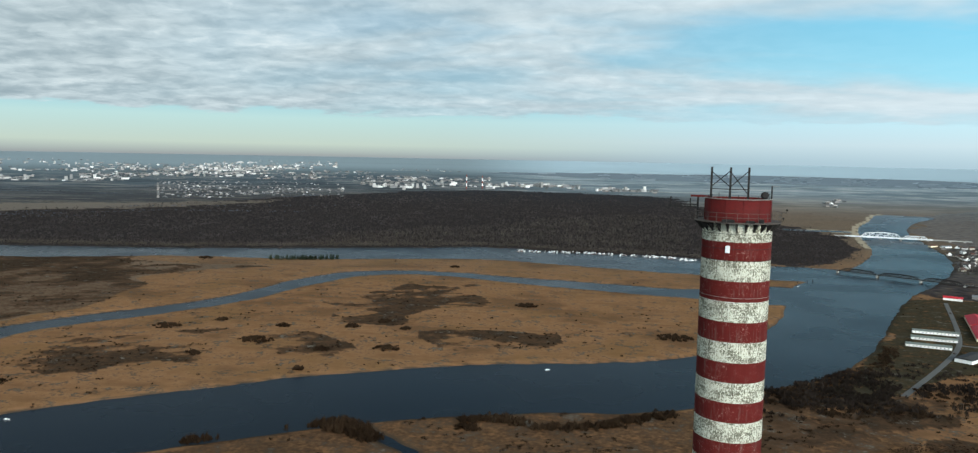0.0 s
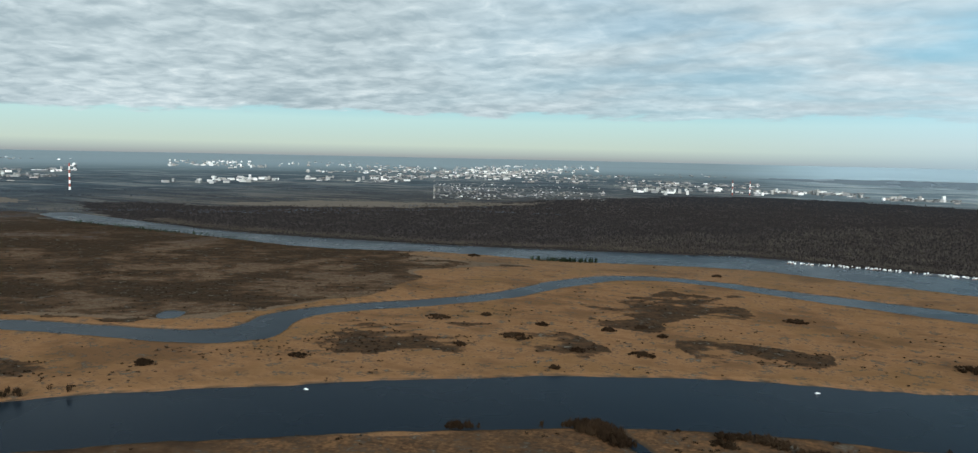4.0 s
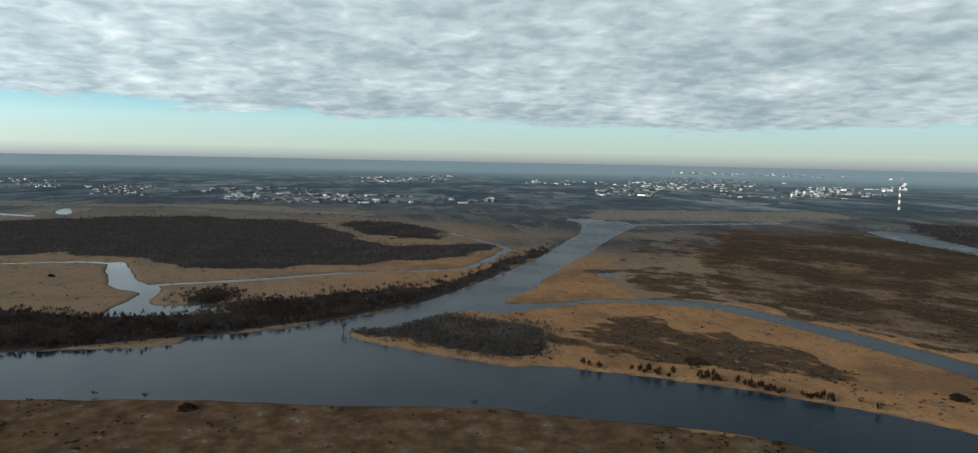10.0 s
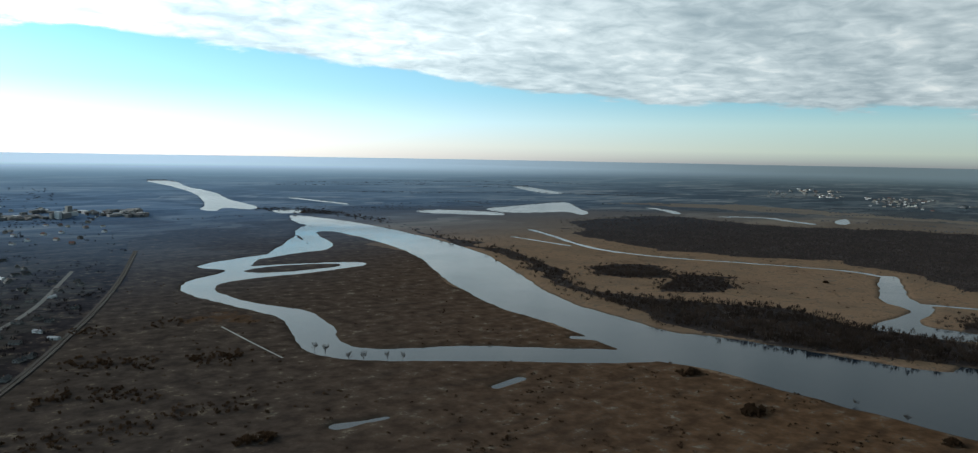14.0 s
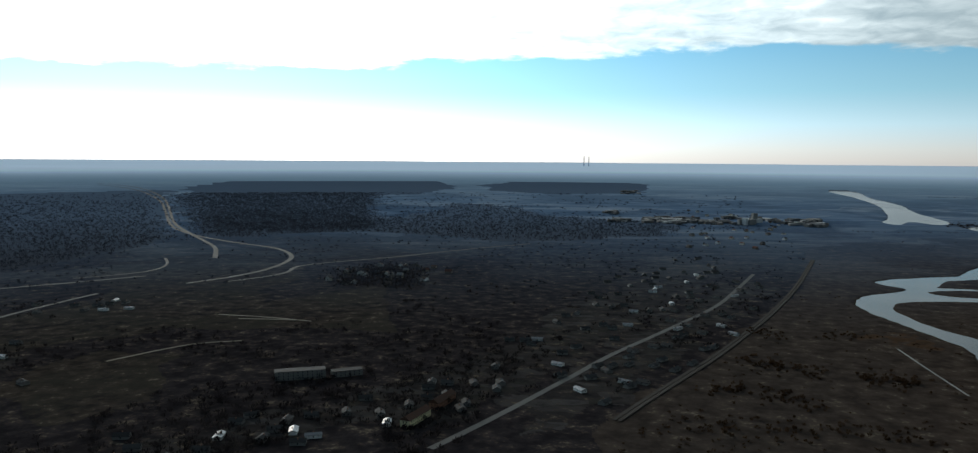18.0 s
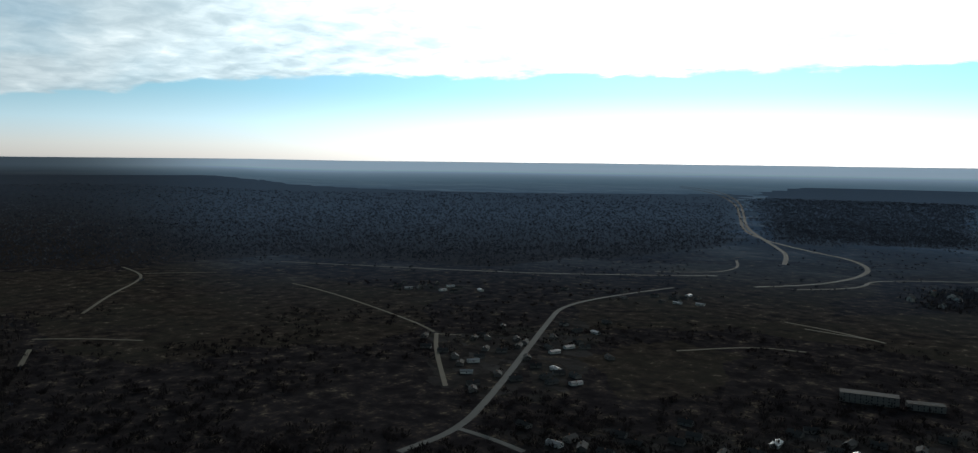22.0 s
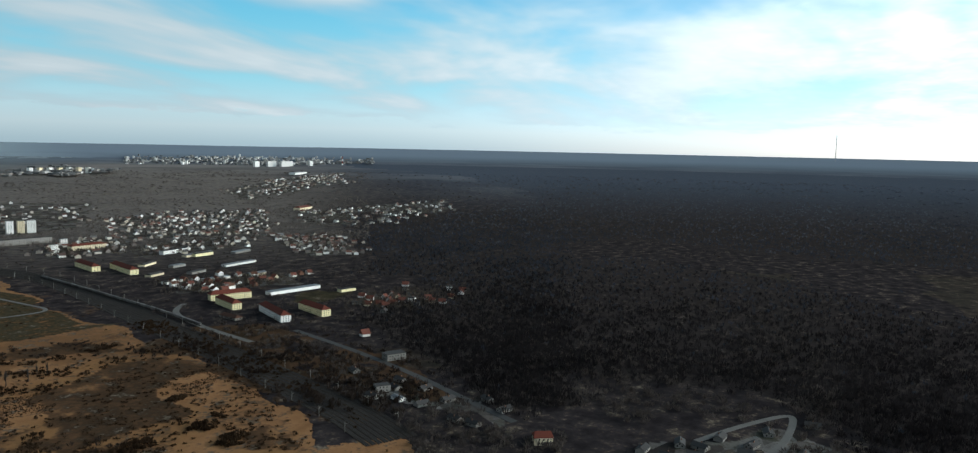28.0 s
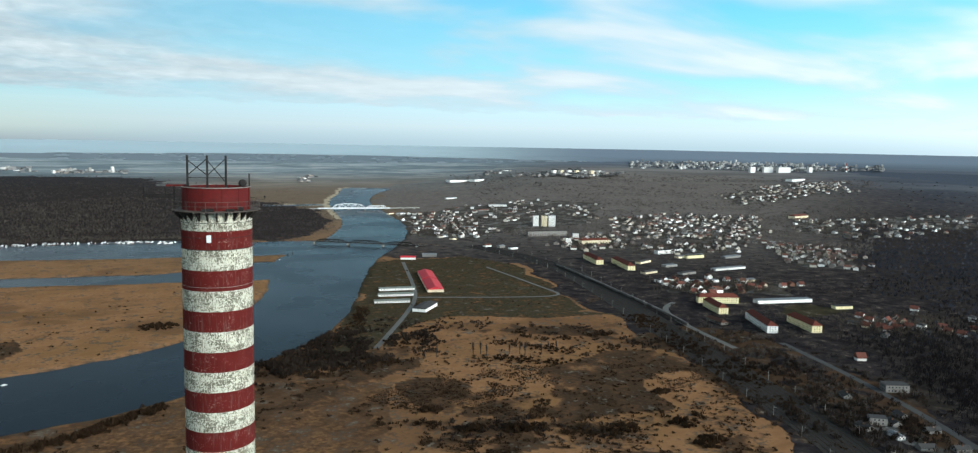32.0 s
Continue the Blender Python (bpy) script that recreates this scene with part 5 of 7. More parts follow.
def belt_points(rng, rows, count):
    """Points strewn along a band of changing width."""
    rows = np.array(rows, float)
    gaps = np.hypot(*np.diff(rows[:, :2], axis=0).T)
    k = np.interp(rng.uniform(0, gaps.sum(), count), np.concatenate([[0], np.cumsum(gaps)]), np.arange(len(rows)))
    i, f = np.minimum(k.astype(int), len(rows) - 2), (k % 1)[:, None]
    p = rows[i] * (1 - f) + rows[i + 1] * f
    across = rows[i + 1, :2] - rows[i, :2]
    across /= np.linalg.norm(across, axis=1)[:, None]
    s = rng.normal(0, 0.3, count) * p[:, 2]
    return p[:, 0] - across[:, 1] * s, p[:, 1] + across[:, 0] * s


def build_woods():
    rng = np.random.default_rng(4)
    per = {"wood_north": 26000, "wood_west": 15000, "wood_cape": 3200, "wood_hill": 34000, "wood_low": 12000, "wood_ridge": 9000, "wood_south": 16000, "wood_motorway": 9000,
           "wood_plain": 9000, "wood_mid": 1400, "wood_east": 9500, "wood_belt": 15000, "wood_polder": 2500, "wood_narrows": 2500, "wood_copse_a": 420, "wood_copse_b": 420, "wood_copse_c": 350}
    hill = ("wood_hill", "wood_low", "wood_ridge", "wood_mid", "wood_east")
    for key in WOODS:
        x, y = scatter(rng, per.get(key, 1500), COVER[key], keep=lambda u, v: np.hypot(u, v) < 5200)
        r, az = np.hypot(x, y), np.degrees(np.arctan2(-x, y)) % 360
        if key == "wood_cape":
            woodland("woods", x, y, 6.5, 3.6, 12, TWIGS, "low thicket of brown willow scrub", rng, 0.6)
        elif key in ("wood_belt", "wood_copse_a", "wood_copse_b", "wood_copse_c", "wood_narrows"):
            woodland("tree_belt", x, y, 10.0 if key == "wood_belt" else 7.0, 5.6, 14, BELT_TWIGS, "belt of dark bare trees along the river bank", rng, 0.6)
        elif key in hill or (120 < np.median(az) < 300):
            # twig tone by distance and bearing: painted shade near, painted haze far
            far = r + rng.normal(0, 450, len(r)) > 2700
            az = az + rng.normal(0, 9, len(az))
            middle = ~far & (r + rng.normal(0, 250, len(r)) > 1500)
            for these, mat in ((~far & ~middle, SHADED_TWIGS), (middle, HALF_HAZED_TWIGS), (far & (az < 246), HAZE_BLUE_TWIGS), (far & (az >= 246), HAZED_TWIGS)):
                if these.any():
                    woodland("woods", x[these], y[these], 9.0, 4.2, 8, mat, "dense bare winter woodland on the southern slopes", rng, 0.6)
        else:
            woodland("woods", x, y, 8.5, 4.2, 8, LIT_TWIGS, "dense bare winter woodland of grey-brown trees", rng, 0.6)
    x, y = belt_points(rng, [(u, v, 95) for u, v in WAYS["north_bank"]], 5200)
    woodland("bank_trees", x, y, 7.5, 3.4, 9, PALE_TWIGS, "pale leafless alders and reeds along the far bank", rng, 0.6)
    x, y = scatter(rng, 5200, ALDER_STAND)
    woodland("alder_stand", x, y, 11.0, 3.0, 9, PALE_TWIGS, "pale grey leafless alders before the darker wood", rng, 0.75)
    # broken hedges and thickets on the front meadow and the near shore
    for rows, count in (((461, 801, 20), (519, 715, 26), (638, 707, 18)), 130), (((307, 767, 18), (371, 767, 24), (439, 722, 26), (501, 666, 16)), 150), \
            (((235, 601, 16), (294, 561, 18), (350, 525, 20), (415, 480, 16)), 120), (((394, 591, 10), (350, 525, 14)), 40), (((467, 506, 14), (498, 489, 18)), 50), \
            (((170, 745, 40), (213, 810, 44), (263, 830, 46), (320, 854, 40), (361, 827, 30)), 330), (((221, 755, 30), (304, 775, 40), (379, 815, 34), (430, 889, 20)), 230), \
            (((184, 803, 24), (222, 844, 26), (284, 894, 26), (340, 948, 20), (388, 1046, 14)), 210), (((717, 836, 40), (662, 698, 50), (650, 602, 60), (576, 467, 50)), 420), \
            (((491, 869, 12), (523, 772, 16), (617, 767, 14)), 80), \
            (((-252, -938, 55), (-285, -899, 55), (-328, -864, 55)), 100), (((-122, -695, 55), (-192, -684, 55), (-259, -674, 55), (-348, -674, 55)), 120), (((-187, -812, 55), (-248, -779, 55), (-296, -759, 55)), 120), (((-358, -854, 55), (-442, -838, 55)), 110), (((-302, -1096, 55), (-371, -1045, 55), (-446, -1070, 55)), 90):
        x, y = belt_points(rng, rows, count)
        ok = rough(x, y, 30, 51) > 0.32
        woodland("thicket", x[ok], y[ok], 4.2, 3.2, 16, BRUSH, "broken thicket of dark bare bushes on the meadow", rng, 0.5, "bushes", 1.7)
    for ring, count, tall in SHRUBS:
        x, y = scatter(rng, count, ring, keep=clear_of_ways)
        ok = rough(x, y, 26, 54) > 0.3
        woodland("thicket", x[ok], y[ok], tall, 3.6, 16, BELT_TWIGS, "dark bare bushes on the damp edge of the meadow", rng, 0.5, "bushes", 1.4)
    # cut reed laid in short rows on the front meadow
    u, v = np.meshgrid(np.arange(-90, 90, 7.0), np.arange(-120, 120, 4.5))
    for cx, cy, turn in ((330, 640, 0.6), (430, 640, 1.0), (520, 600, 0.9), (300, 470, 0.7)):
        uu, vv = (u + rng.normal(0, 0.7, u.shape)).ravel() * 0.6, (v + rng.normal(0, 1.0, u.shape)).ravel() * 0.55
        x, y = cx + uu * np.cos(turn) - vv * np.sin(turn), cy + uu * np.sin(turn) + vv * np.cos(turn)
        ok = (rough(x, y, 18, 52) > 0.5) & (rough(x, y, 60, 53) > 0.42)
        woodland("reed_rows", x[ok], y[ok], 1.2, 1.7, 9, BRUSH, "short rows of dark cut reed on the meadow", rng, 0.3, "reeds", 1.8)
    # hedgerows and shelter belts on the far western plain
    xs, ys = [], []
    for k in range(90):
        a, q = np.radians(rng.uniform(20, 150)), EYE_Z / np.tan(np.radians(rng.uniform(2.0, 4.6)))
        turn, half = a + rng.normal(0, 0.35), rng.uniform(150, 600)
        s = rng.uniform(-half, half, 70)
        xs.append(-np.sin(a) * q + np.cos(turn) * s + rng.normal(0, 12, 70))
        ys.append(np.cos(a) * q + np.sin(turn) * s + rng.normal(0, 12, 70))
    woodland("hedgerows", np.concatenate(xs), np.concatenate(ys), 7.0, 4.0, 8, HAZED_TWIGS, "long dark hedgerows and shelter belts on the far plain", rng, 0.6)
    # willow scrub on the reed flats
    a = rng.uniform(0, 2 * np.pi, 60000)
    q = EYE_Z / np.tan(np.radians(rng.uniform(5.2, 23.5, 60000)))
    x, y = -np.sin(a) * q, np.cos(a) * q
    lumps = lumpy(x, y)
    flats = ~within(x, y, COVER["upland"])
    thick = cover_of(x, y, SCRUBS, 2.6)
    keep = flats & (((lumps > 0.62) & (rng.uniform(0, 1, len(x)) < 0.5)) | (thick & (lumps > 0.50) & (rng.uniform(0, 1, len(x)) < 0.9)) | (rng.uniform(0, 1, len(x)) < 0.02))
    woodland("willow_scrub", x[keep], y[keep], 2.2, 2.9, 12, BRUSH, "low brown willow bushes among dry reeds", rng, 0.45, "bushes", 1.7)
    # dark thickets on the near shore
    for rows, count in ((SHORE_THICKET_A, 320), (SHORE_THICKET_B, 90)):
        x, y = belt_points(rng, rows, count * 3)
        woodland("thicket", x, y, 9.5 if rows is SHORE_THICKET_A else 6.0, 3.4, 26, BRUSH, "dark leafless thicket on the near river bank", rng, 0.5, "bushes", 1.3, -5.0)
    # trees between the houses of the town
    xs, ys = [], []
    for key in ("town_mid", "town_slope", "town_upper", "town_edge", "town_wood", "red_roofs", "road_houses", "station", "riverside", "works"):
        u, v = scatter(rng, 900, QUARTERS[key], keep=clear_of_ways)
        xs.append(u), ys.append(v)
    woodland("town_trees", np.concatenate(xs), np.concatenate(ys), 8.0, 3.6, 13, PALE_TWIGS, "bare trees in the streets and gardens of the town", rng, 0.5, "trees")
    # thin woods on the slopes behind the town
    a = np.radians(rng.uniform(304, 339, 16000))
    q = EYE_Z / np.tan(np.radians(rng.uniform(2.7, 7.0, 16000)))
    x, y = -np.sin(a) * q, np.cos(a) * q
    ok = (0.5 * rough(x, y, 120, 55) + 0.5 * rough(x, y, 420, 56) > 0.49) & within(x, y, COVER["upland"]) & clear_of_ways(x, y)
    for ring in QUARTERS.values():
        ok &= ~within(x, y, ring)
    woodland("slope_woods", x[ok], y[ok], 8.5, 4.0, 8, SLOPE_TWIGS, "thin bare woods on the slopes behind the town", rng, 0.6)
    # gardens, hedges and copses of the uplands
    a = rng.uniform(0, 2 * np.pi, 60000)
    q = EYE_Z / np.tan(np.radians(np.where(rng.uniform(0, 1, 60000) < 0.3, rng.uniform(2.6, 6.0, 60000), rng.uniform(3.8, 23.5, 60000))))
    x, y = -np.sin(a) * q, np.cos(a) * q
    lumps = 0.2 * rough(x, y, 30, 41) + 0.4 * rough(x, y, 90, 42) + 0.4 * rough(x, y, 300, 43)
    open_land = cover_of(x, y, MEADOWS + ["sports_field", "green_field", "green_field2"])
    keep = within(x, y, COVER["upland"]) & np.where(open_land, lumps > 0.60, lumps > 0.47) & (rng.uniform(0, 1, len(x)) < 0.95) & clear_of_ways(x, y)
    # trees south of the eye get twigs with shade or haze in their colour
    for part_of, mat in ((keep & (y > 0), TWIGS), (keep & (y <= 0) & (np.hypot(x, y) < 1500), SHADED_TWIGS), (keep & (y <= 0) & (np.hypot(x, y) >= 1500), HALF_HAZED_TWIGS)):
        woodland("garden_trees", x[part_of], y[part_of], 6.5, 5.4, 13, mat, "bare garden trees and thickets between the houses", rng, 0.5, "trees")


CLUMPS = [(-565, 965, 17), (-415, 916, 20), (-323, 1016, 10), (-286, 1056, 8), (-99, 1216, 16), (-320, 888, 9), (-459, 838, 8), (-244, 907, 14), (-315, 800, 6), (-512, 1018, 7), (-413, 999, 8), (-247, 1017, 6), (-592, 693, 10), (-865, 362, 17), (-717, 585, 9), (-630, 1648, 14), (-726, 927, 8), (-976, 1630, 14), (-284, 1608, 9), (-842, 1603, 14), (-1528, -628, 6), (-1933, -302, 14), (-807, 131, 8), (-874, 362, 11), (-710, 580, 9), (-677, -339, 14), (-754, -455, 15), (-298, -582, 16), (-689, -346, 12), (-735, -187, 8), (-102, 653, 10), (112, 1040, 22), (15, 1409, 12), (416, 496, 14), (472, 484, 12), (513, 558, 8), (335, 536, 10), (302, 553, 10), (289, 610, 9), (461, 441, 14), (-1459, 92, 9)]


def build_clumps():
    """Single dark willow clumps that stand out on the reed islands, each a thing of its own."""
    rng = np.random.default_rng(77)
    for x, y, reach in CLUMPS:
        if shore(np.array([float(x)]), np.array([float(y)]))[0] < reach * 0.7:
            continue
        n = max(6, int(reach * 2.2))
        a, q = rng.uniform(0, 2 * np.pi, n), reach * np.sqrt(rng.uniform(0, 1, n))
        xs, ys = x + np.cos(a) * q * 1.15, y + np.sin(a) * q * 0.85
        tall = 6.5 * (1.1 - 0.65 * (q / reach) ** 2)
        me = twig_mesh("willow_clump", xs, ys, height(xs, ys), tall, np.full(n, 3.4), 22, BRUSH, rng, 0.5, fat=1.8)
        tagged(new("willow_clump", me), "rounded dark willow clump standing in dry reeds", "bush", "willow clumps", "stuff")


build_clumps()


def clear_of_ways(x, y):
    free = np.ones(x.shape, bool)
    for rows in WAYS.values():
        free &= off_line(x, y, [(p[0], p[1], 14) for p in rows], 60) > 0
    return free


build_woods()


# ---- chimney ----
def part(name, bm, mat, parent, label="", uv=False):
    """Links a bmesh as one mesh object under a thing or a part."""
    me = bpy.data.meshes.new(name)
    bm.to_mesh(me)
    bm.free()
    for m in mat if isinstance(mat, (list, tuple)) else [mat]:
        me.materials.append(m)
    ob = new(name, me)
    ob.parent = parent
    return tagged(ob, label) if label else ob


def thing(name, m, label, category, group="", kind=""):
    ob = new(name)
    ob.matrix_world = m
    ob.empty_display_size = 1
    return tagged(ob, label, category, group, kind)


def box(bm, lo, hi, bevel=0.0):
    vs = bmesh.ops.create_cube(bm, size=1.0)["verts"]
    size, mid = [b - a for a, b in zip(lo, hi)], [(a + b) / 2 for a, b in zip(lo, hi)]
    for v in vs:
        v.co = Vector([c * s + m for c, s, m in zip(v.co, size, mid)])
    if bevel:
        bmesh.ops.bevel(bm, geom=list({e for v in vs for e in v.link_edges}), offset=bevel, segments=1, affect="EDGES")
    return bm


def boxed(lo, hi, bevel=0.0):
    return box(bmesh.new(), lo, hi, bevel)


def rod(bm, a, b, radius, sides=6):
    a, b = Vector(a), Vector(b)
    turn = (b - a).to_track_quat("Z", "Y").to_matrix().to_4x4()
    bmesh.ops.create_cone(bm, cap_ends=True, segments=sides, radius1=radius, radius2=radius, depth=(b - a).length, matrix=Matrix.Translation((a + b) / 2) @ turn)
    return bm


def hoop(bm, radius, z, thick, sides=48, tall=None):
    """A closed ring of square section."""
    tall = thick if tall is None else tall
    rings = []
    for r, h in ((radius, z), (radius + thick, z), (radius + thick, z + tall), (radius, z + tall)):
        rings.append([bm.verts.new((r * math.cos(2 * math.pi * k / sides), r * math.sin(2 * math.pi * k / sides), h)) for k in range(sides)])
    for a, b in zip(rings, rings[1:] + rings[:1]):
        for k in range(sides):
            bm.faces.new((a[k], a[(k + 1) % sides], b[(k + 1) % sides], b[k]))
    return bm


def drum(bm, profile, sides=64, uv=True):
    """A turned shape from (radius, height) pairs, smooth, with UV in metres."""
    rings = [[bm.verts.new((r * math.cos(2 * math.pi * k / sides), r * math.sin(2 * math.pi * k / sides), z)) for k in range(sides)] for r, z in profile]
    layer = bm.loops.layers.uv.verify()
    for i, (a, b) in enumerate(zip(rings, rings[1:])):
        for k in range(sides):
            f = bm.faces.new((a[k], a[(k + 1) % sides], b[(k + 1) % sides], b[k]))
            f.smooth = True
            for loop, (kk, zz) in zip(f.loops, ((k, profile[i][1]), (k + 1, profile[i][1]), (k + 1, profile[i + 1][1]), (k, profile[i + 1][1]))):
                loop[layer].uv = (kk / sides * 2 * math.pi * 3.6, zz)
    return bm


def build_chimney():
    far, az = 88.0, radians(-10.15)
    c = thing("chimney", pose(-math.sin(az) * far, math.cos(az) * far, 1.2, 0, 0, math.degrees(az)),
              "tall concrete chimney with flaking red and white painted bands", "chimney")
    z0 = 1.2
    R = 3.62
    def wall(z):
        return R + max(0.0, (205 - z)) * 0.012
    shaft = [(wall(z) - 0.03, z - z0) for z in (1.0, 40, 80, 120, 160, 205, 233.2)]
    part("shaft", drum(bmesh.new(), shaft), CONCRETE, c, "plain weathered concrete lower shaft")
    top, step = 231.43, 2.165
    edges = [233.3, top] + [229.47 - step * k for k in range(24)]
    for k, (hi, lo) in enumerate(zip(edges, edges[1:])):
        red = k % 2 == 1
        part("band", drum(bmesh.new(), [(wall(lo), lo - z0), (wall((lo + hi) / 2), (lo + hi) / 2 - z0), (wall(hi), hi - z0)]), RED_PAINT if red else WHITE_PAINT, c,
             "flaking dark red painted band" if red else "flaking white painted band with bare grey patches")
    for z, thick, mat in ((232.25, 0.05, DARK_STEEL), (230.7, 0.035, DARK_STEEL), (225.55, 0.03, GREY_STEEL), (229.45, 0.05, DARK_STEEL)):
        part("hoop", hoop(bmesh.new(), R + 0.005, z - z0, thick, 64), mat, c, "iron hoop round the shaft")
    # red cap above the platform, in flat sheet panels
    cap = part("cap", drum(bmesh.new(), [(3.45, 233.5 - z0), (3.45, 235.85 - z0), (3.2, 235.9 - z0), (2.9, 235.9 - z0), (2.9, 234.5 - z0)]), RED_STEEL, c, "red sheet-metal cap")
    for k in range(12):
        a = 2 * math.pi * (k + 0.3) / 12
        x, y = 3.47 * math.cos(a), 3.47 * math.sin(a)
        part("seam", rod(bmesh.new(), (x, y, 233.52 - z0), (x, y, 235.84 - z0), 0.035, 5), RED_STEEL, cap)
    part("rim", hoop(bmesh.new(), 3.36, 235.86 - z0, 0.16, 64, 0.07), GREY_STEEL, cap, "pale rim of the cap")
    # platform on brackets
    deck = part("platform", hoop(bmesh.new(), 3.45, 233.42 - z0, 1.05, 64, 0.09), RUSTY_STEEL, c, "narrow steel gallery round the top")
    for k in range(26):
        a = 2 * math.pi * (k + 0.5) / 26
        bm = bmesh.new()
        pts = [(3.6, 233.40), (4.42, 233.40), (4.42, 233.28), (3.62, 232.45)]
        vs = [[bm.verts.new((r * math.cos(a) - s * math.sin(a), r * math.sin(a) + s * math.cos(a), z - z0)) for r, z in pts] for s in (-0.07, 0.07)]
        bm.faces.new(vs[0]), bm.faces.new(vs[1][::-1])
        for i in range(4):
            bm.faces.new((vs[0][i], vs[1][i], vs[1][(i + 1) % 4], vs[0][(i + 1) % 4]))
        part("bracket", bm, DARK_STEEL, deck)
        x, y = 4.45 * math.cos(a), 4.45 * math.sin(a)
        part("post", rod(bmesh.new(), (x, y, 233.5 - z0), (x, y, 234.5 - z0), 0.022, 5), RUSTY_STEEL, deck)
    for z in (234.02, 234.48):
        part("rail", hoop(bmesh.new(), 4.43, z - z0, 0.035, 52), RUSTY_STEEL, deck)
    # antenna frame on the cap
    rig = new("antenna_frame")
    rig.parent = c
    tagged(rig, "dark steel antenna frame with crossed braces")
    posts = [(-2.85, -0.4), (-0.88, -1.0), (0.98, -0.6)]
    zt, zb = 239.2 - z0, 235.6 - z0
    for x, y in posts:
        part("post", boxed((x - 0.11, y - 0.11, zb), (x + 0.11, y + 0.11, zt), 0.02), DARK_STEEL, rig)
    for (ax, ay), (bx, by) in zip(posts, posts[1:]):
        part("brace", rod(bmesh.new(), (ax, ay, zb + 1.5), (bx, by, zt - 0.35), 0.05), DARK_STEEL, rig)
        part("brace", rod(bmesh.new(), (ax, ay, zt - 0.5), (bx, by, zb + (1.5 if ax < -2 else 0.7)), 0.05), DARK_STEEL, rig)
        part("rail", rod(bmesh.new(), (ax, ay, zb + 1.25), (bx, by, zb + 1.25), 0.04), DARK_STEEL, rig)
    # low rail and stubs on the cap
    for k in range(9):
        a = math.pi * (1.08 + 0.84 * k / 8)
        x, y = 3.2 * math.cos(a), 3.2 * math.sin(a)
        part("stub", rod(bmesh.new(), (x, y, 235.9 - z0), (x, y, 236.2 - z0 + 0.15 * (k % 3)), 0.025, 5), DARK_STEEL, cap)
    # side boom with a canopy beam
    arm = new("boom")
    arm.parent = c
    tagged(arm, "steel lattice boom on the gallery's side")
    za = 234.75 - z0
    for dz, y in ((0, -0.25), (0, 0.25), (0.28, 0.0)):
        part("chord", rod(bmesh.new(), (-4.2, y, za + dz), (-7.1, y * 0.5, za + dz * 0.6 + 0.1), 0.06, 5), DARK_STEEL, arm)
    for k in range(8):
        x = -4.3 - 0.35 * k
        part("web", rod(bmesh.new(), (x, -0.22, za), (x - 0.35, 0.0, za + 0.25), 0.035, 4), DARK_STEEL, arm)
    part("post", rod(bmesh.new(), (-7.1, 0, za - 0.05), (-7.1, 0, za + 1.1), 0.09, 6), DARK_STEEL, arm)
    part("post", rod(bmesh.new(), (-5.0, 0, za), (-5.0, 0, za + 1.0), 0.07, 6), DARK_STEEL, arm)
    part("post", boxed((-4.3, -0.1, 233.4 - z0), (-4.1, 0.1, 236.0 - z0), 0.01), DARK_STEEL, arm)
    part("beam", boxed((-5.0, -0.12, 235.9 - z0), (-2.9, 0.12, 236.1 - z0), 0.01), RED_STEEL, arm, "red canopy beam")
    # lamp bracket, drum and lamps on the other side
    lamp = new("lamp_bracket")
    lamp.parent = c
    tagged(lamp, "bent steel bracket for a warning lamp")
    part("post", rod(bmesh.new(), (3.35, -0.4, 235.8 - z0), (3.35, -0.4, 237.3 - z0), 0.08, 6), DARK_STEEL, lamp)
    part("arm", rod(bmesh.new(), (3.35, -0.4, 237.28 - z0), (4.1, -0.4, 237.25 - z0), 0.035, 6), GREY_STEEL, lamp)
    bm = bmesh.new()
    bmesh.ops.create_cone(bm, cap_ends=True, segments=20, radius1=0.38, radius2=0.38, depth=0.5, matrix=Matrix.Translation((2.65, -0.9, 236.3 - z0)) @ pose(0, 0, 0, 80, 0, 20))
    bmesh.ops.bevel(bm, geom=[e for e in bm.edges if len(e.link_faces) == 2 and e.calc_face_angle(0) > 1], offset=0.07, segments=2, affect="EDGES")
    part("dish", bm, DARK_STEEL, lamp, "round dark red antenna drum")
    for x, y, z in ((4.95, -0.3, 234.75), (4.6, -0.9, 233.9), (3.75, -1.6, 232.2)):
        bm = rod(bmesh.new(), (x - 0.5, y, z - z0 - 0.25), (x, y, z - z0 - 0.25), 0.02, 5)
        rod(bm, (x, y, z - z0 - 0.28), (x, y, z - z0), 0.02, 5)
        bmesh.ops.create_uvsphere(bm, u_segments=10, v_segments=8, radius=0.11, matrix=Matrix.Translation((x, y, z - z0 + 0.05)))
        part("warning_lamp", bm, DARK_STEEL, lamp)
    a = radians(-103)
    bm = boxed((-0.22, -0.09, 230.3 - z0), (0.22, 0.09, 231.05 - z0), 0.02)
    bmesh.ops.transform(bm, matrix=Matrix.Translation((R * 1.02 * math.cos(a), R * 1.02 * math.sin(a), 0)) @ Matrix.Rotation(a + math.pi / 2, 4, "Z"), verts=bm.verts)
    part("box", bm, BOX_WHITE, c, "white equipment box bolted to the shaft")
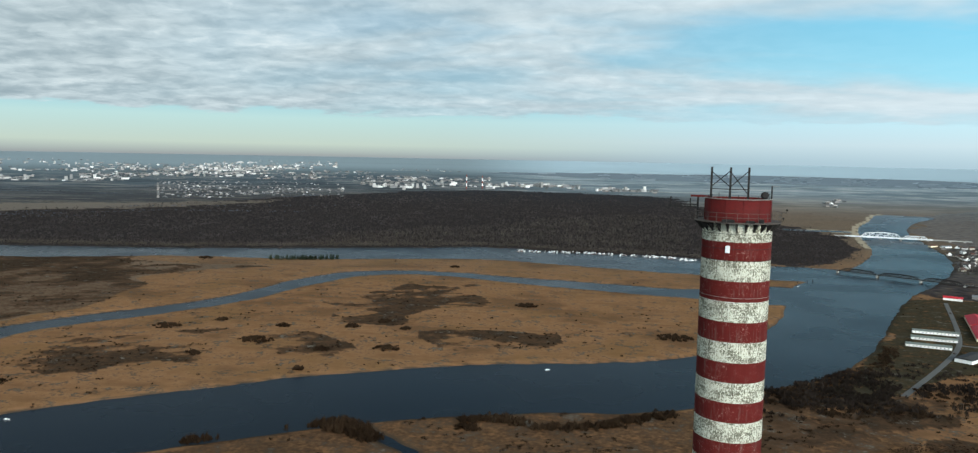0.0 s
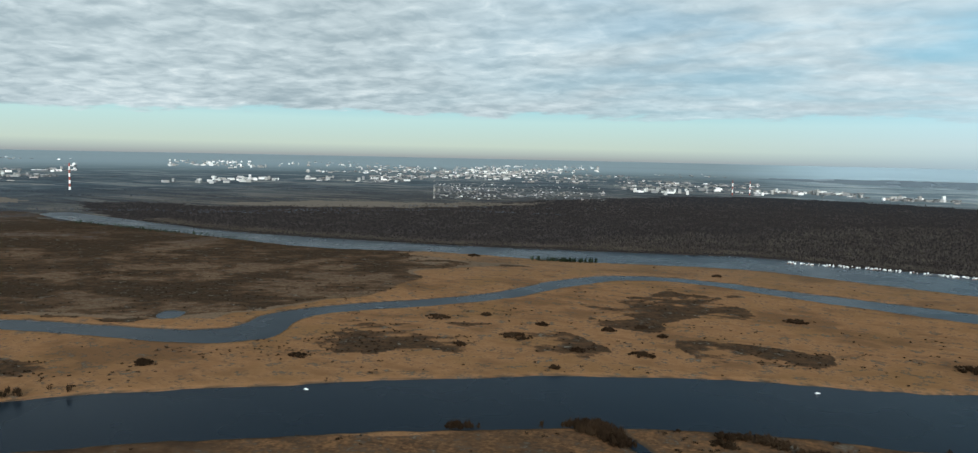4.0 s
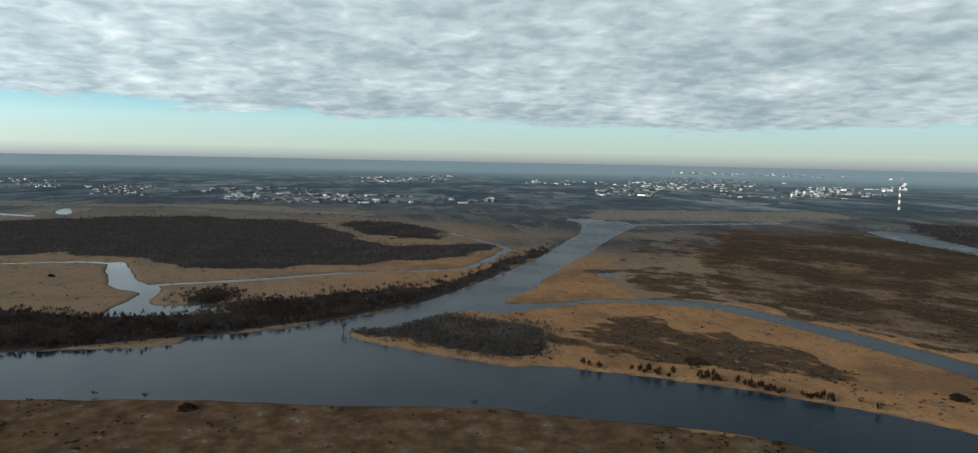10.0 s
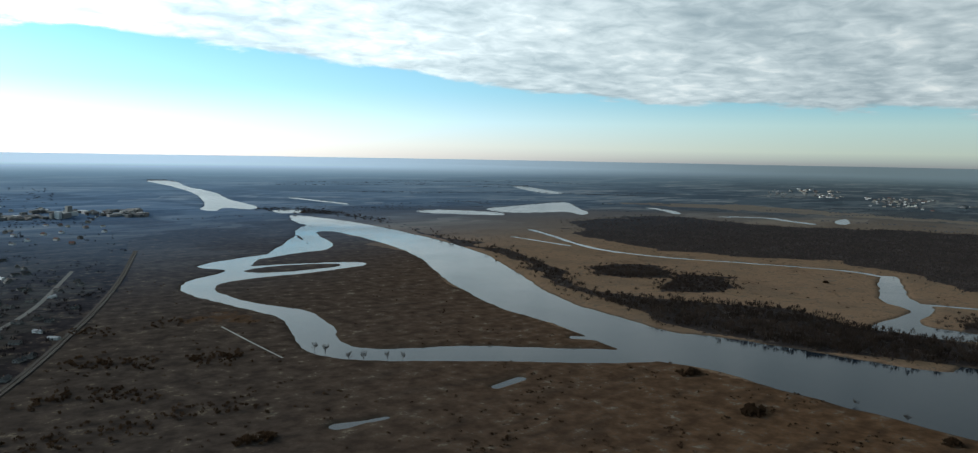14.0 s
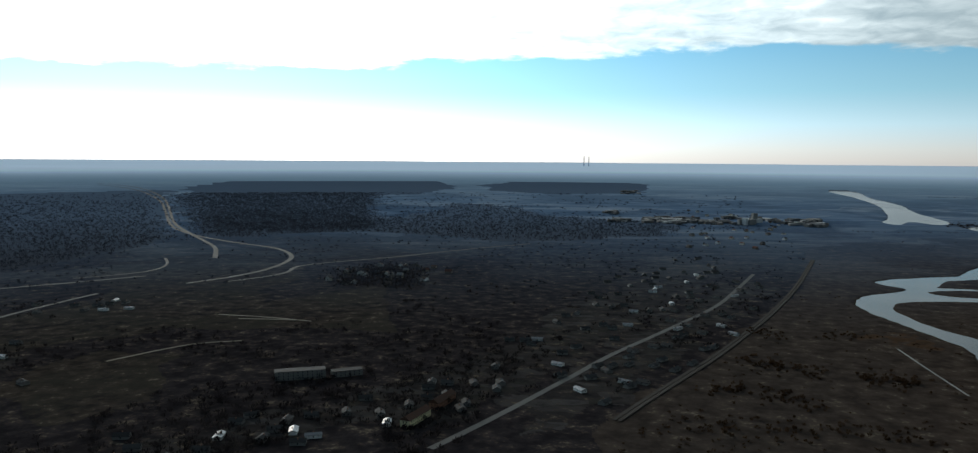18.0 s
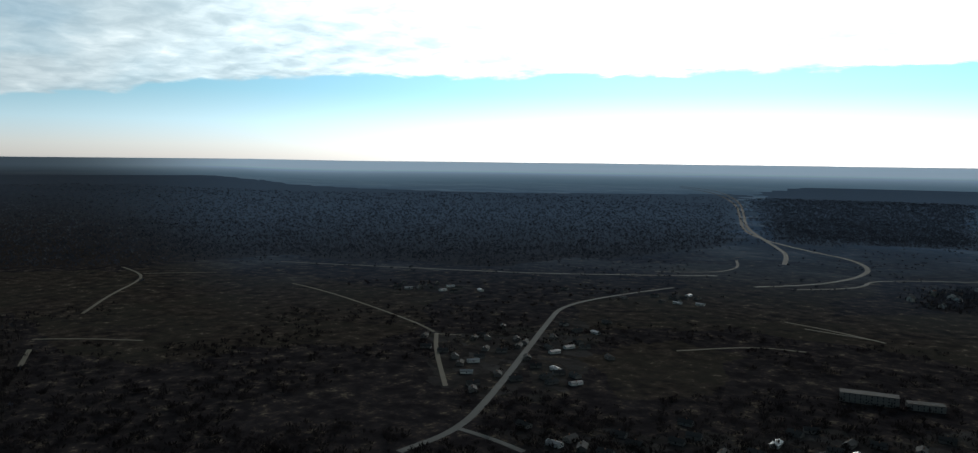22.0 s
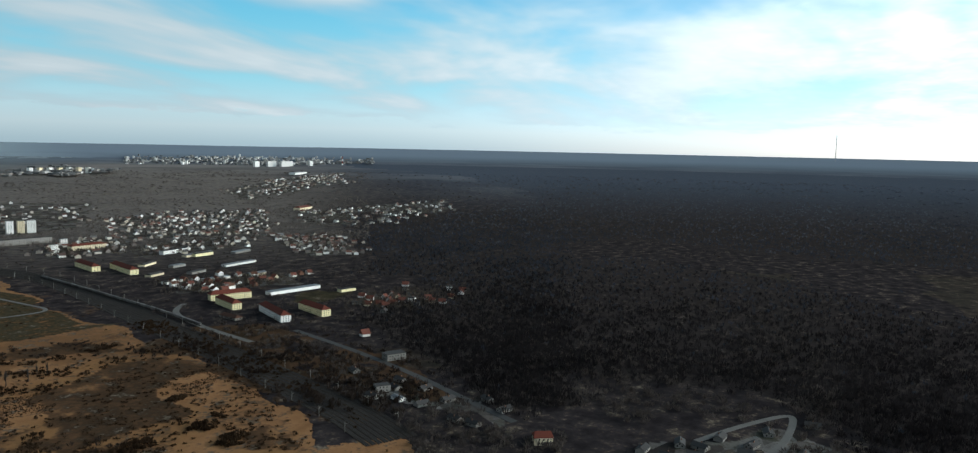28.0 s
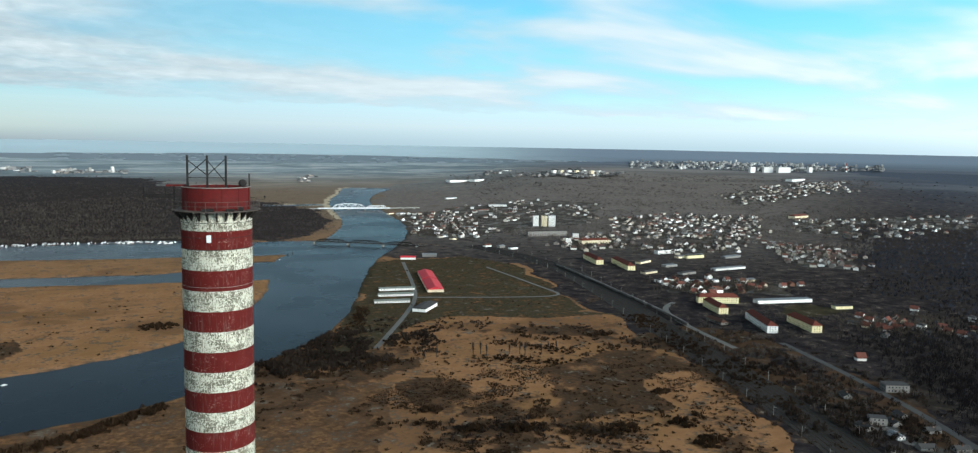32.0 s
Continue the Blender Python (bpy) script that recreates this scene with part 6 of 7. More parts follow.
    # clutter on the gallery floor
    for x, y, w, h in ((-0.9, -3.95, 1.3, 0.32), (1.3, -3.9, 0.9, 0.26), (2.4, -3.3, 0.5, 0.4)):
        part("bundle", boxed((x - w / 2, y - 0.22, 233.51 - z0), (x + w / 2, y + 0.22, 233.51 + h - z0), 0.06), DARK_STEEL, deck, "dark bundle left on the gallery")


build_chimney()


# ---- roads, tracks and rails ----
def ribbon(name, rows, width, mat, label, lift=0.25, shift=0.0, kind="structure", cat="road", thick=0.2):
    """A road bed that follows the land: a strip with a real edge."""
    p = rounded([r[:2] for r in rows], 3)
    p = np.concatenate([np.linspace(a, b, max(2, int(np.hypot(*(b - a)) / 12)), endpoint=False) for a, b in zip(p, p[1:])] + [p[-1:]])
    d = np.gradient(p, axis=0)
    d /= np.linalg.norm(d, axis=1)[:, None] + 1e-9
    n = np.stack([-d[:, 1], d[:, 0]], 1)
    cols = []
    for off, dz in ((-width / 2 - 0.3, -thick), (-width / 2, 0), (width / 2, 0), (width / 2 + 0.3, -thick)):
        q = p + n * (off + shift)
        z = np.maximum(relief(q[:, 0], q[:, 1]), 0.8) + lift + dz
        cols.append(np.stack(placed(q[:, 0], q[:, 1], z), -1))
    m = len(p)
    verts = np.concatenate(cols)
    i = np.arange(m - 1)
    quads = np.concatenate([np.stack([c * m + i, (c + 1) * m + i, (c + 1) * m + i + 1, c * m + i + 1], -1) for c in range(3)])[:, ::-1]
    return tagged(new(name, mesh_of(name, verts, quads, mat)), label, cat, kind=kind)


ROADS = {"village_street": (7, LANE, "village main street"), "valley_street": (7.5, LANE, "straight village street"), "street_fork": (6, LANE, "side street"),
         "motorway_a": (11, LANE, "pale motorway carriageway"), "motorway_b": (11, LANE, "pale motorway carriageway with its ramp"),
         "cross_road": (9, LANE, "main road past the junction"), "cross_road2": (8, LANE, "main road past the junction"), "ramp_small": (6, LANE, "slip road"),
         "track_a": (5, TRACK, "sandy farm track"), "track_a2": (4, TRACK, "sandy farm track"), "track_b": (5, TRACK, "winding sandy track"), "track_b2": (4, TRACK, "sandy track"),
         "track_c": (5, TRACK, "sandy forest track"), "hill_street": (6, LANE, "narrow housing street"), "field_lane": (4, TRACK, "field lane"), "field_lane2": (4, TRACK, "field lane"),
         "shore_road": (6, LANE, "concrete service road"), "yard_road": (5, LANE, "concrete yard road"), "embankment": (8, LANE, "pale embankment road"),
         "main_street": (8, ASPHALT, "asphalt main street"), "track_d": (4, TRACK, "long sandy field track"), "track_e": (4, TRACK, "sandy field track"), "farm_lane": (4, TRACK, "lane past a lone farm"),
         "boardwalk": (2, GREY_STEEL, "pale plank walk across the marsh")}
for key, (wide, mat, label) in ROADS.items():
    ribbon("road", WAYS[key], wide, mat, label + " seen from the air", 0.3)
for k in range(2):
    ribbon("railway", WAYS["rail_line"], 4.2, BALLAST, "railway track bed on a low bank", 0.9, 5.2 * k, "structure", "railway", 0.7)
for k in range(9):
    ribbon("railway", WAYS["rail_yard"], 3.8, BALLAST, "parallel railway track bed of the goods yard", 0.5, 5.4 * (k - 6), "structure", "railway", 0.3)
    for side in (-0.75, 0.75):
        ribbon("rail", WAYS["rail_yard"], 0.16, DARK_STEEL, "long steel rail of the goods yard", 0.68, 5.4 * (k - 6) + side, "structure", "railway", 0.15)


# ---- houses and town ----
def gable_mesh(w, l, h, rise):
    """Walls of a small house with gables at both ends of its length."""
    v = [(-w / 2, -l / 2, -0.5), (w / 2, -l / 2, -0.5), (w / 2, l / 2, -0.5), (-w / 2, l / 2, -0.5), (-w / 2, -l / 2, h), (w / 2, -l / 2, h), (w / 2, l / 2, h), (-w / 2, l / 2, h),
         (0, -l / 2, h + rise), (0, l / 2, h + rise)]
    return v, [(0, 1, 5, 4), (2, 3, 7, 6), (1, 2, 6, 5), (3, 0, 4, 7), (4, 5, 8), (6, 7, 9), (4, 8, 9, 7), (5, 6, 9, 8), (3, 2, 1, 0)]


def from_faces(verts, faces):
    bm = bmesh.new()
    vs = [bm.verts.new(p) for p in verts]
    for f in faces:
        bm.faces.new([vs[i] for i in f])
    return bm


def gable_roof(w, l, h, rise, over=0.5, thick=0.25):
    bm = bmesh.new()
    for s in (-1, 1):
        k = over / (w / 2)
        a = [(0, h + rise + 0.03), (s * (w / 2 + over), h - rise * k + 0.03), (s * (w / 2 + over), h - rise * k + thick + 0.03), (0, h + rise + thick + 0.03)]
        vs = [[bm.verts.new((x, y, z)) for x, z in a] for y in (-l / 2 - over, l / 2 + over)]
        bm.faces.new(vs[0]), bm.faces.new(vs[1][::-1])
        for i in range(4):
            bm.faces.new((vs[0][i], vs[1][i], vs[1][(i + 1) % 4], vs[0][(i + 1) % 4]))
    bmesh.ops.recalc_face_normals(bm, faces=bm.faces)
    return bm


def hip_roof(w, l, h, rise, over=0.6, ridge=0.55):
    a, b = w / 2 + over, l / 2 + over
    r = b * ridge
    v = [(-a, -b, h), (a, -b, h), (a, b, h), (-a, b, h), (-a, -b, h + 0.25), (a, -b, h + 0.25), (a, b, h + 0.25), (-a, b, h + 0.25), (0, -r, h + rise), (0, r, h + rise)]
    return from_faces(v, [(0, 3, 2, 1), (0, 1, 5, 4), (1, 2, 6, 5), (2, 3, 7, 6), (3, 0, 4, 7), (4, 5, 8), (5, 6, 9, 8), (6, 7, 9), (7, 4, 8, 9)])


PANE_MESH = bpy.data.meshes.new("window")
_bm = boxed((-0.55, -0.04, -0.7), (0.55, 0.04, 0.7))
_bm.to_mesh(PANE_MESH)
_bm.free()
PANE_MESH.materials.append(PANE)


def window(parent, x, y, z, turn=0.0, size=1.0):
    ob = new("window", PANE_MESH)
    ob.parent = parent
    ob.matrix_local = pose(x, y, z, 0, 0, turn) @ Matrix.Scale(size, 4)
    return ob


def make_house(w, l, h, rise, wall, roof, hip, label):
    t = thing("house", pose(0, 0, -900), label, "house", "town houses")
    if hip:
        part("wall", boxed((-w / 2, -l / 2, -0.5), (w / 2, l / 2, h + 0.05)), wall, t)
        part("roof", hip_roof(w, l, h, rise), roof, t)
    else:
        part("wall", from_faces(*gable_mesh(w, l, h, rise)), wall, t)
        part("roof", gable_roof(w, l, h, rise), roof, t)
    part("flue", boxed((w * 0.12, -0.4, h + rise * 0.4), (w * 0.12 + 0.7, 0.4, h + rise + 0.9)), HOUSE_WALLS[3], t)
    for s in (-1, 1):
        window(t, s * w * 0.24, -l / 2 - 0.02, 1.6)
        window(t, s * (w / 2 + 0.02), 0.0, 1.6, 90)
    if h > 4:
        window(t, -w * 0.2, -l / 2 - 0.02, 4.3)
        window(t, w * 0.2, -l / 2 - 0.02, 4.3)
    elif not hip:
        window(t, 0, -l / 2 - 0.02, h + rise * 0.3)
    return t


def set_down(x, y):
    """Place and scale of a thing on the land."""
    xx, yy = np.array([float(x)]), np.array([float(y)])
    z = np.maximum(height(xx, yy), 0.9)
    px, py, pz = placed(xx, yy, z)
    return float(px[0]), float(py[0]), float(pz[0]), float(shrink(np.hypot(xx, yy))[0])


def build_houses():
    rng = np.random.default_rng(12)
    W, F = HOUSE_WALLS, HOUSE_ROOFS
    kinds = [make_house(9, 11, 3.2, 4.2, W[0], F[0], False, "white rendered house with a red tiled gable roof"),
             make_house(10, 12, 5.6, 3.6, W[0], F[1], False, "tall white house with a brown tiled roof"),
             make_house(9, 10, 3.0, 4.5, W[1], F[0], False, "cream house with a steep red roof"),
             make_house(11, 11, 5.8, 2.6, W[1], F[1], True, "cream square house with a hipped brown roof"),
             make_house(8, 13, 2.8, 2.2, W[2], F[2], False, "low grey house with a dark felt roof"),
             make_house(10, 10, 6.0, 2.2, W[0], F[2], True, "white square house with a dark hipped roof"),
             make_house(9, 12, 3.4, 4.0, W[3], F[0], False, "old brick house with a red tiled roof"),
             make_house(7, 14, 2.8, 1.3, W[0], F[3], False, "low white shed with a pale metal roof")]
    used = [0] * len(kinds)
    made, rest = 0, []
    order = sorted(QUARTERS, key=lambda k: min(np.hypot(*p) for p in QUARTERS[k]))
    for key in order:
        ring, want, got = np.array(QUARTERS[key], float), HOMES[key], []
        lo, hi = ring.min(0), ring.max(0)
        tries = rng.uniform(lo, hi, (want * 40, 2))
        tries = tries[within(tries[:, 0], tries[:, 1], ring)]
        tries = tries + rng.normal(0, 22, tries.shape)
        u, v = tries.T
        free = clear_of_ways(u, v) & (shore(u, v) > 8)
        for bx, by, br in KEEP_CLEAR:
            free &= np.hypot(u - bx, v - by) > br
        for p in tries[free]:
            if len(got) >= want:
                break
            if not got or np.hypot(*(np.array(got) - p).T).min() > (16 if np.hypot(*p) < 3000 else 26):
                got.append(p)
        turn = rng.uniform(0, 90)
        for p in got:
            a = turn + rng.choice([0, 90, 180, 270]) + rng.normal(0, 9)
            k = int(rng.choice(8, p=[0.2, 0.14, 0.14, 0.1, 0.12, 0.1, 0.08, 0.12]))
            # the backlit shade of these quarters is given by picking dark grey houses
            if key.split("_")[0] in ("village", "valley", "hamlet", "foot", "hill", "lane"):
                k = int(rng.choice([4, 4, 4, 4, 7]))
            if "red" in key or key == "station":
                k = int(rng.choice([0, 2, 6, 1]))
            if made < 290 and np.hypot(*p) < 2100:
                x, y, z, s = set_down(*p)
                if used[k]:
                    copy_thing(kinds[k], pose(x, y, z, 0, 0, a))
                else:
                    kinds[k].matrix_world = pose(x, y, z, 0, 0, a)
                used[k] += 1
                made += 1
            else:
                rest.append((p[0], p[1], a))
    for k, kind in enumerate(kinds):
        if not used[k]:
            for child in list(kind.children):
                bpy.data.objects.remove(child)
            bpy.data.objects.remove(kind)
    walls, roofs = [], []
    for x, y, a in rest:
        px, py, pz, s = set_down(x, y)
        big = max(1.0, np.hypot(x, y) / 3500)
        w, l, h, rise = rng.uniform(8, 12) * big, rng.uniform(9, 14) * big, rng.uniform(3, 6), rng.uniform(2, 4.5)
        m = np.array(pose(px, py, pz, 0, 0, a))[:3, :3] * s
        v, _ = gable_mesh(w, l, h, rise)
        walls.append(np.array(v) @ m.T + (px, py, pz))
        e = 0.4
        r = [(-w / 2 - e, -l / 2 - e, h - 0.2), (-w / 2 - e, l / 2 + e, h - 0.2), (0, -l / 2 - e, h + rise + 0.25), (0, l / 2 + e, h + rise + 0.25), (w / 2 + e, -l / 2 - e, h - 0.2), (w / 2 + e, l / 2 + e, h - 0.2)]
        roofs.append(np.array(r) @ m.T + (px, py, pz))
    n = len(rest)
    tris = [(0, 1, 5), (0, 5, 4), (2, 3, 7), (2, 7, 6), (1, 2, 6), (1, 6, 5), (3, 0, 4), (3, 4, 7), (4, 5, 8), (6, 7, 9)]
    faces = (np.array(tris)[None] + np.arange(n)[:, None, None] * 10).reshape(-1, 3)
    town = tagged(new("distant_houses"), "many small houses with pale walls spread over the slopes", "houses", kind="stuff")
    ob = new("walls", mesh_of("walls", np.concatenate(walls), faces, TOWN_WALLS))
    ob.parent = town
    tris = [(0, 2, 1), (1, 2, 3), (2, 4, 3), (3, 4, 5)]
    faces = (np.array(tris)[None] + np.arange(n)[:, None, None] * 6).reshape(-1, 3)
    ob = new("roofs", mesh_of("roofs", np.concatenate(roofs), faces, TOWN_ROOFS))
    ob.parent = town


def block(name, a, b, depth, floors, wall, roof, label, category="building", style="hip", rise=4.0, panes=True, floor_h=3.1, end_wall=None, step=3.4):
    """A long building between two plan points along its facade."""
    (ax, ay), (bx, by) = a, b
    l = math.hypot(bx - ax, by - ay)
    x, y, z, s = set_down((ax + bx) / 2, (ay + by) / 2)
    t = thing(name, pose(x, y, z, 0, 0, math.degrees(math.atan2(by - ay, bx - ax))) @ Matrix.Scale(s, 4), label, category)
    h = floors * floor_h
    part("wall", boxed((-l / 2, -depth / 2, -0.6), (l / 2, depth / 2, h), 0.05), wall, t)
    if style == "flat":
        part("roof", boxed((-l / 2 - 0.25, -depth / 2 - 0.25, h + 0.003), (l / 2 + 0.25, depth / 2 + 0.25, h + 0.45), 0.05), roof, t)
    else:
        bm = hip_roof(depth, l, h + 0.003, rise, ridge=0.8 if style == "hip" else 0.999)
        bmesh.ops.rotate(bm, verts=bm.verts, matrix=Matrix.Rotation(math.pi / 2, 3, "Z"))
        part("roof", bm, roof, t)
    if panes:
        for f in range(floors):
            zz = f * floor_h + 1.7
            count = int((l - 2) / step)
            for k in range(count):
                xx = -l / 2 + (l - count * step) / 2 + (k + 0.5) * step
                for side in (-1, 1):
                    window(t, xx, side * (depth / 2 + 0.02), zz)
            for k in range(max(1, int((depth - 1.5) / step))):
                m = max(1, int((depth - 1.5) / step))
                yy = (k - (m - 1) / 2) * step
                for side in (-1, 1):
                    window(t, side * (l / 2 + 0.02), yy, zz, 90)
    return t


KEEP_CLEAR = [(860, 820, 75), (850, 720, 90), (890, 680, 60), (990, 810, 60), (970, 770, 70), (1240, 1880, 45), (1130, 1685, 70), (1145, 1505, 55), (968, 1270, 60), (985, 1190, 65), (731, 460, 25), (802, 543, 14)]
build_houses()
W, F = HOUSE_WALLS, HOUSE_ROOFS
block("barracks", (866, 871), (921, 842), 14, 3, YELLOW_WALL, RED_TILE, "yellow three-storey barracks with a red tiled hipped roof", rise=5.5)
block("barracks", (862, 846), (838, 790), 14, 3, YELLOW_WALL, RED_TILE, "yellow barracks block with a red hipped roof", rise=5.5)
block("barracks", (856, 757), (812, 680), 14, 3, W[0], RED_TILE, "white three-storey barracks with a red tiled roof", rise=5.5)
block("barracks", (893, 717), (868, 656), 14, 3, YELLOW_WALL, RED_TILE, "pale yellow barracks with a red tiled hipped roof", rise=5.5)
block("storehouse", (796, 776), (789, 741), 11, 1, W[2], F[1], "low grey storehouse with a brown roof", rise=3.5)
block("barracks", (984, 1316), (958, 1236), 15, 3, YELLOW_WALL, RED_TILE, "yellow barracks beside the goods yard with a red roof", rise=5.5, step=5)
block("barracks", (1003, 1245), (968, 1150), 15, 3, YELLOW_WALL, RED_TILE, "long yellow barracks beside the goods yard", rise=5.5, step=5)
block("works_hall", (946, 828), (1038, 802), 14, 1, W[0], F[3], "long low white works hall with a flat pale roof", style="flat", panes=False, floor_h=5)
block("yellow_hall", (1024, 748), (1051, 739), 12, 1, YELLOW_WALL, F[2], "small yellow hall beside the sports field", style="flat", panes=False, floor_h=4.5)
block("yellow_hall", (1184, 1232), (1231, 1230), 12, 2, YELLOW_WALL, F[2], "yellow hall with a flat roof", style="flat", panes=False)
for a, b in (((1219, 1893), (1233, 1887)), ((1241, 1883), (1255, 1877)), ((1260, 1875), (1278, 1867))):
    block("tower_block", a, b, 16, 11, W[1] if a[0] == 1241 else W[0], F[2], "eleven-storey residential tower block with pale walls", style="flat", floor_h=2.9)
block("slab_block", (1073, 1693), (1181, 1674), 12, 4, W[2], F[2], "long grey four-storey housing slab", style="flat", step=5)
block("town_block", (1109, 1511), (1185, 1501), 18, 3, W[1], RED_TILE, "large cream town building with a red roof", step=5)
block("housing_block", (1076, 1526), (1088, 1521), 11, 5, W[0], F[2], "white five-storey housing block", style="flat")
block("housing_block", (1151, 1600), (1164, 1595), 11, 5, W[0], F[2], "white five-storey housing block", style="flat")
block("works_hall", (1432, 2533), (1495, 2510), 25, 1, W[0], F[3], "white works hall with a pale roof near the railway bridge", style="flat", panes=False, floor_h=7)
block("red_hall", (589, 1274), (563, 1198), 26, 1, W[1], BRIGHT_RED, "large hall with a bright red sheet roof", style="gable", rise=4.5, panes=False, floor_h=4.5)
block("red_hall", (560, 1190), (531, 1106), 26, 1, W[1], BRIGHT_RED, "large hall with a bright red sheet roof", style="gable", rise=4.5, panes=False, floor_h=4.5)
for a, b in (((455, 1158), (510, 1143)), ((437, 1115), (490, 1101)), ((413, 1070), (464, 1056))):
    block("long_shed", a, b, 9, 1, W[0], GREEN_SHED, "long low white shed with a pale green roof", style="gable", rise=2.2, panes=True, floor_h=3.2, step=4.5)
block("store_hall", (447, 985), (482, 1020), 20, 1, W[0], F[2], "grey store hall with a dark roof and white gable", style="gable", rise=2.5, panes=False, floor_h=4.5)
block("red_shed", (618, 1453), (645, 1440), 12, 1, W[0], BRIGHT_RED, "white shed with a bright red roof by the river", style="gable", rise=3, panes=False, floor_h=4)
block("grey_shed", (675, 1473), (702, 1460), 12, 1, W[2], F[3], "grey shed with a pale roof by the river", style="gable", rise=3, panes=False, floor_h=4)
block("ruined_house", (721, 465), (741, 453), 14, 2, W[2], F[2], "roofless grey house shell with empty windows", style="flat", floor_h=3.6)
block("gabled_house", (797, 549), (806, 544), 9, 1, W[0], F[0], "steep white gabled house among trees", style="gable", rise=6, panes=False)
block("roadside_house", (622, 412), (633, 403), 10, 2, W[2], F[2], "grey flat-roofed roadside house", style="flat")
block("roadside_house", (571, 225), (579, 212), 11, 2, W[1], RED_TILE, "pale house with a red hipped roof beside the street", rise=4)
block("school", (275, -800), (225, -818), 14, 3, W[2], F[2], "grey flat-roofed school wing", style="flat", step=5)
block("school", (218, -818), (188, -832), 12, 2, W[2], F[2], "lower grey school wing with a dark roof", style="flat", step=5)
block("long_house", (112, -665), (98, -700), 10, 2, YELLOW_WALL, F[1], "long ochre house beside the village street", style="gable", rise=4)
block("long_house", (93, -715), (80, -750), 10, 2, W[3], F[1], "long brick house beside the village street", style="gable", rise=4)


for k, (a, b) in enumerate((((1168, 1242), (1243, 1244)), ((1170, 1309), (1233, 1309)), ((1059, 1161), (1090, 1162)), ((962, 1110), (996, 1116)), ((1120, 1088), (1201, 1087)), ((1022, 1075), (1059, 1079)),
                            ((1063, 976), (1099, 970)), ((929, 1034), (977, 1036)), ((1262, 1199), (1313, 1204)), ((1037, 1213), (1078, 1229)), ((983, 1001), (1033, 994)))):
    block("works_hall", a, b, 13, 1 + (k == 1), (W[1], W[0], W[2])[k % 3], (F[3], F[2])[k % 2], ("cream", "white", "grey")[k % 3] + " low works hall behind the railway", style="flat" if k % 3 else "gable", rise=2.5,
          panes=k < 2, floor_h=4.0, step=5)
for k, (a, b) in enumerate((((855, 1757), (874, 1761)), ((856, 1700), (871, 1705)), ((867, 1551), (884, 1554)), ((890, 1526), (906, 1530)), ((902, 1496), (921, 1497)), ((959, 2364), (981, 2377)), ((985, 2351), (1014, 2361)),
                            ((989, 2193), (1024, 2198)), ((894, 1939), (919, 1943)), ((996, 1903), (1026, 1905)), ((1229, 2054), (1261, 2059)), ((1301, 2378), (1346, 2385)), ((1428, 2889), (1483, 2904)))):
    block("riverside_shed", a, b, 11, 1, (W[0], W[1], W[0], W[2])[k % 4], (F[3], F[2], F[0])[k % 3], "small pale shed in the riverside yards", style="gable", rise=2.4, panes=False, floor_h=4.2)
for a, b in (((1924, 3868), (2067, 3889)), ((2025, 3774), (2104, 3813)), ((3641, 2999), (3800, 3040))):
    block("long_hall", a, b, 40, 1, W[0], F[3], "long white hall far beyond the town", style="flat", panes=False, floor_h=12)
block("villa", (2183, 1778), (2267, 1791), 25, 2, W[1], F[0], "large cream villa with a red roof on the slope", rise=6, panes=False, floor_h=4)
for k in range(7):
    block("estate_block", (2616 + 46 * k, 3864 - 13.4 * k), (2643 + 46 * k, 3873 - 13.4 * k), 16, 10, W[k % 2], F[2], "ten-storey pale housing block of the distant estate", style="flat", floor_h=3.0, step=6)
for a, b in (((4585, 4138), (4625, 4129)), ((4700, 4112), (4775, 4094)), ((4822, 4083), (4929, 4059)), ((5201, 4108), (5233, 4101))):
    block("estate_block", a, b, 25, 10, W[0], F[2], "white housing slab of the distant estate", style="flat", panes=False, floor_h=4.2)


def build_city():
    """The distant city: thousands of pale blocks, each a true box."""
    rng = np.random.default_rng(31)
    boxes, tall = [], []
    for a0, a1, e0, e1, count, kind in CITY:
        lumps = rng.uniform([a0, e0], [a1, e1], (max(3, int(count) // 9), 2))
        for k in range(int(count * (2.2 if kind < 2 else 1.3))):
            c = lumps[rng.integers(len(lumps))]
            az = np.radians(np.clip(c[0] + rng.normal(0, 0.12 * (a1 - a0)), a0, a1))
            dip = np.radians(np.clip(c[1] + rng.normal(0, 0.05), 0.72, 6.0))
            r = EYE_Z / np.tan(dip)
            turn = 0.35 + rng.choice([0.0, 0.5, 1.57]) + rng.normal(0, 0.1)
            if kind == 2 or (kind == 1 and rng.uniform() < 0.22):
                w, d, h = (rng.uniform(24, 62), 13.0, rng.uniform(12, 20)) if rng.uniform() < 0.75 else (18.0, 16.0, rng.uniform(22, 36))
            elif kind == 3:
                w, d, h = rng.uniform(7, 14), rng.uniform(6, 9), rng.uniform(3, 6)
            else:
                w, d, h = rng.uniform(14, 55), rng.uniform(10, 24), rng.uniform(5, 11)
            (tall if h > 11.5 else boxes).append((-math.sin(az) * r, math.cos(az) * r, w, d, h, turn))
    city_mesh("distant_city", boxes, CITY_WALLS, "hazy city of low mixed buildings along the horizon")
    city_mesh("distant_estates", tall, SLAB_WALLS, "pale housing slabs of the distant city")


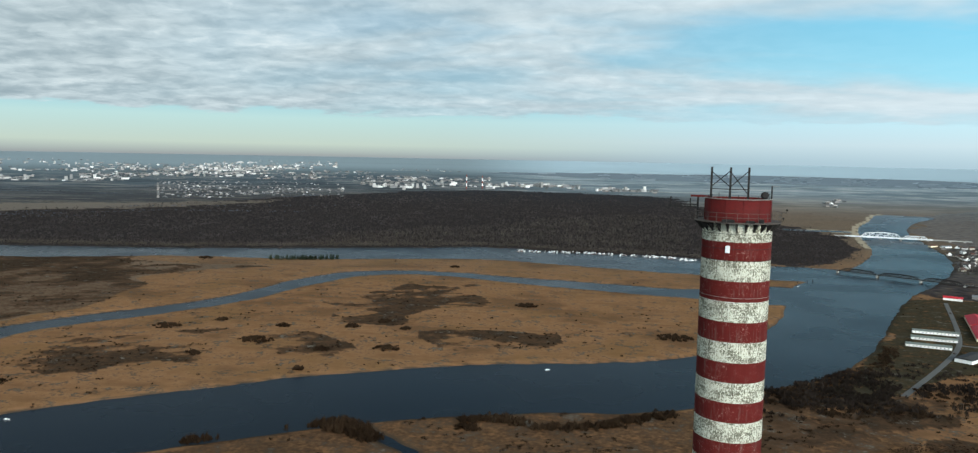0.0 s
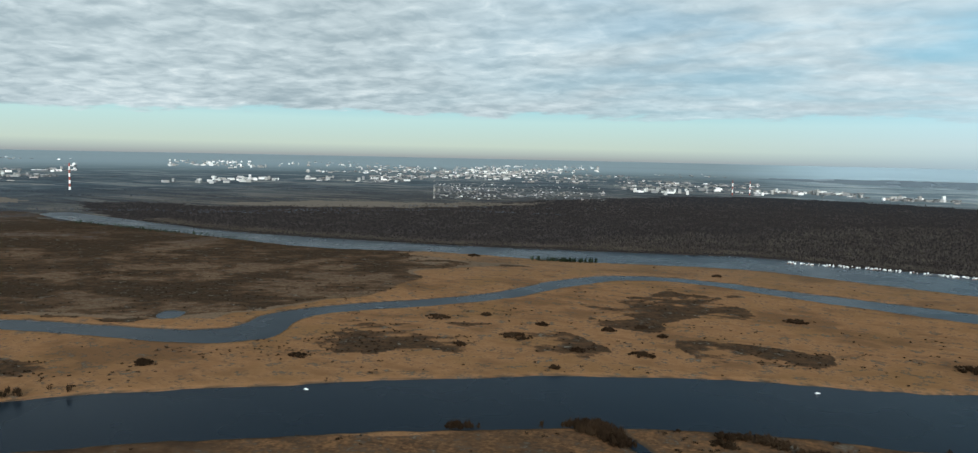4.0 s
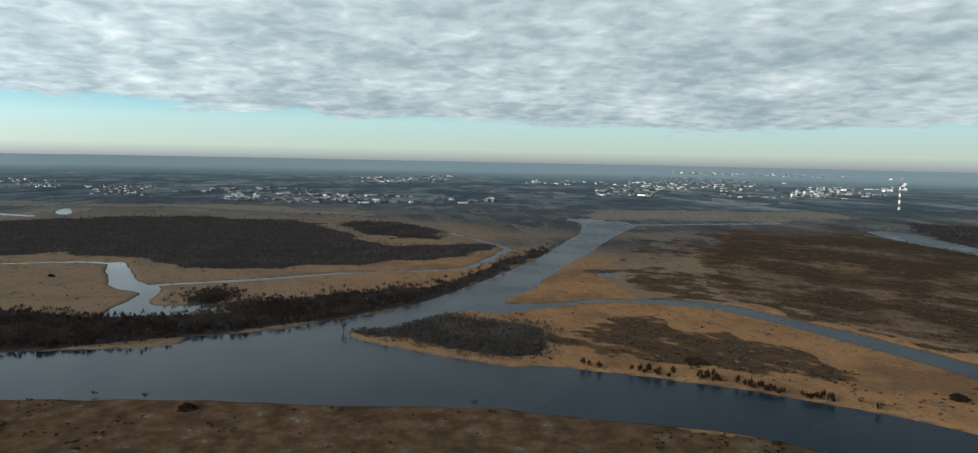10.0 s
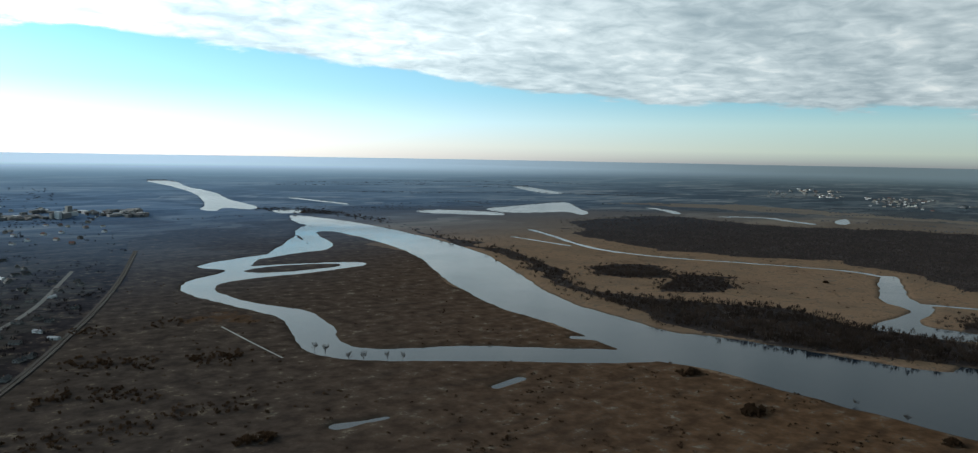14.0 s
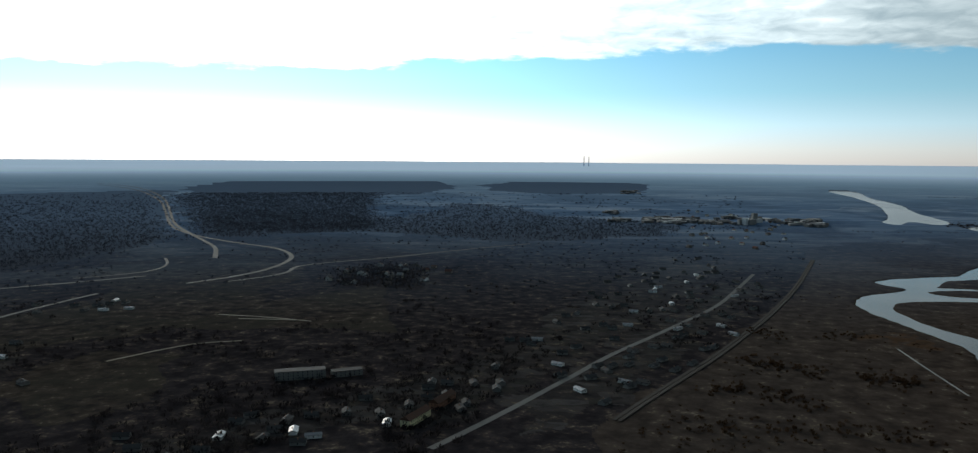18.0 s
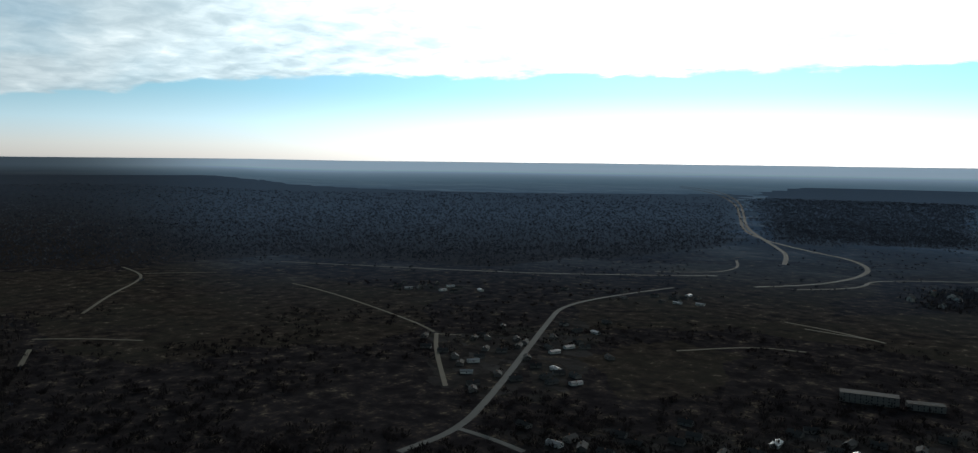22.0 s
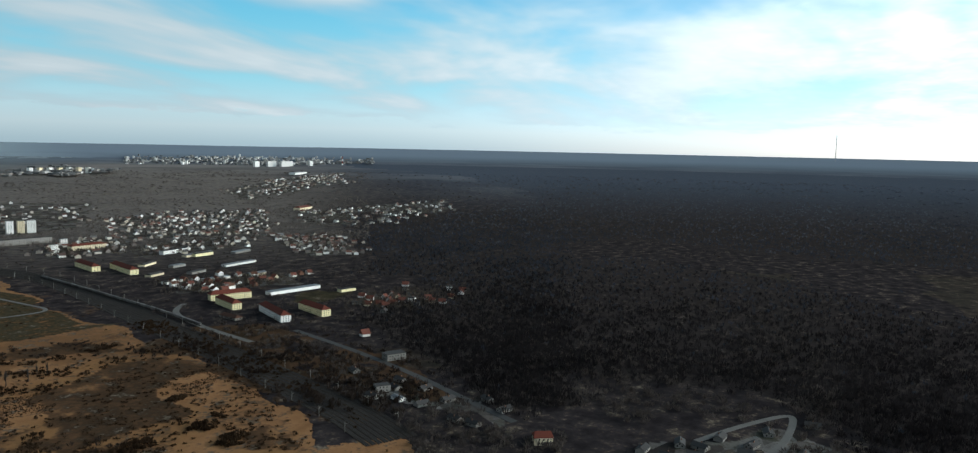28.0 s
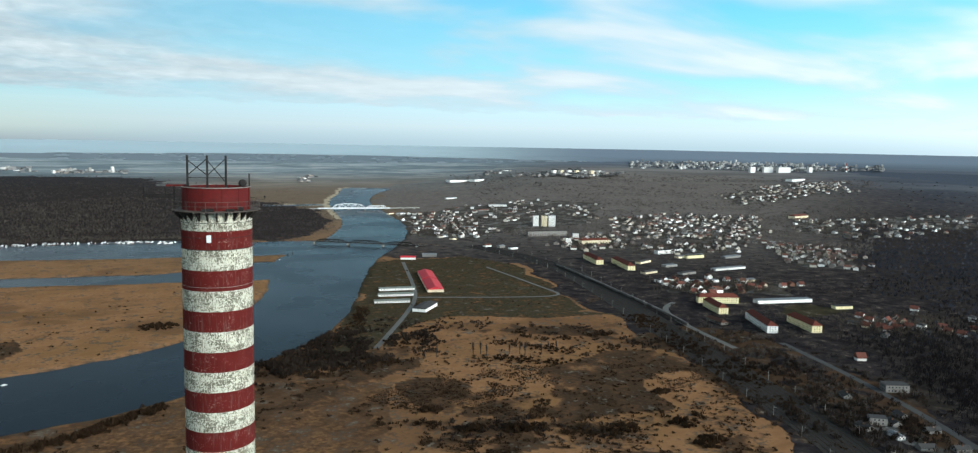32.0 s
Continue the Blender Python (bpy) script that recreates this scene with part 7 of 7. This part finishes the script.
def city_mesh(name, boxes, mat, label):
    """Many plain blocks far off, each a true box on the land."""
    b = np.array(boxes)
    x, y = b[:, 0], b[:, 1]
    z = relief(x, y)
    s = shrink(np.hypot(x, y))
    px, py, pz = placed(x, y, z)
    corners = np.array([(-1, -1, 0), (1, -1, 0), (1, 1, 0), (-1, 1, 0), (-1, -1, 1), (1, -1, 1), (1, 1, 1), (-1, 1, 1)], float)
    lx, ly = corners[:, 0] * b[:, 2:3] / 2 * s[:, None], corners[:, 1] * b[:, 3:4] / 2 * s[:, None]
    c, d = np.cos(b[:, 5])[:, None], np.sin(b[:, 5])[:, None]
    v = np.stack([px[:, None] + lx * c - ly * d, py[:, None] + lx * d + ly * c, pz[:, None] + corners[:, 2] * (b[:, 4] * s)[:, None]], -1).reshape(-1, 3)
    q = np.array([(0, 1, 5, 4), (1, 2, 6, 5), (2, 3, 7, 6), (3, 0, 4, 7), (4, 5, 6, 7)])
    faces = (q[None] + np.arange(len(b))[:, None, None] * 8).reshape(-1, 4)
    tagged(new(name, mesh_of(name, v, faces, mat)), label, "city", kind="stuff")


build_city()


def far_stack(az, low, high, wide, bands, label, name="far_chimney"):
    """A tall slender stack far off, given by its azimuth and its foot's and tip's angles in degrees."""
    r = EYE_Z / math.tan(radians(max(-low, 0.45)))
    s = float(shrink(np.array([r]))[0])
    d = r * s
    x, y = -math.sin(radians(az)) * d, math.cos(radians(az)) * d
    z0, z1 = EYE_Z + d * math.tan(radians(low)), EYE_Z + d * math.tan(radians(high))
    t = thing(name, pose(x, y, z0 - 1), label, "chimney")
    h = z1 - z0 + 1
    for k in range(bands):
        a, b = h * k / bands, h * (k + 1) / bands
        r0, r1 = wide * (1.25 - 0.5 * k / bands), wide * (1.25 - 0.5 * (k + 1) / bands)
        part("band", drum(bmesh.new(), [(r0, a), (r1, b)], 12), (LAMP_RED if (bands - k) % 2 else W[0]) if bands > 1 else HAZY_STACK, t)
    return t


far_stack(54.98, -2.87, -1.12, 3.6, 8, "tall red and white power station chimney far away")
far_stack(9.3, -2.52, -1.45, 2.4, 5, "red and white works chimney by the distant harbour")
far_stack(8.14, -2.47, -1.5, 2.4, 5, "red and white works chimney by the distant harbour")
far_stack(-54.05, -1.93, -0.89, 3.4, 6, "slender banded chimney above the distant estate")
far_stack(-88.6, -0.6, 1.27, 1.5, 1, "slender grey radio mast on the wooded hill", "radio_mast")
far_stack(176.43, -0.62, 0.16, 2.2, 1, "distant grey power station stack", "far_stack")
far_stack(176.08, -0.62, 0.08, 2.2, 1, "distant grey power station stack", "far_stack")


# ---- bridges, boats, trains and single trees ----
def truss_span(parent, x0, x1, y, z, tall, panels, mat, thick, arched=False):
    """One truss wall of a bridge span: chords, posts and diagonals."""
    def top(k):
        u = k / panels
        return z + tall * (1.0 if not arched else 0.62 + 0.38 * math.sin(math.pi * u))
    step = (x1 - x0) / panels
    part("chord", rod(bmesh.new(), (x0, y, z), (x1, y, z), thick, 4), mat, parent)
    for k in range(panels):
        a, b = x0 + k * step, x0 + (k + 1) * step
        za, zb = (z if k == 0 else top(k)), (z if k == panels - 1 else top(k + 1))
        part("chord", rod(bmesh.new(), (a, y, za), (b, y, zb), thick, 4), mat, parent)
        if 0 < k:
            part("post", rod(bmesh.new(), (a, y, z), (a, y, top(k)), thick * 0.6, 4), mat, parent)
        if 0 < k < panels - 1:
            up = k % 2 == 0
            part("brace", rod(bmesh.new(), (a, y, z if up else top(k)), (b, y, top(k + 1) if up else z), thick * 0.7, 4), mat, parent)


def build_bridges():
    # white railway bridge: plate girders with one trussed main span
    a, b = Vector((760, 2577, 0)), Vector((1130, 2492, 0))
    l = (b - a).length
    turn = math.degrees(math.atan2(b.y - a.y, b.x - a.x))
    t = thing("railway_bridge", pose(a.x, a.y, 0, 0, 0, turn), "white steel railway bridge with a trussed main span", "bridge")
    part("deck", boxed((0, -5, 7.2), (l, 5, 8.6), 0.1), CONCRETE, t)
    for y in (-5.2, 5.2):
        part("girder", boxed((30, y - 0.2, 6.4), (275, y + 0.2, 10.2), 0.05), WHITE_STEEL, t, "white plate girder")
        part("parapet", boxed((0, y - 0.2, 6.8), (29.9, y + 0.2, 9.4), 0.05), CONCRETE, t)
        part("parapet", boxed((275.1, y - 0.2, 6.8), (l, y + 0.2, 9.4), 0.05), CONCRETE, t)
        truss_span(t, 78, 188, y, 9.8, 14, 10, WHITE_STEEL, 0.9, True)
        truss_span(t, 195, 262, y, 9.8, 7, 8, WHITE_STEEL, 0.7)
    for x in (15, 78, 133, 188, 262, 320, 360):
        part("pier", boxed((x - 2.5, -7, -3), (x + 2.5, 7, 7.1), 0.4), CONCRETE, t, "concrete bridge pier")
    # dark road bridge with three low trusses
    a, b = Vector((528, 1764, 0)), Vector((740, 1592, 0))
    l = (b - a).length
    t = thing("truss_bridge", pose(a.x, a.y, 0, 0, 0, math.degrees(math.atan2(b.y - a.y, b.x - a.x))), "dark steel road bridge with three curved trusses", "bridge")
    part("deck", boxed((0, -4, 5.0), (l, 4, 5.9), 0.05), DARK_STEEL, t)
    for y in (-4.2, 4.2):
        for x0, x1 in ((8, 84), (90, 168), (174, 246)):
            truss_span(t, x0, x1, y, 5.6, 6.0, 8, DARK_STEEL, 0.6, True)
        part("railing", boxed((0, y - 0.05, 6.6), (l, y + 0.05, 6.8)), GREY_STEEL, t)
    for x in (5, 87, 171, 250):
        part("pier", boxed((x - 2, -5.5, -3), (x + 2, 5.5, 4.95), 0.4), CONCRETE, t, "stone bridge pier")


build_bridges()


def hull_mesh(l, w, h):
    v, n = [], 9
    for k in range(n):
        u = k / (n - 1)
        half = w / 2 * min(1.0, 1.25 * (1 - u) ** 0.5 + 0.02) * (0.85 + 0.15 * min(1, u * 4))
        sheer = h * (1 + 0.25 * u * u)
        v += [(u * l - l / 2, -half, sheer), (u * l - l / 2, -half * 0.7, -0.3), (u * l - l / 2, half * 0.7, -0.3), (u * l - l / 2, half, sheer)]
    f = [(4 * k + i, 4 * k + 4 + i, 4 * k + 5 + i, 4 * k + 1 + i) for k in range(n - 1) for i in range(3)]
    f += [(4 * k + 3, 4 * k + 7, 4 * k + 4, 4 * k) for k in range(n - 1)] + [(0, 1, 2, 3)]
    bm = from_faces(v, f)
    bmesh.ops.recalc_face_normals(bm, faces=bm.faces)
    return bm


def make_boat(l, w, h, mat, label, group="moored boats"):
    t = thing("boat", pose(0, 0, -900), label, "boat", group)
    part("hull", hull_mesh(l, w, h), mat, t)
    bm = boxed((-l * 0.28, -w * 0.32, h), (l * 0.12, w * 0.32, h + 1.5), 0.12)
    part("cabin", bm, BOX_WHITE if mat is not BOX_WHITE else HOUSE_WALLS[0], t)
    part("windscreen", boxed((l * 0.12, -w * 0.28, h + 0.5), (l * 0.12 + 0.12, w * 0.28, h + 1.3), 0.02), PANE, t)
    return t


def build_boats():
    rng = np.random.default_rng(8)
    kinds = [make_boat(11, 3.4, 1.2, BOX_WHITE, "white cabin boat moored at the marina"), make_boat(8, 2.8, 1.0, GREY_STEEL, "grey motor boat moored at the marina"),
             make_boat(14, 4.2, 1.4, BOX_WHITE, "long white motor yacht moored at the quay"), make_boat(9, 3.0, 1.0, HOUSE_WALLS[3], "brown wooden boat moored at the marina")]
    quay = rounded(WAYS["marina_quay"], 2)
    first = [True] * 4
    for k in range(118):
        u = rng.uniform(0, 1) * (len(quay) - 1.01)
        i = int(u)
        p = quay[i] + (quay[i + 1] - quay[i]) * (u - i)
        d = quay[i + 1] - quay[i]
        out = np.array([d[1], -d[0]]) / np.hypot(*d)
        p = p + out * rng.uniform(4, 34)
        kind = int(rng.choice(4, p=[0.28, 0.14, 0.28, 0.3]))
        m = pose(p[0], p[1], 0.0, 0, 0, math.degrees(math.atan2(out[1], out[0])) + rng.normal(0, 14) + 180 * int(rng.integers(2)))
        if first[kind]:
            kinds[kind].matrix_world, first[kind] = m, False
        else:
            copy_thing(kinds[kind], m)
    for k in range(9):
        i = min(int(k / 9 * (len(quay) - 1)), len(quay) - 2)
        d = quay[i + 1] - quay[i]
        out = np.array([d[1], -d[0]]) / np.hypot(*d)
        t = thing("jetty", pose(quay[i][0], quay[i][1], 0, 0, 0, math.degrees(math.atan2(out[1], out[0]))), "narrow grey plank jetty of the marina", "jetty", "marina jetties")
        part("deck", boxed((-12, -1.2, 0.7), (36, 1.2, 0.95), 0.03), CONCRETE, t)
        for x in (2, 12, 22, 32):
            part("pile", rod(bmesh.new(), (x, 1.3, -2.5), (x, 1.3, 1.6), 0.18, 6), DARK_STEEL, t)
    for x, y, a in ((-45, 860, 20), (-505, 604, 5), (395, 1542, 40)):
        ob = copy_thing(kinds[0], pose(x, y, 0, 0, 0, a))
        ob.scale = (0.5, 0.5, 0.5)
    for k, (x, y) in enumerate(((378, 1552), (402, 1577), (427, 1602), (440, 1612))):
        t = thing("dolphin", pose(x, y, 0), "dark timber mooring dolphin standing in the river", "mooring post", "mooring dolphins")
        for dx, dy in ((-0.7, -0.5), (0.7, -0.5), (0, 0.8)):
            part("pile", rod(bmesh.new(), (dx * 1.4, dy * 1.4, -2.5), (dx * 0.5, dy * 0.5, 3.6), 0.38, 7), DARK_STEEL, t)
        part("collar", boxed((-0.9, -0.9, 2.6), (0.9, 0.9, 3.1), 0.1), DARK_STEEL, t)


build_boats()


def build_train():
    t = thing("goods_wagon", pose(0, 0, -900), "grey goods wagon standing on the yard track", "wagon", "standing goods train")
    part("body", boxed((-6.6, -1.5, 1.3), (6.6, 1.5, 4.0), 0.15), WAGON, t)
    part("underframe", boxed((-6.8, -1.2, 0.75), (6.8, 1.2, 1.28), 0.05), DARK_STEEL, t)
    part("roof", boxed((-6.6, -1.45, 4.01), (6.6, 1.45, 4.35), 0.2), WAGON, t)
    for x in (-4.6, 4.6):
        part("bogie", boxed((x - 1.4, -1.1, 0.05), (x + 1.4, 1.1, 0.74), 0.1), DARK_STEEL, t)
    line = rounded(WAYS["train_line"], 3)
    far = np.concatenate([[0], np.cumsum(np.hypot(*np.diff(line, axis=0).T))])
    first = True
    for s in np.arange(6, far[-1] - 6, 14.3):
        x, y = np.interp(s, far, line[:, 0]), np.interp(s, far, line[:, 1])
        x2, y2 = np.interp(s + 3, far, line[:, 0]), np.interp(s + 3, far, line[:, 1])
        m = pose(x, y, set_down(x, y)[2] + 0.7, 0, 0, math.degrees(math.atan2(y2 - y, x2 - x)))
        if first:
            t.matrix_world, first = m, False
        else:
            copy_thing(t, m)


build_train()


def build_masts():
    """Catenary masts along the goods yard."""
    t = thing("catenary_mast", pose(0, 0, -900), "slim grey catenary mast beside the railway tracks", "mast", "railway masts")
    part("post", rod(bmesh.new(), (0, 0, -0.5), (0, 0, 9.5), 0.2, 6), GREY_STEEL, t)
    part("arm", rod(bmesh.new(), (0, 0, 7.6), (3.2, 0, 8.0), 0.1, 5), GREY_STEEL, t)
    part("stay", rod(bmesh.new(), (0, 0, 9.0), (3.0, 0, 8.0), 0.05, 4), DARK_STEEL, t)
    line = rounded(WAYS["rail_yard"], 3)
    far = np.concatenate([[0], np.cumsum(np.hypot(*np.diff(line, axis=0).T))])
    first = True
    for s in np.arange(40, far[-1] - 20, 52.0):
        x, y = np.interp(s, far, line[:, 0]), np.interp(s, far, line[:, 1])
        x2, y2 = np.interp(s + 3, far, line[:, 0]), np.interp(s + 3, far, line[:, 1])
        a = math.atan2(y2 - y, x2 - x)
        for side in (-36.0, 14.0):
            px, py = x - math.sin(a) * side, y + math.cos(a) * side
            m = pose(px, py, set_down(px, py)[2], 0, 0, math.degrees(a) + (90 if side < 0 else -90))
            if first:
                t.matrix_world, first = m, False
            else:
                copy_thing(t, m)


build_masts()


def make_tree(name, tall, wide, rng, mat, label, upright=False, twigs=420):
    """A bare tree: tapered trunk, forked limbs and a crown of fine twigs."""
    t = thing(name, pose(0, 0, -900), label, "tree", "single trees")
    bm = bmesh.new()
    bmesh.ops.create_cone(bm, cap_ends=True, segments=8, radius1=tall * 0.03, radius2=tall * 0.008, depth=tall * 0.8, matrix=Matrix.Translation((0, 0, tall * 0.4)))
    part("trunk", bm, TWIGS, t)
    tips = []
    for k in range(11):
        z0 = tall * rng.uniform(0.15, 0.55)
        a = rng.uniform(0, 2 * math.pi)
        reach = wide * rng.uniform(0.5, 1.0) * (0.4 if upright else 1)
        tip = Vector((math.cos(a) * reach, math.sin(a) * reach, min(tall * 0.97, z0 + tall * rng.uniform(0.25, 0.45))))
        part("limb", rod(bmesh.new(), (0, 0, z0), tip, tall * 0.008, 5), TWIGS, t)
        tips.append(tip)
    v = []
    for k in range(twigs):
        c = tips[int(rng.integers(len(tips)))] * rng.uniform(0.55, 1.0)
        c = Vector((c.x, c.y, max(c.z, tall * 0.25)))
        d = Vector(rng.normal(0, 1, 3)) * wide * 0.22
        d.z = abs(d.z) * (2.2 if upright else 1.0) + 0.2
        s = Vector(rng.normal(0, 1, 3)).cross(d).normalized() * tall * 0.006
        v += [c + s, c - s, c + d]
    me = mesh_of("crown", np.array([tuple(p) for p in v]), np.arange(len(v)).reshape(-1, 3), mat)
    ob = new("crown", me)
    ob.parent = t
    return t


def build_trees():
    rng = np.random.default_rng(17)
    round_tree = make_tree("bare_tree", 13, 5.0, rng, TWIGS, "single bare tree standing at the water's edge")
    poplar = make_tree("poplar", 16, 3.0, rng, TWIGS, "slim bare poplar among brown scrub", True, 300)
    willow = make_tree("willow_bush", 6.5, 5.0, rng, BRUSH, "rounded brown willow bush by the bank", False, 520)
    for kind, spots, grow in ((round_tree, ((-492, -809), (-494, -789), (-498, -745), (-512, -735), (-536, -722), (-549, -709), (-1056, -62)), 1.0),
                              (poplar, ((369, 765), (413, 760), (421, 757), (423, 747), (450, 742), (461, 737), (465, 732), (484, 727), (496, 731), (506, 730)), 1.0),
                              (willow, ((-773, -234), (-786, -286), (-714, -46), (-732, 82), (-718, -40), (-722, -52), (-700, 95)), 1.0)):
        for k, (x, y) in enumerate(spots):
            m = pose(x, y, set_down(x, y)[2] - 0.1, 0, 0, 67 * k)
            if k == 0:
                kind.matrix_world = m
            else:
                ob = copy_thing(kind, m)
                ob.scale = [float(rng.uniform(0.75, 1.2))] * 3
    x, y = np.array(WAYS["bank_trees"], float).T
    n = 10
    xs, ys = np.repeat(x, n) + rng.normal(0, 9, n * len(x)), np.repeat(y, n) + rng.normal(0, 9, n * len(x))
    woodland("bank_willows", xs, ys, 9.5, 4.2, 26, BRUSH, "row of bare willows leaning over the water", rng, 0.5, "trees", 1.3)
    x, y = belt_points(rng, [(-709, 1621, 16), (-625, 1635, 18), (-552, 1666, 14)], 90)
    woodland("pines", x, y, 13, 3.4, 34, PINES, "small row of dark pines on the island", rng, 0.05, "trees", bank=-6.0)
    x, y = belt_points(rng, [(-2250, 1590, 50), (-1950, 1560, 40), (-1688, 1540, 40), (-1423, 1530, 25)], 260)
    woodland("pines", x, y, 11, 3.2, 10, PINES, "dark pines along the island's far bank", rng, 0.2, "trees")


build_trees()
